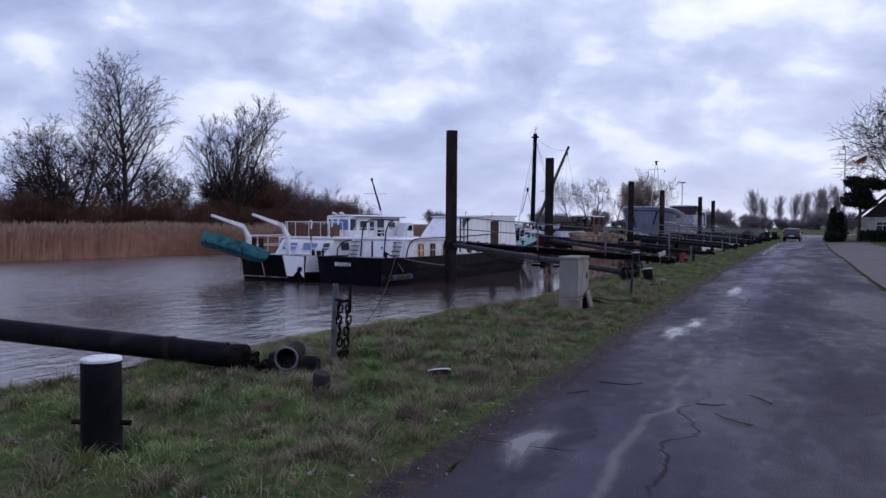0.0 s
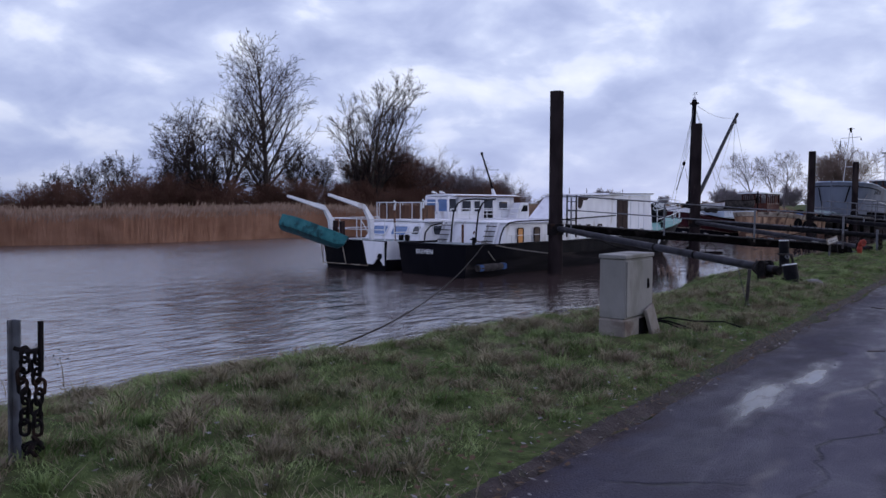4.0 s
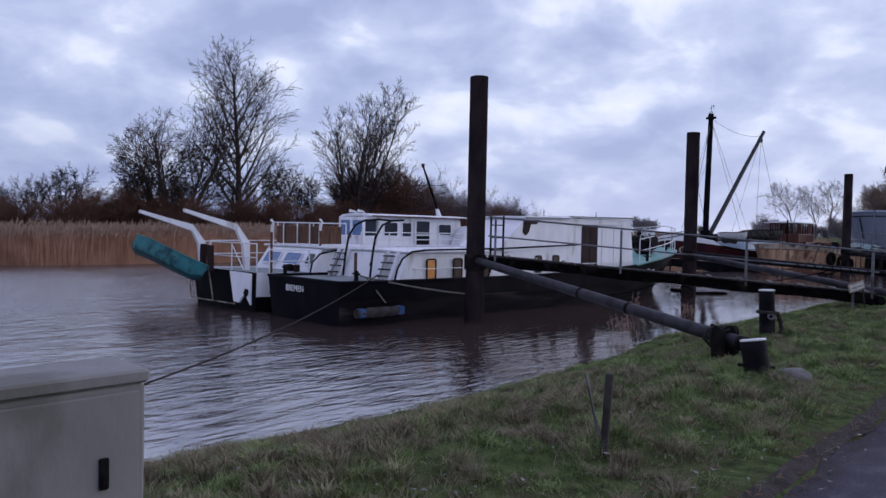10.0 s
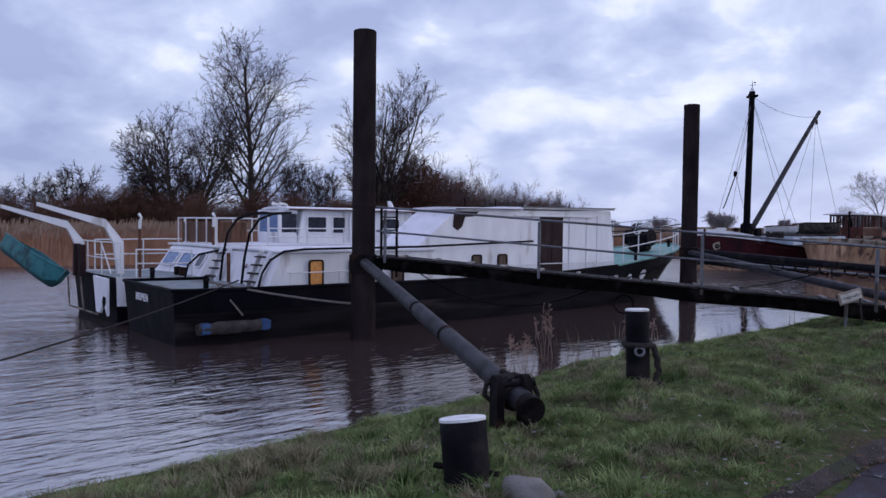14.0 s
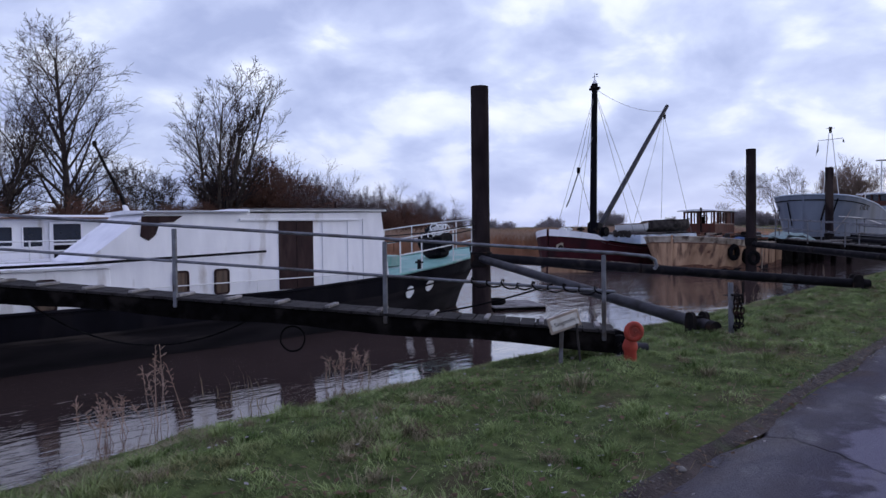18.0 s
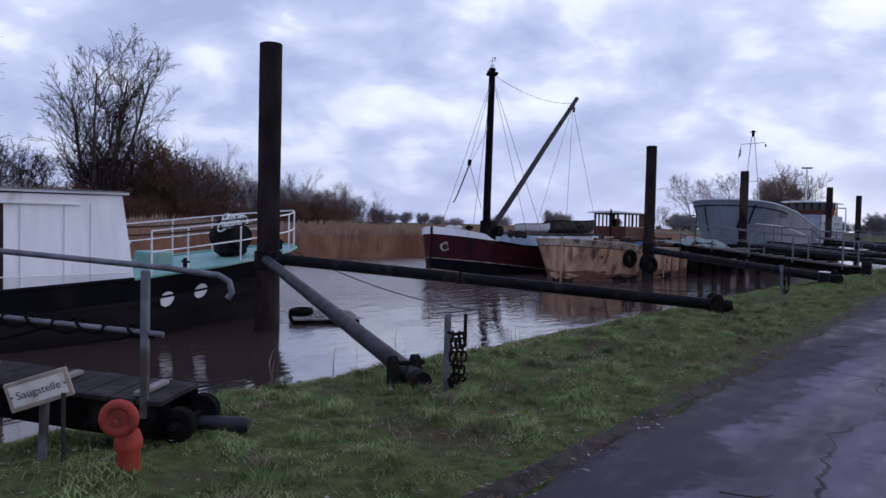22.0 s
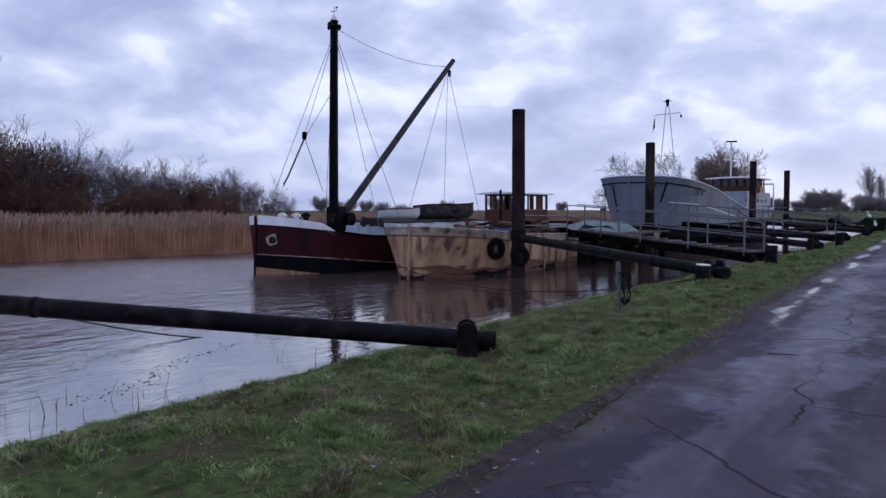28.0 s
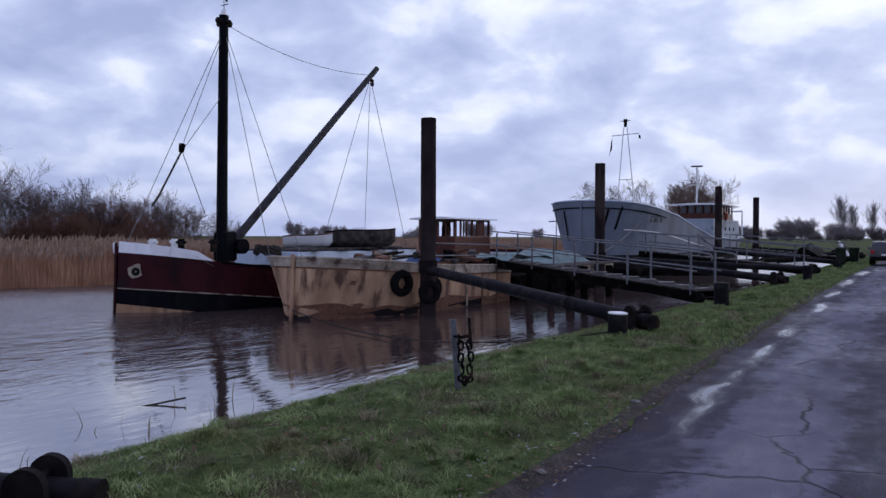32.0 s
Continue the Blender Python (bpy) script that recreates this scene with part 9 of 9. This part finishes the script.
needle_tree("garden_bush", (1.55, 88.4, 0.12), [(0, 0, 0.5, 0.75, 0.55), (0.6, 0.4, 0.45, 0.7, 0.5)], 0.5, "rounded dark evergreen garden bush", 4, "bush", 0.14)
hedge = thing("hedge", (8.5, 87.6, 0.15), "clipped dark garden hedge in front of the house", "hedge")
rr2 = np.random.default_rng(8)
n = 5200
p = np.stack([rr2.uniform(4.2, 14, n), rr2.uniform(86.9, 88.1, n), 0.15 + 1.15 * rr2.uniform(0, 1, n) ** 0.6], -1)
d, w = rr2.normal(0, 1, (n, 3)) * 0.13, rr2.normal(0, 1, (n, 3)) * 0.05
ob = new("leaves", big_mesh("leaves", np.stack([p - w, p + w, p + d + w, p + d - w], 1).reshape(-1, 3), np.arange(4 * n).reshape(-1, 4), M["needles"]))
ob.parent = hedge
ob.matrix_parent_inverse = home(hedge).inverted()
tree("tree", skeleton_of(71, 13, 0.95, 4, (12, 8, 6, 4), 0.26, first=0.25, droop=0.4, fine=0.02), (7.2, 79.0, 0.15), "large bare garden tree overhanging the lane", "tree", M["bark"], M["twig"])
pole = thing("flag_pole", (2.85, 95, 0.1), "white ship's mast used as a flag pole", "flag pole")
part("pole", Geo().tube([(2.85, 95, 0.0), (2.85, 95, 6), (2.85, 95, 10.6)], 0.10, 10, True, [0.14, 0.11, 0.06]), M["white_rail"], pole)
part("yard", Geo().tube([(1.7, 95, 8.9), (4.0, 95, 8.9)], 0.03, 6).tube([(2.85, 95, 7.6), (4.1, 95, 8.9)], 0.025, 6), M["white_rail"], pole)
part("ball_top", Geo().tube([(2.7, 95, 10.6), (2.7, 95, 10.95)], 0.2, 10, True, [0.14, 0.2]), M["white_rail"], pole)
for i, mt in enumerate((M["flag_black"], M["flag_red"], M["flag_gold"])):
    rows = [[(4.0 + 0.2 * k, 95 + 0.08 * math.sin(k * 1.2), 9.25 + 0.13 * k - 0.22 * i + 0.05 * math.sin(k)), (4.0 + 0.2 * k, 95 + 0.08 * math.sin(k * 1.2), 9.03 + 0.13 * k - 0.22 * i + 0.05 * math.sin(k))] for k in range(6)]
    part("flag_stripe", Geo().rings(rows, False, False), mt, pole)
lamp = thing("street_lamp", (6.9, 84, 0.1), "grey street lamp with a curved arm", "lamp")
part("post", Geo().tube([(6.9, 84, 0), (6.9, 84, 8.2), (6.6, 84, 9.1), (5.6, 84, 9.6), (5.0, 84, 9.65)], 0.07, 8), M["galv"], lamp)
part("lantern", Geo().box((4.85, 84, 9.66), (0.7, 0.26, 0.14), (0, -4, 0), 0.04), M["galv"], lamp)

# parked car, seen from behind
car = thing("car", (-2.2, 91.0, 0.08), "dark hatchback car parked at the end of the lane", "car")
CXX, CYY = -2.25, 91.0
prof = [(-2.0, 0.32), (-2.02, 0.75), (-1.9, 0.95), (-1.55, 1.38), (-1.2, 1.45), (0.2, 1.45), (0.9, 1.0), (1.9, 0.85), (2.05, 0.6), (2.0, 0.3)]
rows = []
for t in (-1.0, -0.97, -0.8, 0.8, 0.97, 1.0):
    k = 1 - (0.03 if abs(t) == 1 else 0)
    rows.append([(CXX + 0.87 * t * (1.0 if z < 1.0 else 0.83), CYY + yy * k, 0.08 + z * (k if z > 0.5 else 1)) for yy, z in prof])
part("body", Geo().rings(rows), M["car_paint"], car, smooth=35)
part("rear_window", Geo().prism([(-0.58, 0), (0.58, 0), (0.5, 0.45), (-0.5, 0.45)], (CXX, CYY - 1.87, 1.06), (1, 0, 0), (0, 0.62, 0.78), -0.01), M["glass_dark"], car)
part("bumper", Geo().box((CXX, CYY - 2.0, 0.50), (1.66, 0.16, 0.24), (0, 0, 0), 0.04), M["rubber"], car)
for s in (-1, 1):
    part("tail_light", Geo().box((CXX + s * 0.70, CYY - 1.98, 0.88), (0.2, 0.1, 0.26), (0, 0, 0), 0.03), M["lamp_red"], car)
    part("wing_mirror", Geo().box((CXX + s * 0.98, CYY + 0.35, 1.08), (0.2, 0.1, 0.14), (0, 0, 0), 0.03), M["car_paint"], car)
    part("side_window", Geo().prism([(-1.2, 0), (0.75, 0), (0.2, 0.34), (-1.0, 0.36)], (CXX + s * 0.80, CYY, 1.10), (0, 1, 0), (-s * 0.25, 0, 0.97), 0.02 * s), M["glass_dark"], car)
    for yy in (-1.25, 1.3):
        wheel = part("wheel", Geo().tube([(CXX + s * 0.70, CYY + yy, 0.39), (CXX + s * 0.72, CYY + yy, 0.39), (CXX + s * 0.86, CYY + yy, 0.39), (CXX + s * 0.88, CYY + yy, 0.39)], 0.31, 20, True, [0.28, 0.31, 0.31, 0.28]), M["rubber"], car, smooth=40)
        part("rim", Geo().tube([(CXX + s * 0.87, CYY + yy, 0.39), (CXX + s * 0.89, CYY + yy, 0.39)], 0.2, 14), M["galv"], wheel)
part("number_plate", Geo().box((CXX, CYY - 2.055, 0.72), (0.5, 0.02, 0.11)), M["white_cap"], car, "plain plate")

# clutter beyond the car: bins, trailer, white gate, boats on land
for i, bx in enumerate((-5.0, -4.3)):
    b = thing("waste_bin", (bx, 94 + i, 0.1), "dark green wheeled waste bin", "bin", "waste bins")
    part("body", Geo().rings([[(bx - 0.24, 94 + i - 0.26, 0.12), (bx + 0.24, 94 + i - 0.26, 0.12), (bx + 0.24, 94 + i + 0.26, 0.12), (bx - 0.24, 94 + i + 0.26, 0.12)], [(bx - 0.29, 93.68 + i, 1.0), (bx + 0.29, 93.68 + i, 1.0), (bx + 0.29, 94.34 + i, 1.0), (bx - 0.29, 94.34 + i, 1.0)]]), M["needles"], b)
    part("lid", Geo().box((bx, 94 + i, 1.04), (0.62, 0.7, 0.07), (4, 0, 0), 0.02), M["needles"], b)
gate = thing("barrier", (0.5, 108, 0.1), "low white-painted barrier across the end of the lane", "barrier")
part("board", Geo().box((-0.4, 108, 0.50), (7.0, 0.08, 0.28), (0, 0, 0), 0.01), M["white"], gate)
for i in range(4):
    part("post", Geo().box((-3.6 + 2.1 * i, 108.1, 0.35), (0.12, 0.12, 0.7), (0, 0, 0), 0.01), M["white"], gate)
for i, (px, py, tz) in enumerate(((-5.2, 99, 35), (2.3, 104, -25))):
    g = Geo().box((px, py, 0.85), (0.10, 1.9, 0.22), (38, 0, tz), 0.02)
    tagged(part("raised_beam", g, M["white"]), "white-painted beam propped up at the lane's end", "beam")
for i, (bx, by, s) in enumerate(((-7.2, 97, 1.0), (-8.2, 106, 1.2), (-6.4, 113, 1.0))):
    g = Geo().rings([[(bx - 1.2 * s, by - 2.5, 0.25), (bx, by - 2.5, 0.9 * s + 0.1), (bx + 1.2 * s, by - 2.5, 0.25)], [(bx - 1.3 * s, by, 0.25), (bx, by, 1.1 * s), (bx + 1.3 * s, by, 0.25)], [(bx - 1.0 * s, by + 2.5, 0.25), (bx, by + 2.5, 0.8 * s), (bx + 1.0 * s, by + 2.5, 0.25)]], False, False)
    tagged(part("covered_stack", g, M["ship_dark"], smooth=30), "low stack under a dark grey cover on the bank", "stack", "covered stacks")
